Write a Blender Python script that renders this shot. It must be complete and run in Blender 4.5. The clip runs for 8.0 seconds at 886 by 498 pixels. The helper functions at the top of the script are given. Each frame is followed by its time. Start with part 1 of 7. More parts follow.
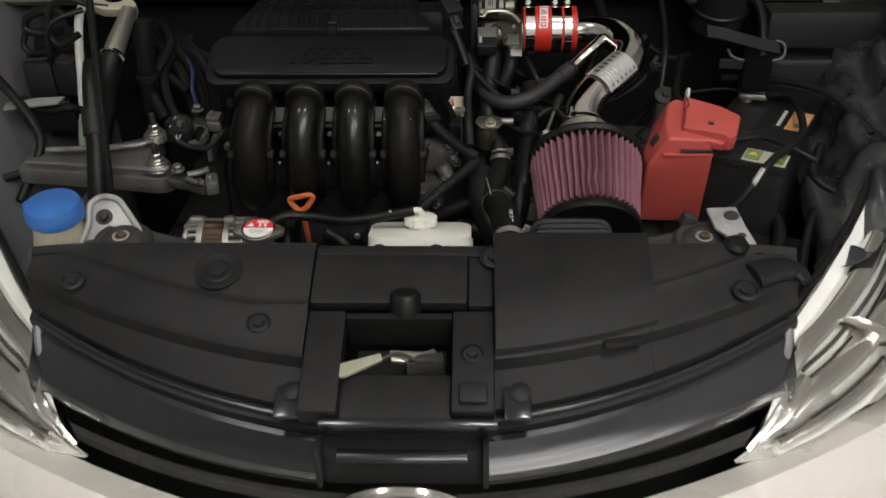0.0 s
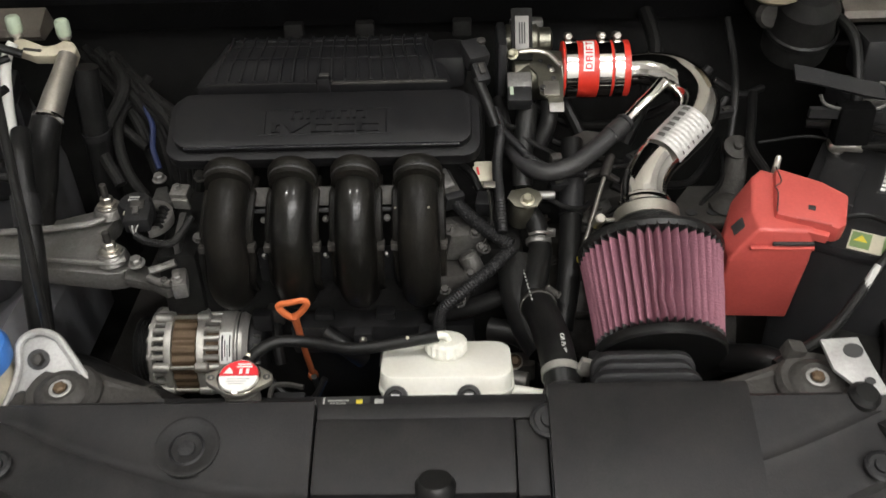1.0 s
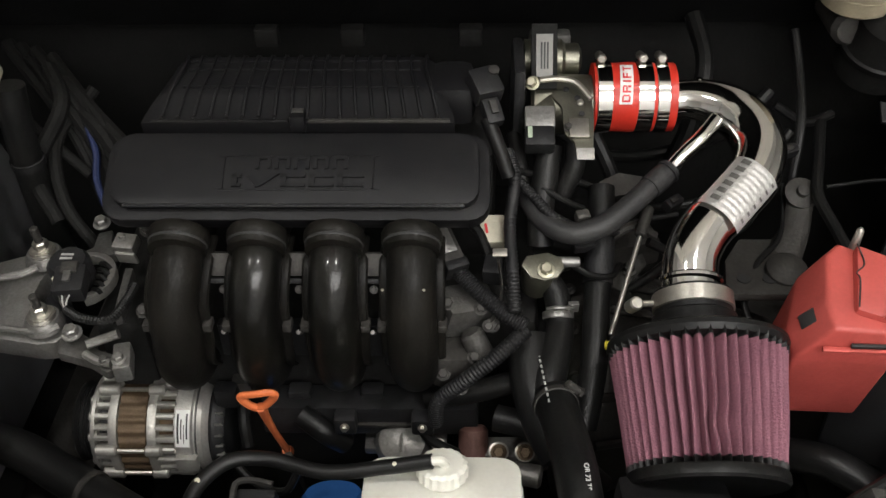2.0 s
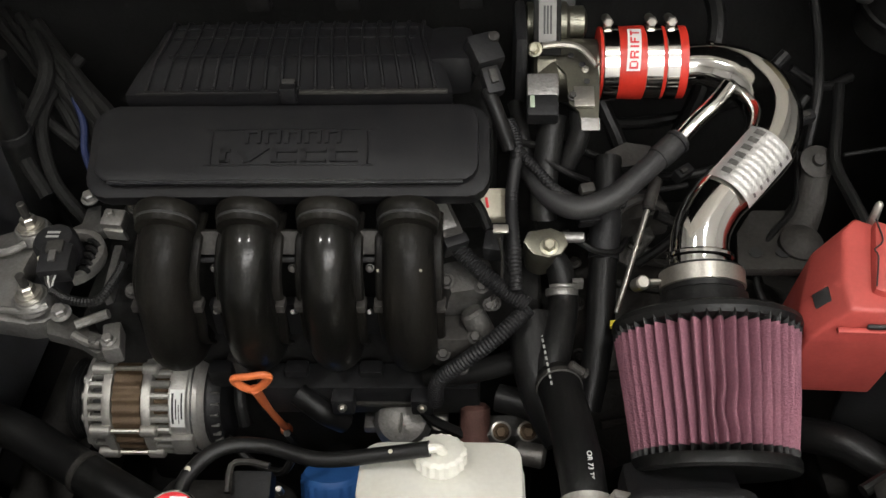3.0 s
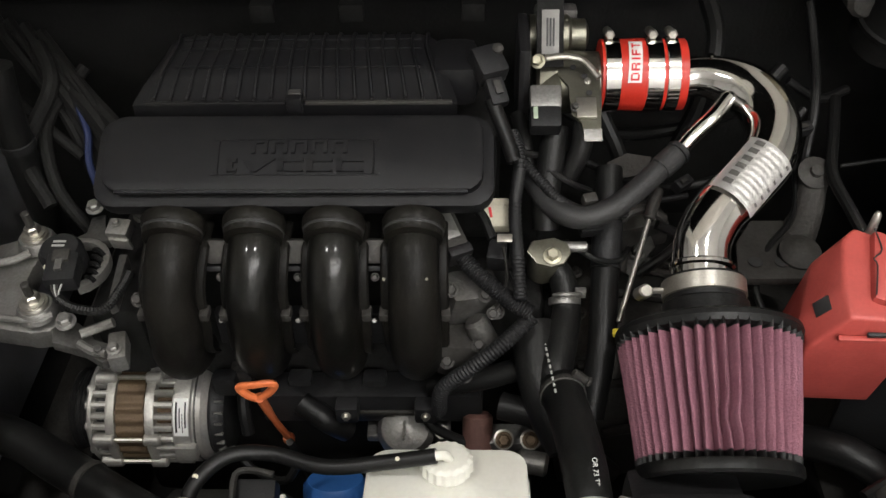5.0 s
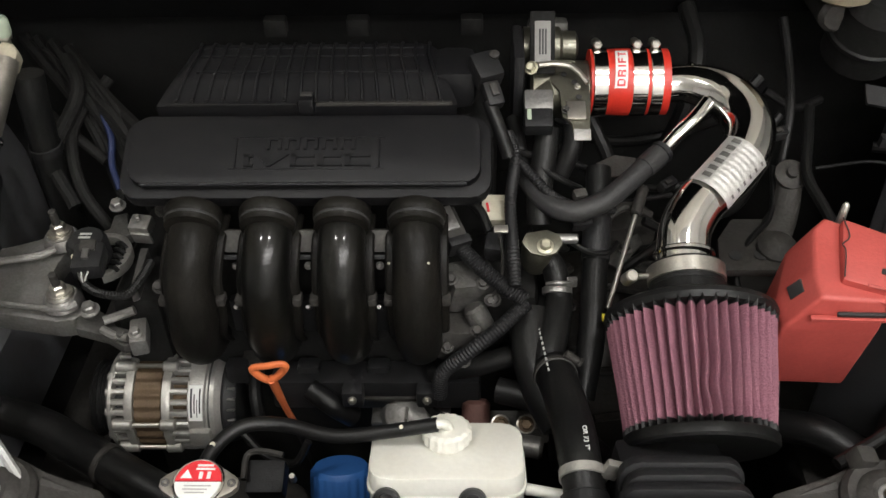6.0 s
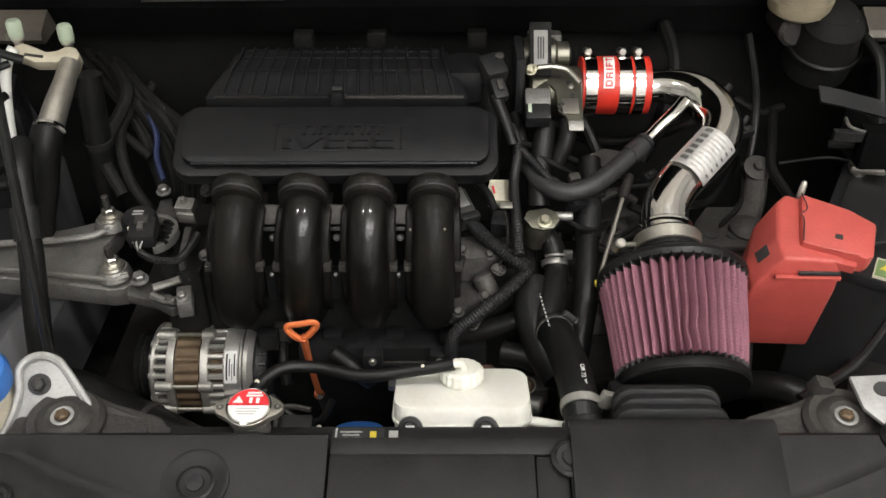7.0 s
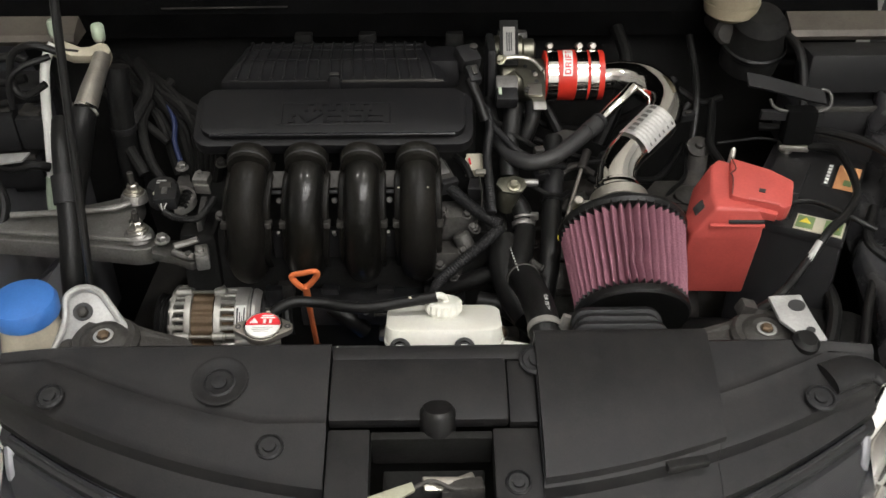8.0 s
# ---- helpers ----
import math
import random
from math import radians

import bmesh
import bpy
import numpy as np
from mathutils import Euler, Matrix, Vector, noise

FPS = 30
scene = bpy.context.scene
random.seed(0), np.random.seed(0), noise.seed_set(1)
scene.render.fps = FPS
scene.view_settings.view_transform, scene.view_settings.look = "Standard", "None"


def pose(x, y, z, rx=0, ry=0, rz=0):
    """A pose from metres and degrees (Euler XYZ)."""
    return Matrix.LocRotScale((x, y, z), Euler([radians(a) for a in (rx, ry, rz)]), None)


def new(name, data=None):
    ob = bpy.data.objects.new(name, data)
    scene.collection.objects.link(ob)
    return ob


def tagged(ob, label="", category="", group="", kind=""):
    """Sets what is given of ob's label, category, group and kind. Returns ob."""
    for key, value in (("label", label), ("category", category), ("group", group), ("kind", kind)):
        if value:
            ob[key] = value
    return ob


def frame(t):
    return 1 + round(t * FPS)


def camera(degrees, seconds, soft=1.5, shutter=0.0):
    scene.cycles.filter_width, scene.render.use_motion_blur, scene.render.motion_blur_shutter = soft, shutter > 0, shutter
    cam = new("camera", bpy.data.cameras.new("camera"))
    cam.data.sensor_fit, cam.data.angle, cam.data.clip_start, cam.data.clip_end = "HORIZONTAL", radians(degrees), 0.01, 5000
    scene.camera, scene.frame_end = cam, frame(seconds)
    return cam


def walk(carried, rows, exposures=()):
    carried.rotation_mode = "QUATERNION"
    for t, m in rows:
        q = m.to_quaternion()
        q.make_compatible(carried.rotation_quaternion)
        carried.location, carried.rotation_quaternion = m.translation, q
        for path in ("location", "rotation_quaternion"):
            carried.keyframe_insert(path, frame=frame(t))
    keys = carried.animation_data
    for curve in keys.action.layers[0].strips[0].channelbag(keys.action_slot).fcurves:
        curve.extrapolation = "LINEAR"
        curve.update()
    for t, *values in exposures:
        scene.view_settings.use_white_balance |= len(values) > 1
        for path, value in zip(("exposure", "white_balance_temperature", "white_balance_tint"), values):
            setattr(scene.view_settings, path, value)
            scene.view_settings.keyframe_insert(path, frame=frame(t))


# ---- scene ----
cam = camera(50.3, 8.0, shutter=0.25)
METRES, EYE, TILT, LEAN, TURN = 1.36, 1.22, -31.0, 0.8, 1.5
ROWS = [
    (0.0, 0.0, 0.0, 0.0, 0.0, 0.0, -0.0),
    (0.5, -0.0378, 0.1283, 0.1037, -1.06, -2.12, 1.07),
    (1.0, -0.0338, 0.2377, 0.1794, -0.62, -4.3, 1.19),
    (1.5, -0.0307, 0.3526, 0.2595, -0.38, -6.97, 0.13),
    (3.0, -0.0132, 0.4557, 0.3138, 0.62, -12.55, 0.71),
    (3.5, -0.014, 0.4628, 0.3188, 0.71, -12.64, 0.66),
    (4.0, -0.0174, 0.4704, 0.3214, 0.5, -12.86, 0.64),
    (4.5, -0.0249, 0.4642, 0.32, 0.08, -12.56, 0.51),
    (6.0, -0.0271, 0.3867, 0.2779, -0.1, -8.97, 0.49),
    (6.5, -0.0395, 0.3357, 0.2477, -0.21, -6.87, 0.19),
    (7.0, -0.0578, 0.2675, 0.207, -1.24, -4.88, 0.21),
    (7.5, -0.0757, 0.1995, 0.1611, -2.36, -3.51, 0.54),
    (8.0, -0.0633, 0.1208, 0.1107, -2.34, -1.31, 0.62),
]
EXPOSURES = [(0.0, -0.88), (0.5, -0.5), (1.0, -0.08), (1.5, -0.28), (3.0, -0.32), (4.5, -0.32), (6.0, -0.2), (6.5, -0.27), (7.0, -0.06), (7.5, 0.12), (8.0, -0.22)]
walk(cam, [(t, pose(0, 0, EYE, TILT, LEAN, TURN) @ pose(METRES * x, METRES * y, METRES * z, 90 + pitch, roll, yaw)) for t, x, y, z, yaw, pitch, roll in ROWS], EXPOSURES)

# ---- world and light ----
world = bpy.data.worlds.new("garage_air")
scene.world = world
world.use_nodes = True
world.node_tree.nodes["Background"].inputs[0].default_value = (0.55, 0.53, 0.5, 1)
world.node_tree.nodes["Background"].inputs[1].default_value = 0.04
FLOOR = -0.2


def lamp(name, kind, m, power, colour, size=0.1, size_y=0.0):
    d = bpy.data.lights.new(name, kind)
    d.energy, d.color = power, colour
    if kind == "AREA":
        d.shape, d.size, d.size_y = "RECTANGLE", size, size_y or size
    else:
        d.shadow_soft_size = size
    ob = new(name, d)
    ob.matrix_world = m
    return ob


# unseen batten lamps added as fill in front of the car, shining down and up, and a pair of lamps over the bay
BATTEN_X = 1.05
FILL_BATTENS = ((-0.7, 26, 62), (-1.4, 26, 62), (-2.1, 26, 62))
for ly, down, up in FILL_BATTENS:
    lamp("batten_fill", "AREA", pose(BATTEN_X, ly, 2.24), down, (1.0, 0.985, 0.985), 2.6, 0.2)
    lamp("batten_upfill", "AREA", pose(BATTEN_X, ly, 2.31, 180), up, (1.0, 0.985, 0.985), 2.6, 0.2)
SPOTS = (-0.85, 0.45)
for sx in SPOTS:
    lamp("bay_light", "AREA", pose(sx, 0.75, 2.40), 12, (1.0, 0.98, 0.95), 0.2, 0.1)


# ---- materials ----
def mat(name, col, rough=0.5, metal=0.0, vary=0.35, scale=60.0, bump=0.15, dirt=None, dirt_amount=0.4, spec=0.5, coat=0.0, coat_rough=0.14):
    """A surface with fine grain, larger stains and relief."""
    m = bpy.data.materials.new(name)
    m.use_nodes = True
    nt = m.node_tree
    N, L = nt.nodes, nt.links
    b = N["Principled BSDF"]
    co = N.new("ShaderNodeTexCoord")
    fine, wide = N.new("ShaderNodeTexNoise"), N.new("ShaderNodeTexNoise")
    fine.inputs["Scale"].default_value, fine.inputs["Detail"].default_value = scale * 8, 4
    wide.inputs["Scale"].default_value, wide.inputs["Detail"].default_value = scale * 0.4, 6
    wide.inputs["Roughness"].default_value = 0.65
    for n in (fine, wide):
        L.new(co.outputs["Object"], n.inputs["Vector"])
    ramp = N.new("ShaderNodeValToRGB")
    ramp.color_ramp.elements[0].position, ramp.color_ramp.elements[1].position = 0.38, 0.72
    L.new(wide.outputs["Fac"], ramp.inputs["Fac"])
    mix = N.new("ShaderNodeMix")
    mix.data_type = "RGBA"
    d = dirt or tuple(c * (1 - vary) for c in col)
    mix.inputs[6].default_value, mix.inputs[7].default_value = (*col, 1), (*d, 1)
    amount = N.new("ShaderNodeMath")
    amount.operation = "MULTIPLY"
    amount.inputs[1].default_value = dirt_amount if dirt else 1.0
    L.new(ramp.outputs["Color"], amount.inputs[0])
    L.new(amount.outputs[0], mix.inputs[0])
    grain = N.new("ShaderNodeMix")
    grain.data_type, grain.blend_type = "RGBA", "MULTIPLY"
    grain.inputs[0].default_value = vary
    g = N.new("ShaderNodeMapRange")
    g.inputs[1].default_value, g.inputs[2].default_value, g.inputs[3].default_value, g.inputs[4].default_value = 0.3, 0.7, 0.6, 1.25
    L.new(fine.outputs["Fac"], g.inputs[0])
    L.new(mix.outputs[2], grain.inputs[6])
    L.new(g.outputs[0], grain.inputs[7])
    L.new(grain.outputs[2], b.inputs["Base Color"])
    r = N.new("ShaderNodeMapRange")
    r.inputs[3].default_value, r.inputs[4].default_value = max(0.02, rough - 0.12 * min(1, rough * 3)), min(1, rough + 0.2 * min(1, rough * 3))
    L.new(wide.outputs["Fac"], r.inputs[0])
    L.new(r.outputs[0], b.inputs["Roughness"])
    b.inputs["Metallic"].default_value = metal
    b.inputs["Specular IOR Level"].default_value = spec
    b.inputs["Coat Weight"].default_value, b.inputs["Coat Roughness"].default_value = coat, coat_rough
    if bump:
        bp = N.new("ShaderNodeBump")
        bp.inputs["Strength"].default_value, bp.inputs["Distance"].default_value = bump, 0.0015
        L.new(fine.outputs["Fac"], bp.inputs["Height"])
        L.new(bp.outputs["Normal"], b.inputs["Normal"])
    return m


PLASTIC = mat("black_plastic", (0.014, 0.014, 0.015), 0.46, vary=0.3, scale=50, bump=0.3, spec=0.32, dirt=(0.022, 0.0205, 0.019), dirt_amount=0.35)
COVER = mat("grained_grey_black_plastic", (0.0075, 0.0075, 0.0085), 0.42, vary=0.4, scale=90, bump=0.15, spec=0.25, dirt=(0.016, 0.015, 0.014), dirt_amount=0.4)
PANEL = mat("dusty_panel_plastic", (0.0135, 0.0132, 0.0138), 0.42, vary=0.4, scale=55, bump=0.14, spec=0.2, dirt=(0.027, 0.0255, 0.0235), dirt_amount=0.6)
RUNNER = mat("moulded_nylon", (0.006, 0.0058, 0.0052), 0.34, vary=0.4, scale=35, bump=0.2, coat=0.6, coat_rough=0.13, spec=0.12, dirt=(0.014, 0.0122, 0.009), dirt_amount=0.7)
DUSTY = mat("dusty_moulded_nylon", (0.0065, 0.0062, 0.0055), 0.5, vary=0.45, scale=30, bump=0.3, coat=0.1, coat_rough=0.3, spec=0.12, dirt=(0.016, 0.014, 0.011), dirt_amount=0.8)
GLOSS = mat("gloss_black", (0.014, 0.014, 0.017), 0.16, vary=0.1, scale=20, bump=0.0, coat=0.5, dirt=(0.02, 0.02, 0.021), dirt_amount=0.3)
RUBBER = mat("rubber", (0.008, 0.008, 0.008), 0.36, spec=0.27, vary=0.35, scale=40, bump=0.2, dirt=(0.022, 0.021, 0.019), dirt_amount=0.35)
DULL = mat("grimy_metal", (0.055, 0.052, 0.048), 0.6, metal=0.3, vary=0.5, scale=30, bump=0.4, dirt=(0.03, 0.027, 0.023), dirt_amount=0.8)
BLOCK = mat("grimy_block", (0.013, 0.0127, 0.012), 0.7, spec=0.2, vary=0.5, scale=25, bump=0.4, dirt=(0.008, 0.0077, 0.007), dirt_amount=0.8)
ALU = mat("cast_aluminium", (0.34, 0.332, 0.32), 0.4, metal=0.75, vary=0.35, scale=40, bump=0.4, dirt=(0.15, 0.138, 0.115), dirt_amount=0.6)
ALUB = mat("bright_cast_aluminium", (0.50, 0.49, 0.46), 0.36, metal=0.7, vary=0.25, scale=40, bump=0.3, dirt=(0.3, 0.28, 0.24), dirt_amount=0.6)
STEEL = mat("zinc_steel", (0.6, 0.58, 0.53), 0.3, metal=0.9, vary=0.25, scale=60, bump=0.1, dirt=(0.25, 0.2, 0.14), dirt_amount=0.5)
ZINC = mat("yellow_zinc", (0.55, 0.53, 0.42), 0.34, metal=0.8, vary=0.3, scale=60, bump=0.1, dirt=(0.3, 0.27, 0.18), dirt_amount=0.6)
CHROME = mat("polished_chrome", (0.75, 0.735, 0.70), 0.09, metal=1.0, vary=0.05, scale=25, bump=0.02)
BRACKET = mat("galvanised_sheet", (0.42, 0.42, 0.41), 0.46, metal=0.35, vary=0.25, scale=40, bump=0.15, dirt=(0.17, 0.16, 0.14), dirt_amount=0.6)
RED = mat("red_plastic", (0.50, 0.082, 0.068), 0.42, vary=0.15, scale=30, bump=0.15, dirt=(0.36, 0.058, 0.048), dirt_amount=0.5)
SILICONE = mat("red_silicone", (0.6, 0.035, 0.02), 0.32, vary=0.15, scale=40, bump=0.05)
COTTON = mat("pink_filter_cotton", (0.245, 0.103, 0.135), 0.9, vary=0.45, scale=60, bump=0.6, dirt=(0.18, 0.068, 0.095), dirt_amount=0.6)
BOTTLE = mat("milky_plastic", (0.76, 0.76, 0.70), 0.36, vary=0.1, scale=25, bump=0.08, dirt=(0.66, 0.64, 0.54), dirt_amount=0.6)
AGED = mat("yellowed_reservoir_plastic", (0.30, 0.26, 0.18), 0.5, vary=0.2, scale=40, bump=0.1, dirt=(0.2, 0.17, 0.11), dirt_amount=0.6)
IVORY = mat("ivory_plastic", (0.62, 0.58, 0.46), 0.5, vary=0.15, scale=40, bump=0.1)
BEIGE = mat("aged_alloy_block", (0.6, 0.55, 0.43), 0.45, metal=0.3, vary=0.2, scale=40, bump=0.2, dirt=(0.4, 0.36, 0.26), dirt_amount=0.5)
ORANGE = mat("orange_plastic", (0.72, 0.18, 0.06), 0.42, vary=0.1, scale=40, bump=0.05)
BLUE = mat("blue_plastic", (0.04, 0.16, 0.48), 0.45, vary=0.15, scale=40, bump=0.1)
GREENISH = mat("pale_green_cap", (0.42, 0.5, 0.38), 0.5, vary=0.1, scale=40, bump=0.05)
BROWN = mat("copper_lamination", (0.14, 0.095, 0.055), 0.5, metal=0.5, vary=0.5, scale=80, bump=0.4, dirt=(0.11, 0.075, 0.05), dirt_amount=0.7)
PAINT = mat("silver_grey_paint", (0.2, 0.2, 0.215), 0.38, metal=0.25, vary=0.1, scale=15, bump=0.03, dirt=(0.16, 0.15, 0.14), dirt_amount=0.6)
# white that stands for bright reflections on bare metal
REFLECTWHITE = mat("reflection_white", (0.8, 0.8, 0.76), 0.3, vary=0.08, scale=40, bump=0.05)
OLDZINC = mat("dull_olive_zinc", (0.21, 0.205, 0.165), 0.33, metal=0.85, vary=0.3, scale=60, bump=0.1, dirt=(0.13, 0.12, 0.09), dirt_amount=0.7)
PEARL = mat("pearl_white_paint", (0.74, 0.71, 0.64), 0.25, vary=0.04, scale=10, bump=0.0, coat=0.6)
WHITE = mat("white_print", (0.8, 0.8, 0.77), 0.5, vary=0.05, scale=40, bump=0.0)
GREYRUBBER = mat("greyed_rubber", (0.026, 0.026, 0.027), 0.42, spec=0.35, vary=0.3, scale=40, bump=0.15, dirt=(0.05, 0.048, 0.045), dirt_amount=0.5)
GREYLABEL = mat("greyed_label", (0.42, 0.42, 0.40), 0.5, vary=0.1, scale=40, bump=0.0)
FOIL = mat("silver_foil", (0.93, 0.92, 0.9), 0.3, metal=0.75, vary=0.1, scale=22, bump=0.6)
# near black that puts deep shade into the colour
SHADEBLACK = mat("shade_black", (0.0045, 0.0045, 0.0045), 0.95, spec=0.05, vary=0.4, scale=30, bump=0.4)
PRIMER = mat("dusty_tan_primer", (0.115, 0.10, 0.082), 0.5, metal=0.1, vary=0.25, scale=30, bump=0.1, dirt=(0.06, 0.052, 0.044), dirt_amount=0.6)
LINER = mat("grey_liner_plastic", (0.05, 0.05, 0.055), 0.24, vary=0.3, scale=30, bump=0.1, coat=0.5, dirt=(0.09, 0.085, 0.08), dirt_amount=0.6)
FADED = mat("faded_label", (0.24, 0.235, 0.22), 0.5, vary=0.15, scale=40, bump=0.0)
LEVER = mat("pale_olive_plastic", (0.34, 0.34, 0.25), 0.5, vary=0.2, scale=40, bump=0.1, dirt=(0.2, 0.19, 0.13), dirt_amount=0.5)
NAVY = mat("navy_sleeve", (0.008, 0.018, 0.075), 0.5, vary=0.2, scale=40, bump=0.1)
RUST = mat("red_brown_coating", (0.15, 0.07, 0.058), 0.6, vary=0.3, scale=50, bump=0.3, dirt=(0.09, 0.045, 0.035), dirt_amount=0.6)
CASTGREY = mat("weathered_casting", (0.15, 0.147, 0.14), 0.48, metal=0.6, vary=0.4, scale=35, bump=0.5, dirt=(0.05, 0.045, 0.038), dirt_amount=0.8)
REDINK = mat("red_print", (0.7, 0.03, 0.04), 0.4, vary=0.05, scale=40, bump=0.0)
# black for print, and for shade painted inside holes and slots
INKSHADE = mat("black_print_and_shade", (0.03, 0.03, 0.03), 0.5, vary=0.05, scale=40, bump=0.0)
YELLOW = mat("yellow_print", (0.75, 0.6, 0.06), 0.5, vary=0.05, scale=40, bump=0.0)
OLIVE = mat("green_print", (0.2, 0.3, 0.12), 0.5, vary=0.2, scale=60, bump=0.0)
PEACH = mat("orange_print", (0.75, 0.36, 0.16), 0.5, vary=0.15, scale=60, bump=0.0)
WALLM = mat("garage_wall_paint", (0.55, 0.545, 0.53), 0.8, vary=0.1, scale=3, bump=0.2, dirt=(0.45, 0.44, 0.42), dirt_amount=0.5)
CEILM = mat("garage_ceiling_paint", (0.8, 0.79, 0.77), 0.8, vary=0.1, scale=3, bump=0.2, dirt=(0.7, 0.69, 0.66), dirt_amount=0.5)
FLOORM = mat("concrete_floor", (0.6, 0.59, 0.57), 0.75, vary=0.25, scale=4, bump=0.3, dirt=(0.45, 0.44, 0.41), dirt_amount=0.6)
GLASS = bpy.data.materials.new("lamp_lens")
GLASS.use_nodes = True
GLASS.node_tree.nodes["Principled BSDF"].inputs["Base Color"].default_value = (1, 1, 1, 1)
GLASS.node_tree.nodes["Principled BSDF"].inputs["Transmission Weight"].default_value = 1.0
GLASS.node_tree.nodes["Principled BSDF"].inputs["Roughness"].default_value = 0.03
GLASS.node_tree.nodes["Principled BSDF"].inputs["IOR"].default_value = 1.2


# ---- building helpers ----
def thing(name, at, label, category, group="", kind=""):
    ob = new(name)
    ob.empty_display_size = 0.02
    ob.location = at
    return tagged(ob, label, category, group, kind)


def part(name, bm, material, parent=None, label="", smooth=35):
    """Links a bmesh, in world coordinates, as one mesh object under a thing or a part."""
    bmesh.ops.recalc_face_normals(bm, faces=bm.faces[:])
    me = bpy.data.meshes.new(name)
    bm.to_mesh(me)
    bm.free()
    me.materials.append(material)
    if smooth:
        me.shade_smooth()
        me.set_sharp_from_angle(angle=radians(smooth))
    ob = new(name, me)
    if parent is not None:
        ob.parent = parent
        at = Vector((0, 0, 0)) if parent.type == "MESH" else Vector(parent.location)
        ob.matrix_parent_inverse = Matrix.Translation(-at)
    if label:
        ob["label"] = label
    return ob


def solid(name, bm, material, label, category, group="", kind="", smooth=35):
    return tagged(part(name, bm, material, None, "", smooth), label, category, group, kind)


def B():
    return bmesh.new()


def box(bm, c, s, bevel=0.003, m=None, seg=2):
    """A bevelled block with centre c and size s; m turns it about its centre."""
    t = Matrix.Translation(c) @ (m.to_4x4() if m else Matrix()) @ Matrix.Diagonal((*s, 1))
    made = bmesh.ops.create_cube(bm, size=1.0, matrix=t)
    if bevel:
        edges = list({e for v in made["verts"] for e in v.link_edges})
        bmesh.ops.bevel(bm, geom=edges, offset=min(bevel, min(s) * 0.45), segments=seg, affect="EDGES", profile=0.6)
    return bm


def turn(rx=0, ry=0, rz=0):
    return Euler([radians(a) for a in (rx, ry, rz)]).to_matrix()


def axes(d):
    d = Vector(d).normalized()
    a = Vector((0, 0, 1)) if abs(d.z) < 0.9 else Vector((1, 0, 0))
    u = d.cross(a).normalized()
    return d, u, d.cross(u).normalized()


def skin(bm, rings, closed=True, caps=True):
    """Joins rings of equal length into a surface."""
    vs = [[bm.verts.new(p) for p in r] for r in rings]
    n = len(vs[0])
    for a, b in zip(vs, vs[1:]):
        for i in range(n if closed else n - 1):
            bm.faces.new((a[i], a[(i + 1) % n], b[(i + 1) % n], b[i]))
    if caps and closed:
        bm.faces.new(vs[0][::-1])
        bm.faces.new(vs[-1])
    return bm


def lathe(bm, origin, axis, profile, seg=24, caps=True, wave=0.0, teeth=0, sharp=False):
    """Turns (radius, height) pairs about an axis."""
    d, u, v = axes(axis)
    o = Vector(origin)
    rings = []
    for r, h in profile:
        ring = []
        for i in range(seg):
            a = 2 * math.pi * i / seg
            k = r + (wave * (2 * abs(math.cos(a * teeth / 2)) - 1) if teeth and sharp else wave * math.cos(a * teeth) if teeth else 0)
            a += 0.012 * noise.noise(Vector((math.cos(a) * 9, math.sin(a) * 9, h * 34))) if sharp else 0.0
            k += 0.0012 * noise.noise(Vector((math.cos(a) * 14, math.sin(a) * 14, h * 20))) if sharp else 0.0
            ring.append(o + d * h + (u * math.cos(a) + v * math.sin(a)) * max(k, 0.0002))
        rings.append(ring)
    return skin(bm, rings, True, caps)


def smooth_path(pts, n=6):
    P = [Vector(p) for p in pts]
    P = [P[0] * 2 - P[1]] + P + [P[-1] * 2 - P[-2]]
    out = []
    for i in range(1, len(P) - 2):
        for k in range(n):
            t = k / n
            a, b, c, d = P[i - 1], P[i], P[i + 1], P[i + 2]
            out.append(0.5 * ((2 * b) + (c - a) * t + (2 * a - 5 * b + 4 * c - d) * t * t + (3 * b - a - 3 * c + d) * t ** 3))
    return out + [P[-2]]


def tube(bm, pts, r, seg=10, n=6, ribs=0.0, flat=1.0):
    """A hose, wire or pipe along a smooth line; r is one radius or one for each given point."""
    line = smooth_path(pts, n)
    rs = r if isinstance(r, (list, tuple)) else [r] * len(pts)
    rings, u = [], None
    for i, p in enumerate(line):
        d = (line[min(i + 1, len(line) - 1)] - line[max(i - 1, 0)]).normalized()
        if u is None:
            _, u, _ = axes(d)
        u = (u - d * u.dot(d)).normalized()
        w = d.cross(u)
        f = i / n
        j = min(int(f), len(rs) - 2)
        rr = rs[j] + (rs[j + 1] - rs[j]) * (f - j)
        rr *= 1 + (ribs if i % 2 else 0)
        rings.append([p + (u * math.cos(2 * math.pi * k / seg) + w * math.sin(2 * math.pi * k / seg) * flat) * rr for k in range(seg)])
    return skin(bm, rings)


def rod(bm, a, b, r, seg=12):
    a, b = Vector(a), Vector(b)
    h = (b - a).length
    c = min(r * 0.25, h * 0.3)
    return lathe(bm, a, b - a, [(r - c, 0), (r, c), (r, h - c), (r - c, h)], seg)


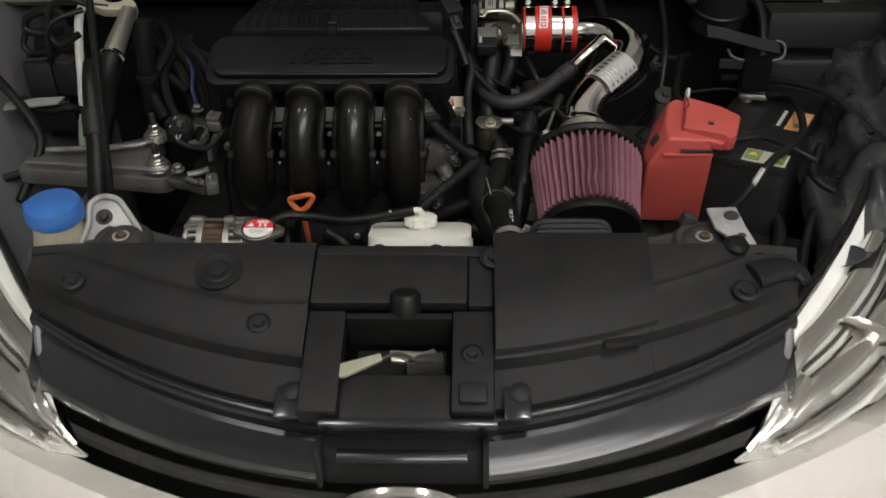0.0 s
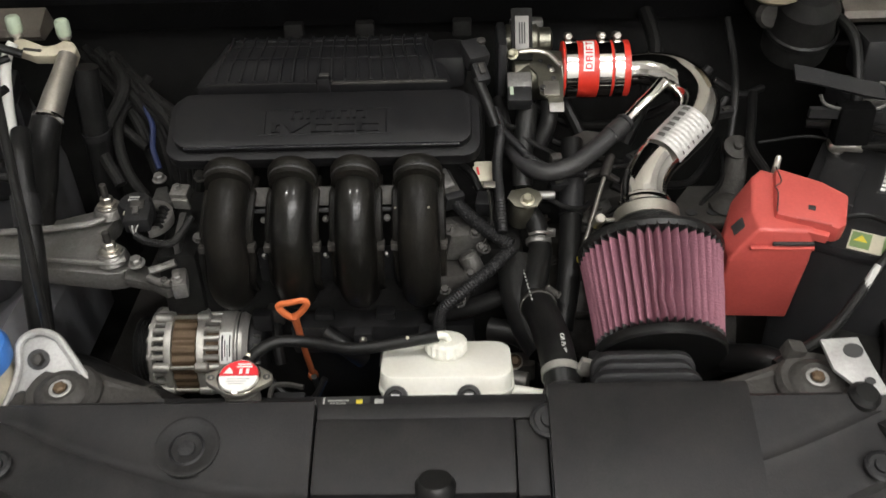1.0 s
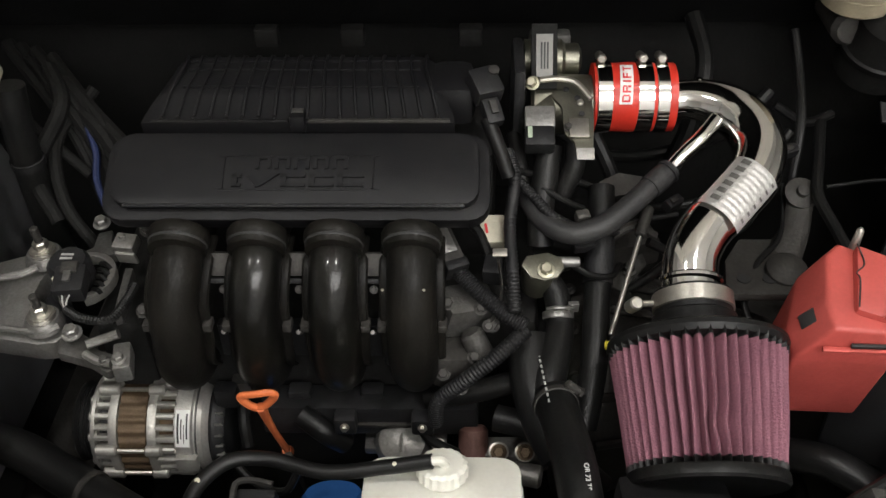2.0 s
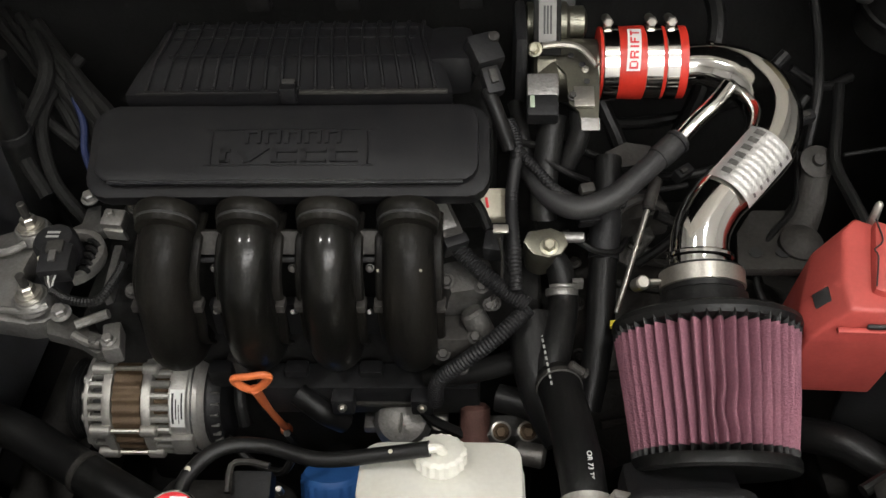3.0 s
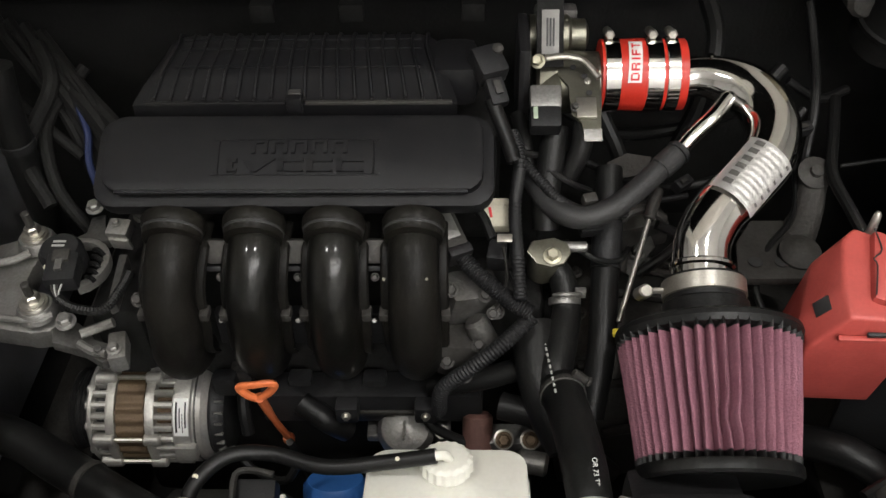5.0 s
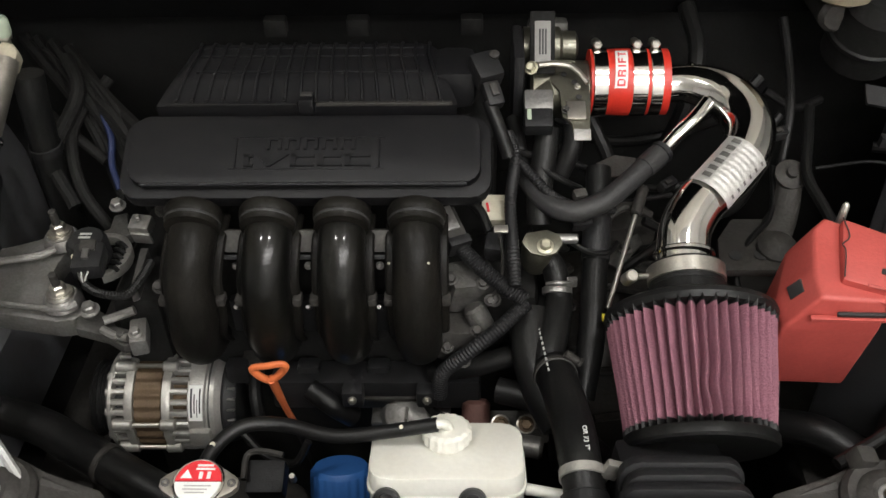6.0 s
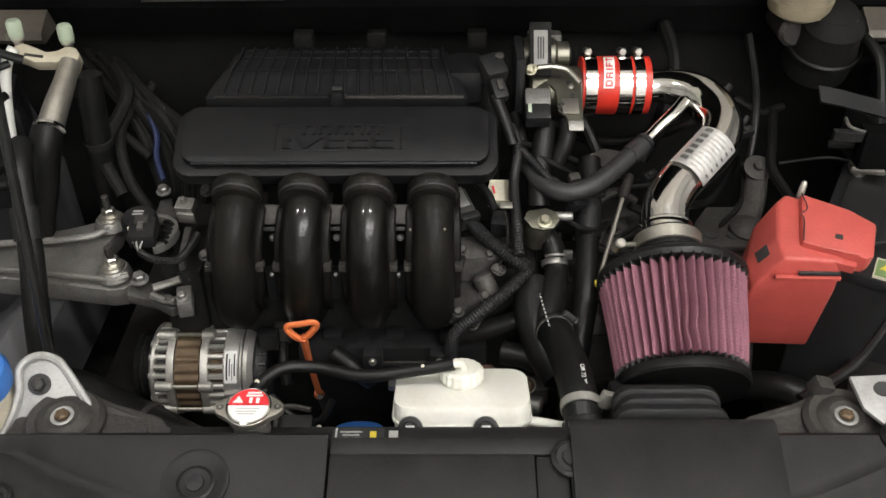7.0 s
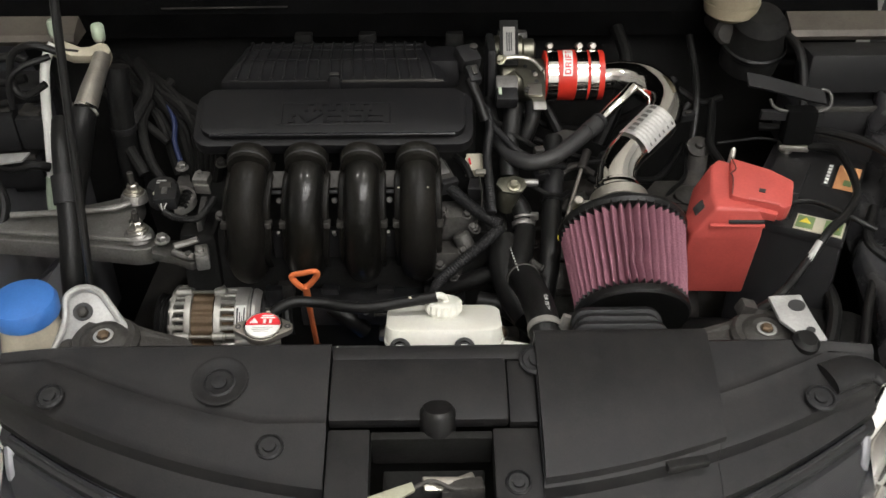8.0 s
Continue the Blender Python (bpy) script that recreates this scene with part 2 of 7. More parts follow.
def plate(bm, outline, thick, m=None, bevel=0.002):
    """An extruded outline (x, y), top at z = 0, laid out by m."""
    m = m or Matrix()
    vs = [bm.verts.new(Vector((x, y, 0))) for x, y in outline]
    f = bm.faces.new(vs)
    ex = bmesh.ops.extrude_face_region(bm, geom=[f])
    down = [v for v in ex["geom"] if isinstance(v, bmesh.types.BMVert)]
    bmesh.ops.translate(bm, verts=down, vec=(0, 0, -thick))
    allv = vs + down
    if bevel:
        es = list({e for v in allv for e in v.link_edges})
        out = bmesh.ops.bevel(bm, geom=es, offset=bevel, segments=2, affect="EDGES", profile=0.6, clamp_overlap=True)
        allv = list(set(out["verts"]) | {v for v in allv if v.is_valid})
    bmesh.ops.transform(bm, matrix=m, verts=allv)
    return bm


def round_rect(w, h, r, n=4):
    out = []
    for cx, cy, a0 in ((w / 2 - r, h / 2 - r, 0), (-w / 2 + r, h / 2 - r, 90), (-w / 2 + r, -h / 2 + r, 180), (w / 2 - r, -h / 2 + r, 270)):
        for k in range(n + 1):
            a = radians(a0 + 90 * k / n)
            out.append((cx + r * math.cos(a), cy + r * math.sin(a)))
    return out


def bolt(parent, at, axis=(0, 0, 1), r=0.006, stud=0.0, material=None, name="bolt"):
    """A hexagon bolt or nut on a flange, with a stud through it where one shows."""
    bm = lathe(B(), at, axis, [(r * 1.35, 0), (r * 1.4, r * 0.25), (r * 1.05, r * 0.35)], 16)
    lathe(bm, at, axis, [(r, r * 0.3), (r, r * 1.2), (r * 0.8, r * 1.4)], 6)
    if stud:
        lathe(bm, at, axis, [(r * 0.5, r), (r * 0.55, stud * 0.8), (r * 0.3, stud)], 10)
    return part(name, bm, material or STEEL, parent, "", 25)


def clamp_ring(parent, at, axis, r, w=0.008, material=None, screw=None, name="hose_clamp"):
    """A worm-drive band with its screw housing."""
    d = Vector(axis).normalized()
    o = Vector(at) - d * w / 2
    bm = lathe(B(), o, d, [(r, 0), (r + 0.0015, 0.0008), (r + 0.0015, w - 0.0008), (r, w)], 32, caps=False)
    if screw is not None:
        s = Vector(screw).normalized()
        s = (s - d * s.dot(d)).normalized()
        side = d.cross(s)
        c = Vector(at) + s * (r + 0.005)
        rod(bm, c - side * 0.009, c + side * 0.009, 0.0048, 10)
        rod(bm, c + side * 0.009, c + side * 0.013, 0.006, 6)
    return part(name, bm, material or STEEL, parent)

# ---- the garage, with unseen walls and ceiling added to reflect light ----
solid("floor", box(B(), (0, 0.5, FLOOR - 0.05), (9, 9, 0.1), 0), FLOORM, "pale stained concrete garage floor", "floor", kind="structure", smooth=0)
for nm, c, s in (("wall_north", (0, 5, 1.2), (9, 0.12, 2.9)), ("wall_south", (0, -2.8, 1.2), (9, 0.12, 2.9)),
                 ("wall_east", (3.2, 0.75, 1.2), (0.12, 8.4, 2.9)), ("wall_west", (-3.2, 0.75, 1.2), (0.12, 8.4, 2.9))):
    solid(nm, box(B(), c, s, 0), WALLM, "plain garage wall, unseen, placed to reflect light", "wall", kind="structure", smooth=0)
solid("ceiling", box(B(), (0, 0.75, 2.7), (9, 8.6, 0.1), 0), CEILM, "plain garage ceiling, unseen, placed to reflect light", "ceiling", kind="structure", smooth=0)
# bodies for the added fill battens, which stay out of view
for ly, down, up in FILL_BATTENS:
    lampbody = thing("added_batten", (BATTEN_X, ly, 2.28), "unseen white batten lamp added as fill light", "lamp", "hanging lamps")
    part("batten", box(B(), (BATTEN_X, ly, 2.275), (2.7, 0.26, 0.05), 0.004), WHITE, lampbody)
    for hx in (BATTEN_X - 1.0, BATTEN_X + 1.0):
        part("wire", rod(B(), (hx, ly, 2.29), (hx, ly, 2.66), 0.002, 6), STEEL, lampbody)

for sx in SPOTS:
    fit = thing("ceiling_lamp", (sx, 0.75, 2.45), "small white ceiling lamp over the car", "lamp", "ceiling lamps")
    part("housing", box(B(), (sx, 0.75, 2.435), (0.42, 0.22, 0.05), 0.006), WHITE, fit)
    part("stem", rod(B(), (sx, 0.75, 2.46), (sx, 0.75, 2.66), 0.01, 10), STEEL, fit)

# ---- the car's body round the bay ----
CX = -0.085
car = thing("car_body", (CX, 1.6, FLOOR), "pearl white car body with its hood raised", "car")


def sweep(bm, section, xs):
    """Lofts a closed section, a function of x, along x."""
    return skin(bm, [[(x, y, z) for y, z in section(x)] for x in xs])


def span(a, b, n):
    return [a + (b - a) * i / (n - 1) for i in range(n)]


for sgn in (-1, 1):
    side = CX + sgn * (0.80 if sgn < 0 else 0.90)
    bm = skin(B(), [[(side + sgn * w, y, z) for w, z in (((-0.06, 0.05), (-0.05, 0.5), (-0.02, top), (0.02, top), (0.03, 0.5), (0.0, 0.05)) if sgn > 0 else ((-0.10, 0.05), (-0.09, 0.40), (0.03, top + 0.02), (0.06, top + 0.02), (0.05, 0.42), (0.0, 0.05)))]
                    for y, top in ((1.22, 0.55), (1.4, 0.6), (1.6, 0.66), (1.85, 0.74), (2.0, 0.78))])
    part("inner_wing", bm, PAINT, car, "dusty silver-grey painted inner wing")
    bm = skin(B(), [[(CX + sgn * (w + o), y, z) for w, z in ((0.84, top), (0.88, top + 0.012), (0.92, top - 0.01), (0.95, top - 0.12), (0.96, 0.05), (0.94, 0.05), (0.92, top - 0.1), (0.86, top - 0.02))]
                    for y, top, o in ((1.34, 0.56, -0.06), (1.5, 0.63, -0.02), (1.7, 0.71, 0), (2.1, 0.83, 0.01))])
    part("fender", bm, PEARL, car)
    part("frame_rail", box(B(), (CX + sgn * 0.53, 1.55, 0.14), (0.09, 0.9, 0.12), 0.012), DULL, car)
    wx = CX + sgn * 0.83
    whl = part("wheel", lathe(B(), (wx - 0.09, 1.72, 0.09), (1, 0, 0), [(0.18, 0.0), (0.27, 0.0), (0.288, 0.02), (0.29, 0.09), (0.288, 0.16), (0.27, 0.18), (0.18, 0.18)], 40), RUBBER, car, "black rubber tyre")
    part("rim", lathe(B(), (wx - 0.07, 1.72, 0.09), (1, 0, 0), [(0.02, 0.0), (0.17, 0.0), (0.182, 0.02), (0.182, 0.12), (0.17, 0.14), (0.02, 0.13)], 32), ALUB, whl)
# firewall, cowl and raised hood
part("firewall", box(B(), (CX, 1.96, 0.4), (1.62, 0.03, 0.9), 0.004), BLOCK, car)
part("undertray", box(B(), (CX, 1.5, 0.0), (1.5, 1.0, 0.02), 0.004), BLOCK, car)
# shade under the hood is put into the cowl's near-black colour
part("cowl_panel", sweep(B(), lambda x: [(1.86, 0.68), (1.84, 0.73), (1.86, 0.76), (1.95, 0.80), (1.96, 0.78), (1.89, 0.72)], span(-0.86, 0.7, 24)), SHADEBLACK, car, "black plastic cowl with the hood's shade in its colour")
part("cowl_seam", rod(B(), (-0.56, 1.835, 0.742), (-0.34, 1.835, 0.744), 0.0016, 6), DULL, car)
for a, b in ((-0.95, -0.70), (0.53, 0.83)):
    part("cowl_rail", sweep(B(), lambda x: [(1.785, 0.695), (1.775, 0.705), (1.780, 0.715), (1.82, 0.735), (1.84, 0.70)], span(a, b, 8)), PRIMER, car, "dusty tan rail")
part("hood", sweep(B(), lambda x: [(1.99, 0.87), (1.63, 1.235), (1.20, 1.63 - 0.1 * (x - CX) ** 2), (1.215, 1.65 - 0.1 * (x - CX) ** 2), (1.65, 1.255), (2.02, 0.88)], span(-0.80, 0.63, 16)), PEARL, car, "raised pearl white hood")
# pad added out of view so the chrome elbow reflects something dark
part("added_dark_pad", sweep(B(), lambda x: [(1.94, 0.890), (1.62, 1.215), (1.58, 1.25), (1.585, 1.265), (1.63, 1.228), (1.95, 0.90)], span(-0.46, 0.29, 8)), SHADEBLACK, car, "unseen black pad added to darken the pipe's reflection")
for hx in (-0.52, -0.085, 0.35):
    part("hood_rib", sweep(B(), lambda x: [(1.95, 0.885), (1.62, 1.220), (1.24, 1.575), (1.245, 1.60), (1.64, 1.245), (1.97, 0.90)], span(hx - 0.04, hx + 0.04, 3)), PEARL, car, "pressed hood rib")
for x in (-0.31, -0.20, -0.05):
    part("firewall_clip", box(B(), (x, 1.79, 0.70), (0.03, 0.02, 0.025), 0.004), BLOCK, car)
# bumper below the lamps
def bumper_y(x):
    d = abs(x - CX)
    return 0.728 + 0.36 * d * d + (0.11 * max(0, d - 0.2)) + 0.06 * d
part("bumper", sweep(B(), lambda x: [(bumper_y(x) + 0.09, 0.315), (bumper_y(x) + 0.035, 0.335), (bumper_y(x), 0.315), (bumper_y(x) - 0.03, 0.25), (bumper_y(x) - 0.05, 0.1), (bumper_y(x) - 0.02, -0.02), (bumper_y(x) + 0.05, -0.02), (bumper_y(x) + 0.06, 0.2)], span(CX - 0.84, CX + 0.84, 41)), PEARL, car, "pearl white bumper")

# ---- headlights ----
for sgn in (-1, 1):
    lx = lambda d: CX + sgn * d
    hl = thing("headlight", (lx(0.62), 1.05, 0.3), "clear headlight with bright chrome reflectors", "headlight", "headlights")
    # stations from the inner tip back along the wing: outer front edge, then the inner top edge
    st = ((0.440, 0.945, 0.320, 0.470, 0.96, 0.350), (0.50, 0.955, 0.325, 0.508, 1.02, 0.415), (0.56, 0.982, 0.335, 0.53, 1.082, 0.455),
          (0.64, 1.032, 0.352, 0.585, 1.15, 0.475), (0.72, 1.10, 0.39, 0.66, 1.25, 0.51), (0.79, 1.22, 0.45, 0.74, 1.37, 0.55))
    back = B()
    skin(back, [[(lx(a), b, c), (lx(a - 0.005 * s), b + 0.02 * s, c - 0.03 * s), (lx(d + 0.03 * s), e + 0.01 * s, f - 0.12 * s), (lx(d), e, f - 0.012 * s), (lx(d + 0.012 * s), e - 0.01 * s, f - 0.045 * s), (lx(a - 0.015 * s), b + 0.035 * s, c - 0.012 * s)] for (a, b, c, d, e, f), s in zip(st, (0.12, 0.7, 1, 1, 1, 1))])
    # bright reflections inside the lamp are painted as plain white
    part("housing", back, REFLECTWHITE, hl, "metallised lamp housing, its reflections put into the white")
    lens = B()
    skin(lens, [[(lx(a + (d - a) * k), b + (e - b) * k - 0.018 * math.sin(math.pi * k), c + (f - c) * k + 0.02 * math.sin(math.pi * k)) for k in (0, 0.15, 0.35, 0.55, 0.75, 0.9, 1.0)]
                + [(lx(a + (d - a) * k), b + (e - b) * k - 0.015 * math.sin(math.pi * k), c + (f - c) * k + 0.016 * math.sin(math.pi * k) - 0.003) for k in (1.0, 0.75, 0.5, 0.25, 0.0)] for a, b, c, d, e, f in st])
    lo = part("lens", lens, GLASS, hl, "clear plastic lens")
    lo.visible_shadow = False
    part("trim", tube(B(), [(lx(d - 0.006), e + 0.006, f + 0.0) for a, b, c, d, e, f in st[1:]], 0.0055, 8, 4), RUBBER, hl, "dark edge seal")
    for k, w in ((0.10, 0.013), (0.36, 0.022), (0.70, 0.017)):
        part("reflector_strip", tube(B(), [(lx(a + (d - a) * k), b + (e - b) * k + 0.012, c + (f - c) * k - 0.006) for a, b, c, d, e, f in st[1:6]], [w * 0.7, w, w, w, w * 0.8], 14, 4, flat=0.55), CHROME, hl, "bright chrome strip")
    for k in (0.24, 0.52):
        part("divider", tube(B(), [(lx(a + (d - a) * k), b + (e - b) * k + 0.014, c + (f - c) * k - 0.004) for a, b, c, d, e, f in st[2:6]], 0.0035, 8, 4), DULL, hl, "dark dividing line")
    part("inner_trim", tube(B(), [(lx(0.508), 1.022, 0.350), (lx(0.512), 1.030, 0.395), (lx(0.514), 1.040, 0.435), (lx(0.518), 1.058, 0.458)], 0.007, 10, 4), PAINT, hl, "grey trim beside the grille")
    part("reflector_tip", tube(B(), [(lx((a + d) / 2), (b + e) / 2 + 0.004, (c + f) / 2 - 0.004) for a, b, c, d, e, f in st[:3]], [0.008, 0.018, 0.012], 12, 4, flat=0.6), CHROME, hl, "bright chrome tip")
    part("reflector", lathe(B(), (lx(0.63), 1.10, 0.37), (sgn * -0.1, -0.75, 0.6), [(0.02, -0.03), (0.045, 0.0), (0.06, 0.035), (0.062, 0.038), (0.043, -0.004), (0.015, -0.036)], 24, caps=False), CHROME, hl, "chrome bowl")

# ---- radiator cover ----
def zt(y):
    return 0.551 + 0.32 * (y - 1.13)
def front(x, y0, k):
    return y0 + k * (x - CX) ** 2
cover = thing("radiator_cover", (CX, 1.05, 0.45), "dusty black plastic radiator cover held by push clips", "cover")

def wing(x):
    yf, yl = front(x, 0.951, 0.48), front(x, 0.902, 0.60)
    yb = 1.132 - 0.6 * max(0, abs(x - CX) - 0.42) ** 2
    ym = max(yf + 0.045, yb - 0.115 + 0.3 * max(0, abs(x - CX) - 0.3) ** 2)
    ym = min(ym, yb - 0.02)
    d = abs(x - CX)
    yr = max(ym + 0.026, 1.008 + 0.155 * d + 0.14 * d * d - (0.02 if x > CX else 0.0))
    yr = min(yr, yb - 0.012)
    return [(yb, zt(yb) - 0.03), (yb + 0.003, zt(yb) - 0.004), (yb - 0.004, zt(yb)), (yr + 0.003, zt(yr + 0.003)), (yr - 0.002, zt(yr) - 0.0035), ((yr + ym) / 2 + 0.004, zt((yr + ym) / 2) - 0.003), (ym + 0.012, zt(ym + 0.012) - 0.003), (ym, zt(ym) - 0.010), (yf + 0.008, zt(yf + 0.008) - 0.010), (yf, zt(yf) - 0.015),
            (yf - 0.001, zt(yf) - 0.032), (yl + 0.012, zt(yl) - 0.034), (yl, zt(yl) - 0.042), (yl + 0.004, zt(yl) - 0.06), (yf, zt(yf) - 0.052)]

part("wing_panel", sweep(B(), wing, span(-0.615, -0.216, 26)), PANEL, cover)
part("wing_panel", sweep(B(), wing, span(0.236, 0.445, 16)), PANEL, cover)
part("front_strip", sweep(B(), wing, span(0.0305, 0.2355, 14)), PANEL, cover)
part("end_lobe", tube(B(), [(0.380, 1.086, zt(1.086) - 0.012), (0.418, 1.098, zt(1.098) - 0.012), (0.442, 1.094, zt(1.094) - 0.013), (0.452, 1.080, zt(1.080) - 0.014)], [0.026, 0.024, 0.020, 0.010], 20, 6, flat=0.55), PANEL, cover, "rounded end of the panel")
# raised right-hand lid over the air duct
part("duct_lid", sweep(B(), lambda x: [(1.14, zt(1.14) - 0.03), (1.142, zt(1.14) + 0.006), (1.13, zt(1.13) + 0.011), (front(x, 0.951, 0.5) + 0.03, zt(0.985) + 0.006 + 0.3 * (front(x, 0.951, 0.5) - 0.951)),
     (front(x, 0.951, 0.5) + 0.004, zt(0.955) - 0.004 + 0.3 * (front(x, 0.951, 0.5) - 0.951)), (front(x, 0.951, 0.5), zt(0.95) - 0.03 + 0.3 * (front(x, 0.951, 0.5) - 0.951))], span(0.032, 0.243, 12)), PANEL, cover)
part("lid_tab", box(B(), (0.195, 0.985, 0.488), (0.05, 0.012, 0.01), 0.002, turn(0, 0, 12)), PANEL, cover)
# middle plate and the frame round the latch opening
sl = turn(math.degrees(math.atan(0.32)), 0, 0)
def flat(bm, x0, x1, y0, y1, drop, th, bevel=0.004):
    ym = (y0 + y1) / 2
    return box(bm, ((x0 + x1) / 2, ym, zt(ym) - drop - th / 2), (x1 - x0, (y1 - y0) / math.cos(math.atan(0.32)), th), bevel, sl)
part("middle_plate", flat(B(), -0.2145, -0.004, 1.033, 1.115, 0.002, 0.02, 0.006), PANEL, cover)
part("rear_rail", flat(B(), -0.2145, 0.030, 1.1155, 1.135, 0.006, 0.022), PANEL, cover)
part("side_rail", flat(B(), -0.0035, 0.030, 1.0335, 1.115, 0.007, 0.02), PANEL, cover)
part("frame_side", flat(B(), -0.2145, -0.165, 0.885, 1.0325, 0.012, 0.03), PANEL, cover)
part("frame_side", flat(B(), -0.024, 0.030, 0.885, 1.0325, 0.012, 0.03), PANEL, cover)
part("frame_front", flat(B(), -0.1645, -0.0245, 0.885, 0.948, 0.026, 0.02), PANEL, cover)
part("front_lip", flat(B(), -0.188, 0.034, 0.874, 0.8845, 0.022, 0.022, 0.003), GLOSS, cover)
part("opening_wall", flat(B(), -0.1645, -0.0245, 1.023, 1.0325, 0.012, 0.06, 0.002), BLOCK, cover)
part("latch_hump", lathe(B(), (-0.087, 1.034, zt(1.03) - 0.02), (0, 0.2, 1), [(0.021, 0), (0.021, 0.024), (0.017, 0.030), (0.004, 0.031)], 20), RUBBER, cover)
part("frame_block", box(B(), (0.003, 0.905, 0.465), (0.035, 0.03, 0.02), 0.004, sl), PLASTIC, cover)
for x, y, r in ((-0.345, 1.079, 0.016), (-0.543, 1.067, 0.013), (-0.279, 1.006, 0.013), (0.002, 0.962, 0.012), (0.033, 1.106, 0.017), (0.364, 1.054, 0.014)):
    d = 0.009 if (y < 1.02 and x < -0.2) else 0.003 if abs(x) > 0.36 else (0.011 if abs(x) < 0.01 else 0.0)
    c = part("push_clip", lathe(B(), (x, y, zt(y) - 0.001 - d), (0, -0.3, 1), [(r * 1.25, -0.002), (r * 1.25, 0.002), (r * 1.05, 0.004), (r * 0.95, 0.0015), (r * 0.6, 0.0015), (r * 0.55, 0.0045), (r * 0.1, 0.005)], 24), PLASTIC, cover, "round black push clip")
part("clip_dish", lathe(B(), (-0.345, 1.081, zt(1.081) + 0.001), (0, -0.3, 1), [(0.034, -0.001), (0.034, 0.0015), (0.031, 0.002), (0.028, 0.0006)], 32), PANEL, cover)
# bright-edged bracket tabs beside the latch frame
for x in (-0.228, 0.058):
    part("tab", box(B(), (x, 0.905, 0.452), (0.034, 0.046, 0.008), 0.003, sl), GLOSS, cover, "glossy black fixing tab")
    part("tab_clip", lathe(B(), (x + 0.004, 0.918, 0.459), (0, -0.3, 1), [(0.014, 0), (0.014, 0.003), (0.007, 0.006), (0.001, 0.0065)], 18), PLASTIC, cover)

# ---- hood latch in its opening ----
latch = thing("hood_latch", (-0.09, 0.974, 0.42), "worn steel hood latch with a pale plastic release lever", "latch")
part("latch_plate", box(B(), (-0.092, 0.989, 0.432), (0.12, 0.07, 0.006), 0.002, sl), BLOCK, latch)
part("hook", plate(B(), [(-0.03, -0.01), (0.02, -0.012), (0.034, 0.0), (0.03, 0.012), (0.012, 0.006), (-0.03, 0.008)], 0.006, Matrix.Translation((-0.075, 0.982, 0.468)) @ turn(18, 10, 12).to_4x4()), STEEL, latch, "bright steel hook")
part("lever", plate(B(), [(-0.038, -0.012), (-0.026, -0.015), (0.028, -0.005), (0.028, 0.006), (-0.03, 0.006)], 0.006, Matrix.Translation((-0.140, 0.955, 0.478)) @ turn(18, 0, 24).to_4x4()), LEVER, latch, "pale plastic release lever")
part("spring", tube(B(), [(-0.118, 0.969, 0.47), (-0.095, 0.976, 0.475), (-0.07, 0.967, 0.472), (-0.05, 0.974, 0.466)], 0.0026, 8), DULL, latch)
part("catch", box(B(), (-0.06, 0.979, 0.452), (0.05, 0.02, 0.03), 0.004, turn(0, 0, 8)), DULL, latch)

# ---- grille ----
grille = thing("grille", (CX, 0.95, 0.3), "gloss black grille bar with a plain chrome oval badge", "grille")
def bar(x):
    yt, yb = front(x, 0.876, 0.65), front(x, 0.862, 0.60)
    zb, zl = 0.17 * (x - CX) ** 2, 0.07 * (x - CX) ** 2
    zm = (zb + zl) / 2
    return [(yt + 0.02, 0.404 + zb), (yt + 0.006, 0.410 + zb), (yt - 0.001, 0.407 + zb), (yt - 0.006, 0.399 + zb), (yt - 0.010, 0.390 + zb), (yb - 0.011, 0.376 + zm), (yb - 0.012, 0.366 + zl), (yb - 0.008, 0.357 + zl), (yb + 0.002, 0.352 + zl), (yb + 0.03, 0.356 + zl)]
part("grille_bar", sweep(B(), bar, span(-0.612, -0.192, 26)), GLOSS, grille, "gloss black bar")
part("grille_bar", sweep(B(), bar, span(0.022, 0.440, 26)), GLOSS, grille, "gloss black bar")
def shelf(x):
    y0, y1 = front(x, 0.888, 0.62), front(x, 0.93, 0.62)
    zb = 0.18 * (x - CX) ** 2
    return [(y0, 0.405 + zb), (y0 - 0.001, 0.417 + zb), (y1, 0.436 + zb), (y1 + 0.002, 0.41 + zb)]
part("upper_shelf", sweep(B(), shelf, span(-0.615, 0.445, 40)), PLASTIC, grille)
part("shelf_ridge", tube(B(), [(x, front(x, 0.896, 0.62), 0.423 + 0.18 * (x - CX) ** 2) for x in span(-0.6, 0.43, 12)], 0.004, 8, 4), GLOSS, grille)
def lower(x):
    y0 = front(x, 0.85, 0.56)
    zb = 0.04 * (x - CX) ** 2
    return [(y0, 0.322 + zb), (y0 + 0.002, 0.334 + zb), (y0 + 0.012, 0.336 + zb), (y0 + 0.014, 0.318 + zb)]
part("lower_lip", sweep(B(), lower, span(-0.60, 0.43, 40)), DULL, grille, "dull grey lower lip")
part("grille_back", sweep(B(), lambda x: [(front(x, 0.93, 0.5), 0.40), (front(x, 0.95, 0.5), 0.40), (front(x, 0.95, 0.5), 0.1), (front(x, 0.93, 0.5), 0.1)], span(-0.6, 0.43, 20)), BLOCK, grille)
part("badge_mount", box(B(), (CX, 0.895, 0.375), (0.206, 0.05, 0.06), 0.012), PLASTIC, grille)
part("badge_shelf", tube(B(), [(-0.165, 0.868, 0.398), (-0.085, 0.863, 0.401), (-0.005, 0.868, 0.398)], 0.011, 12, 6, flat=0.8), GLOSS, grille, "gloss black ledge")
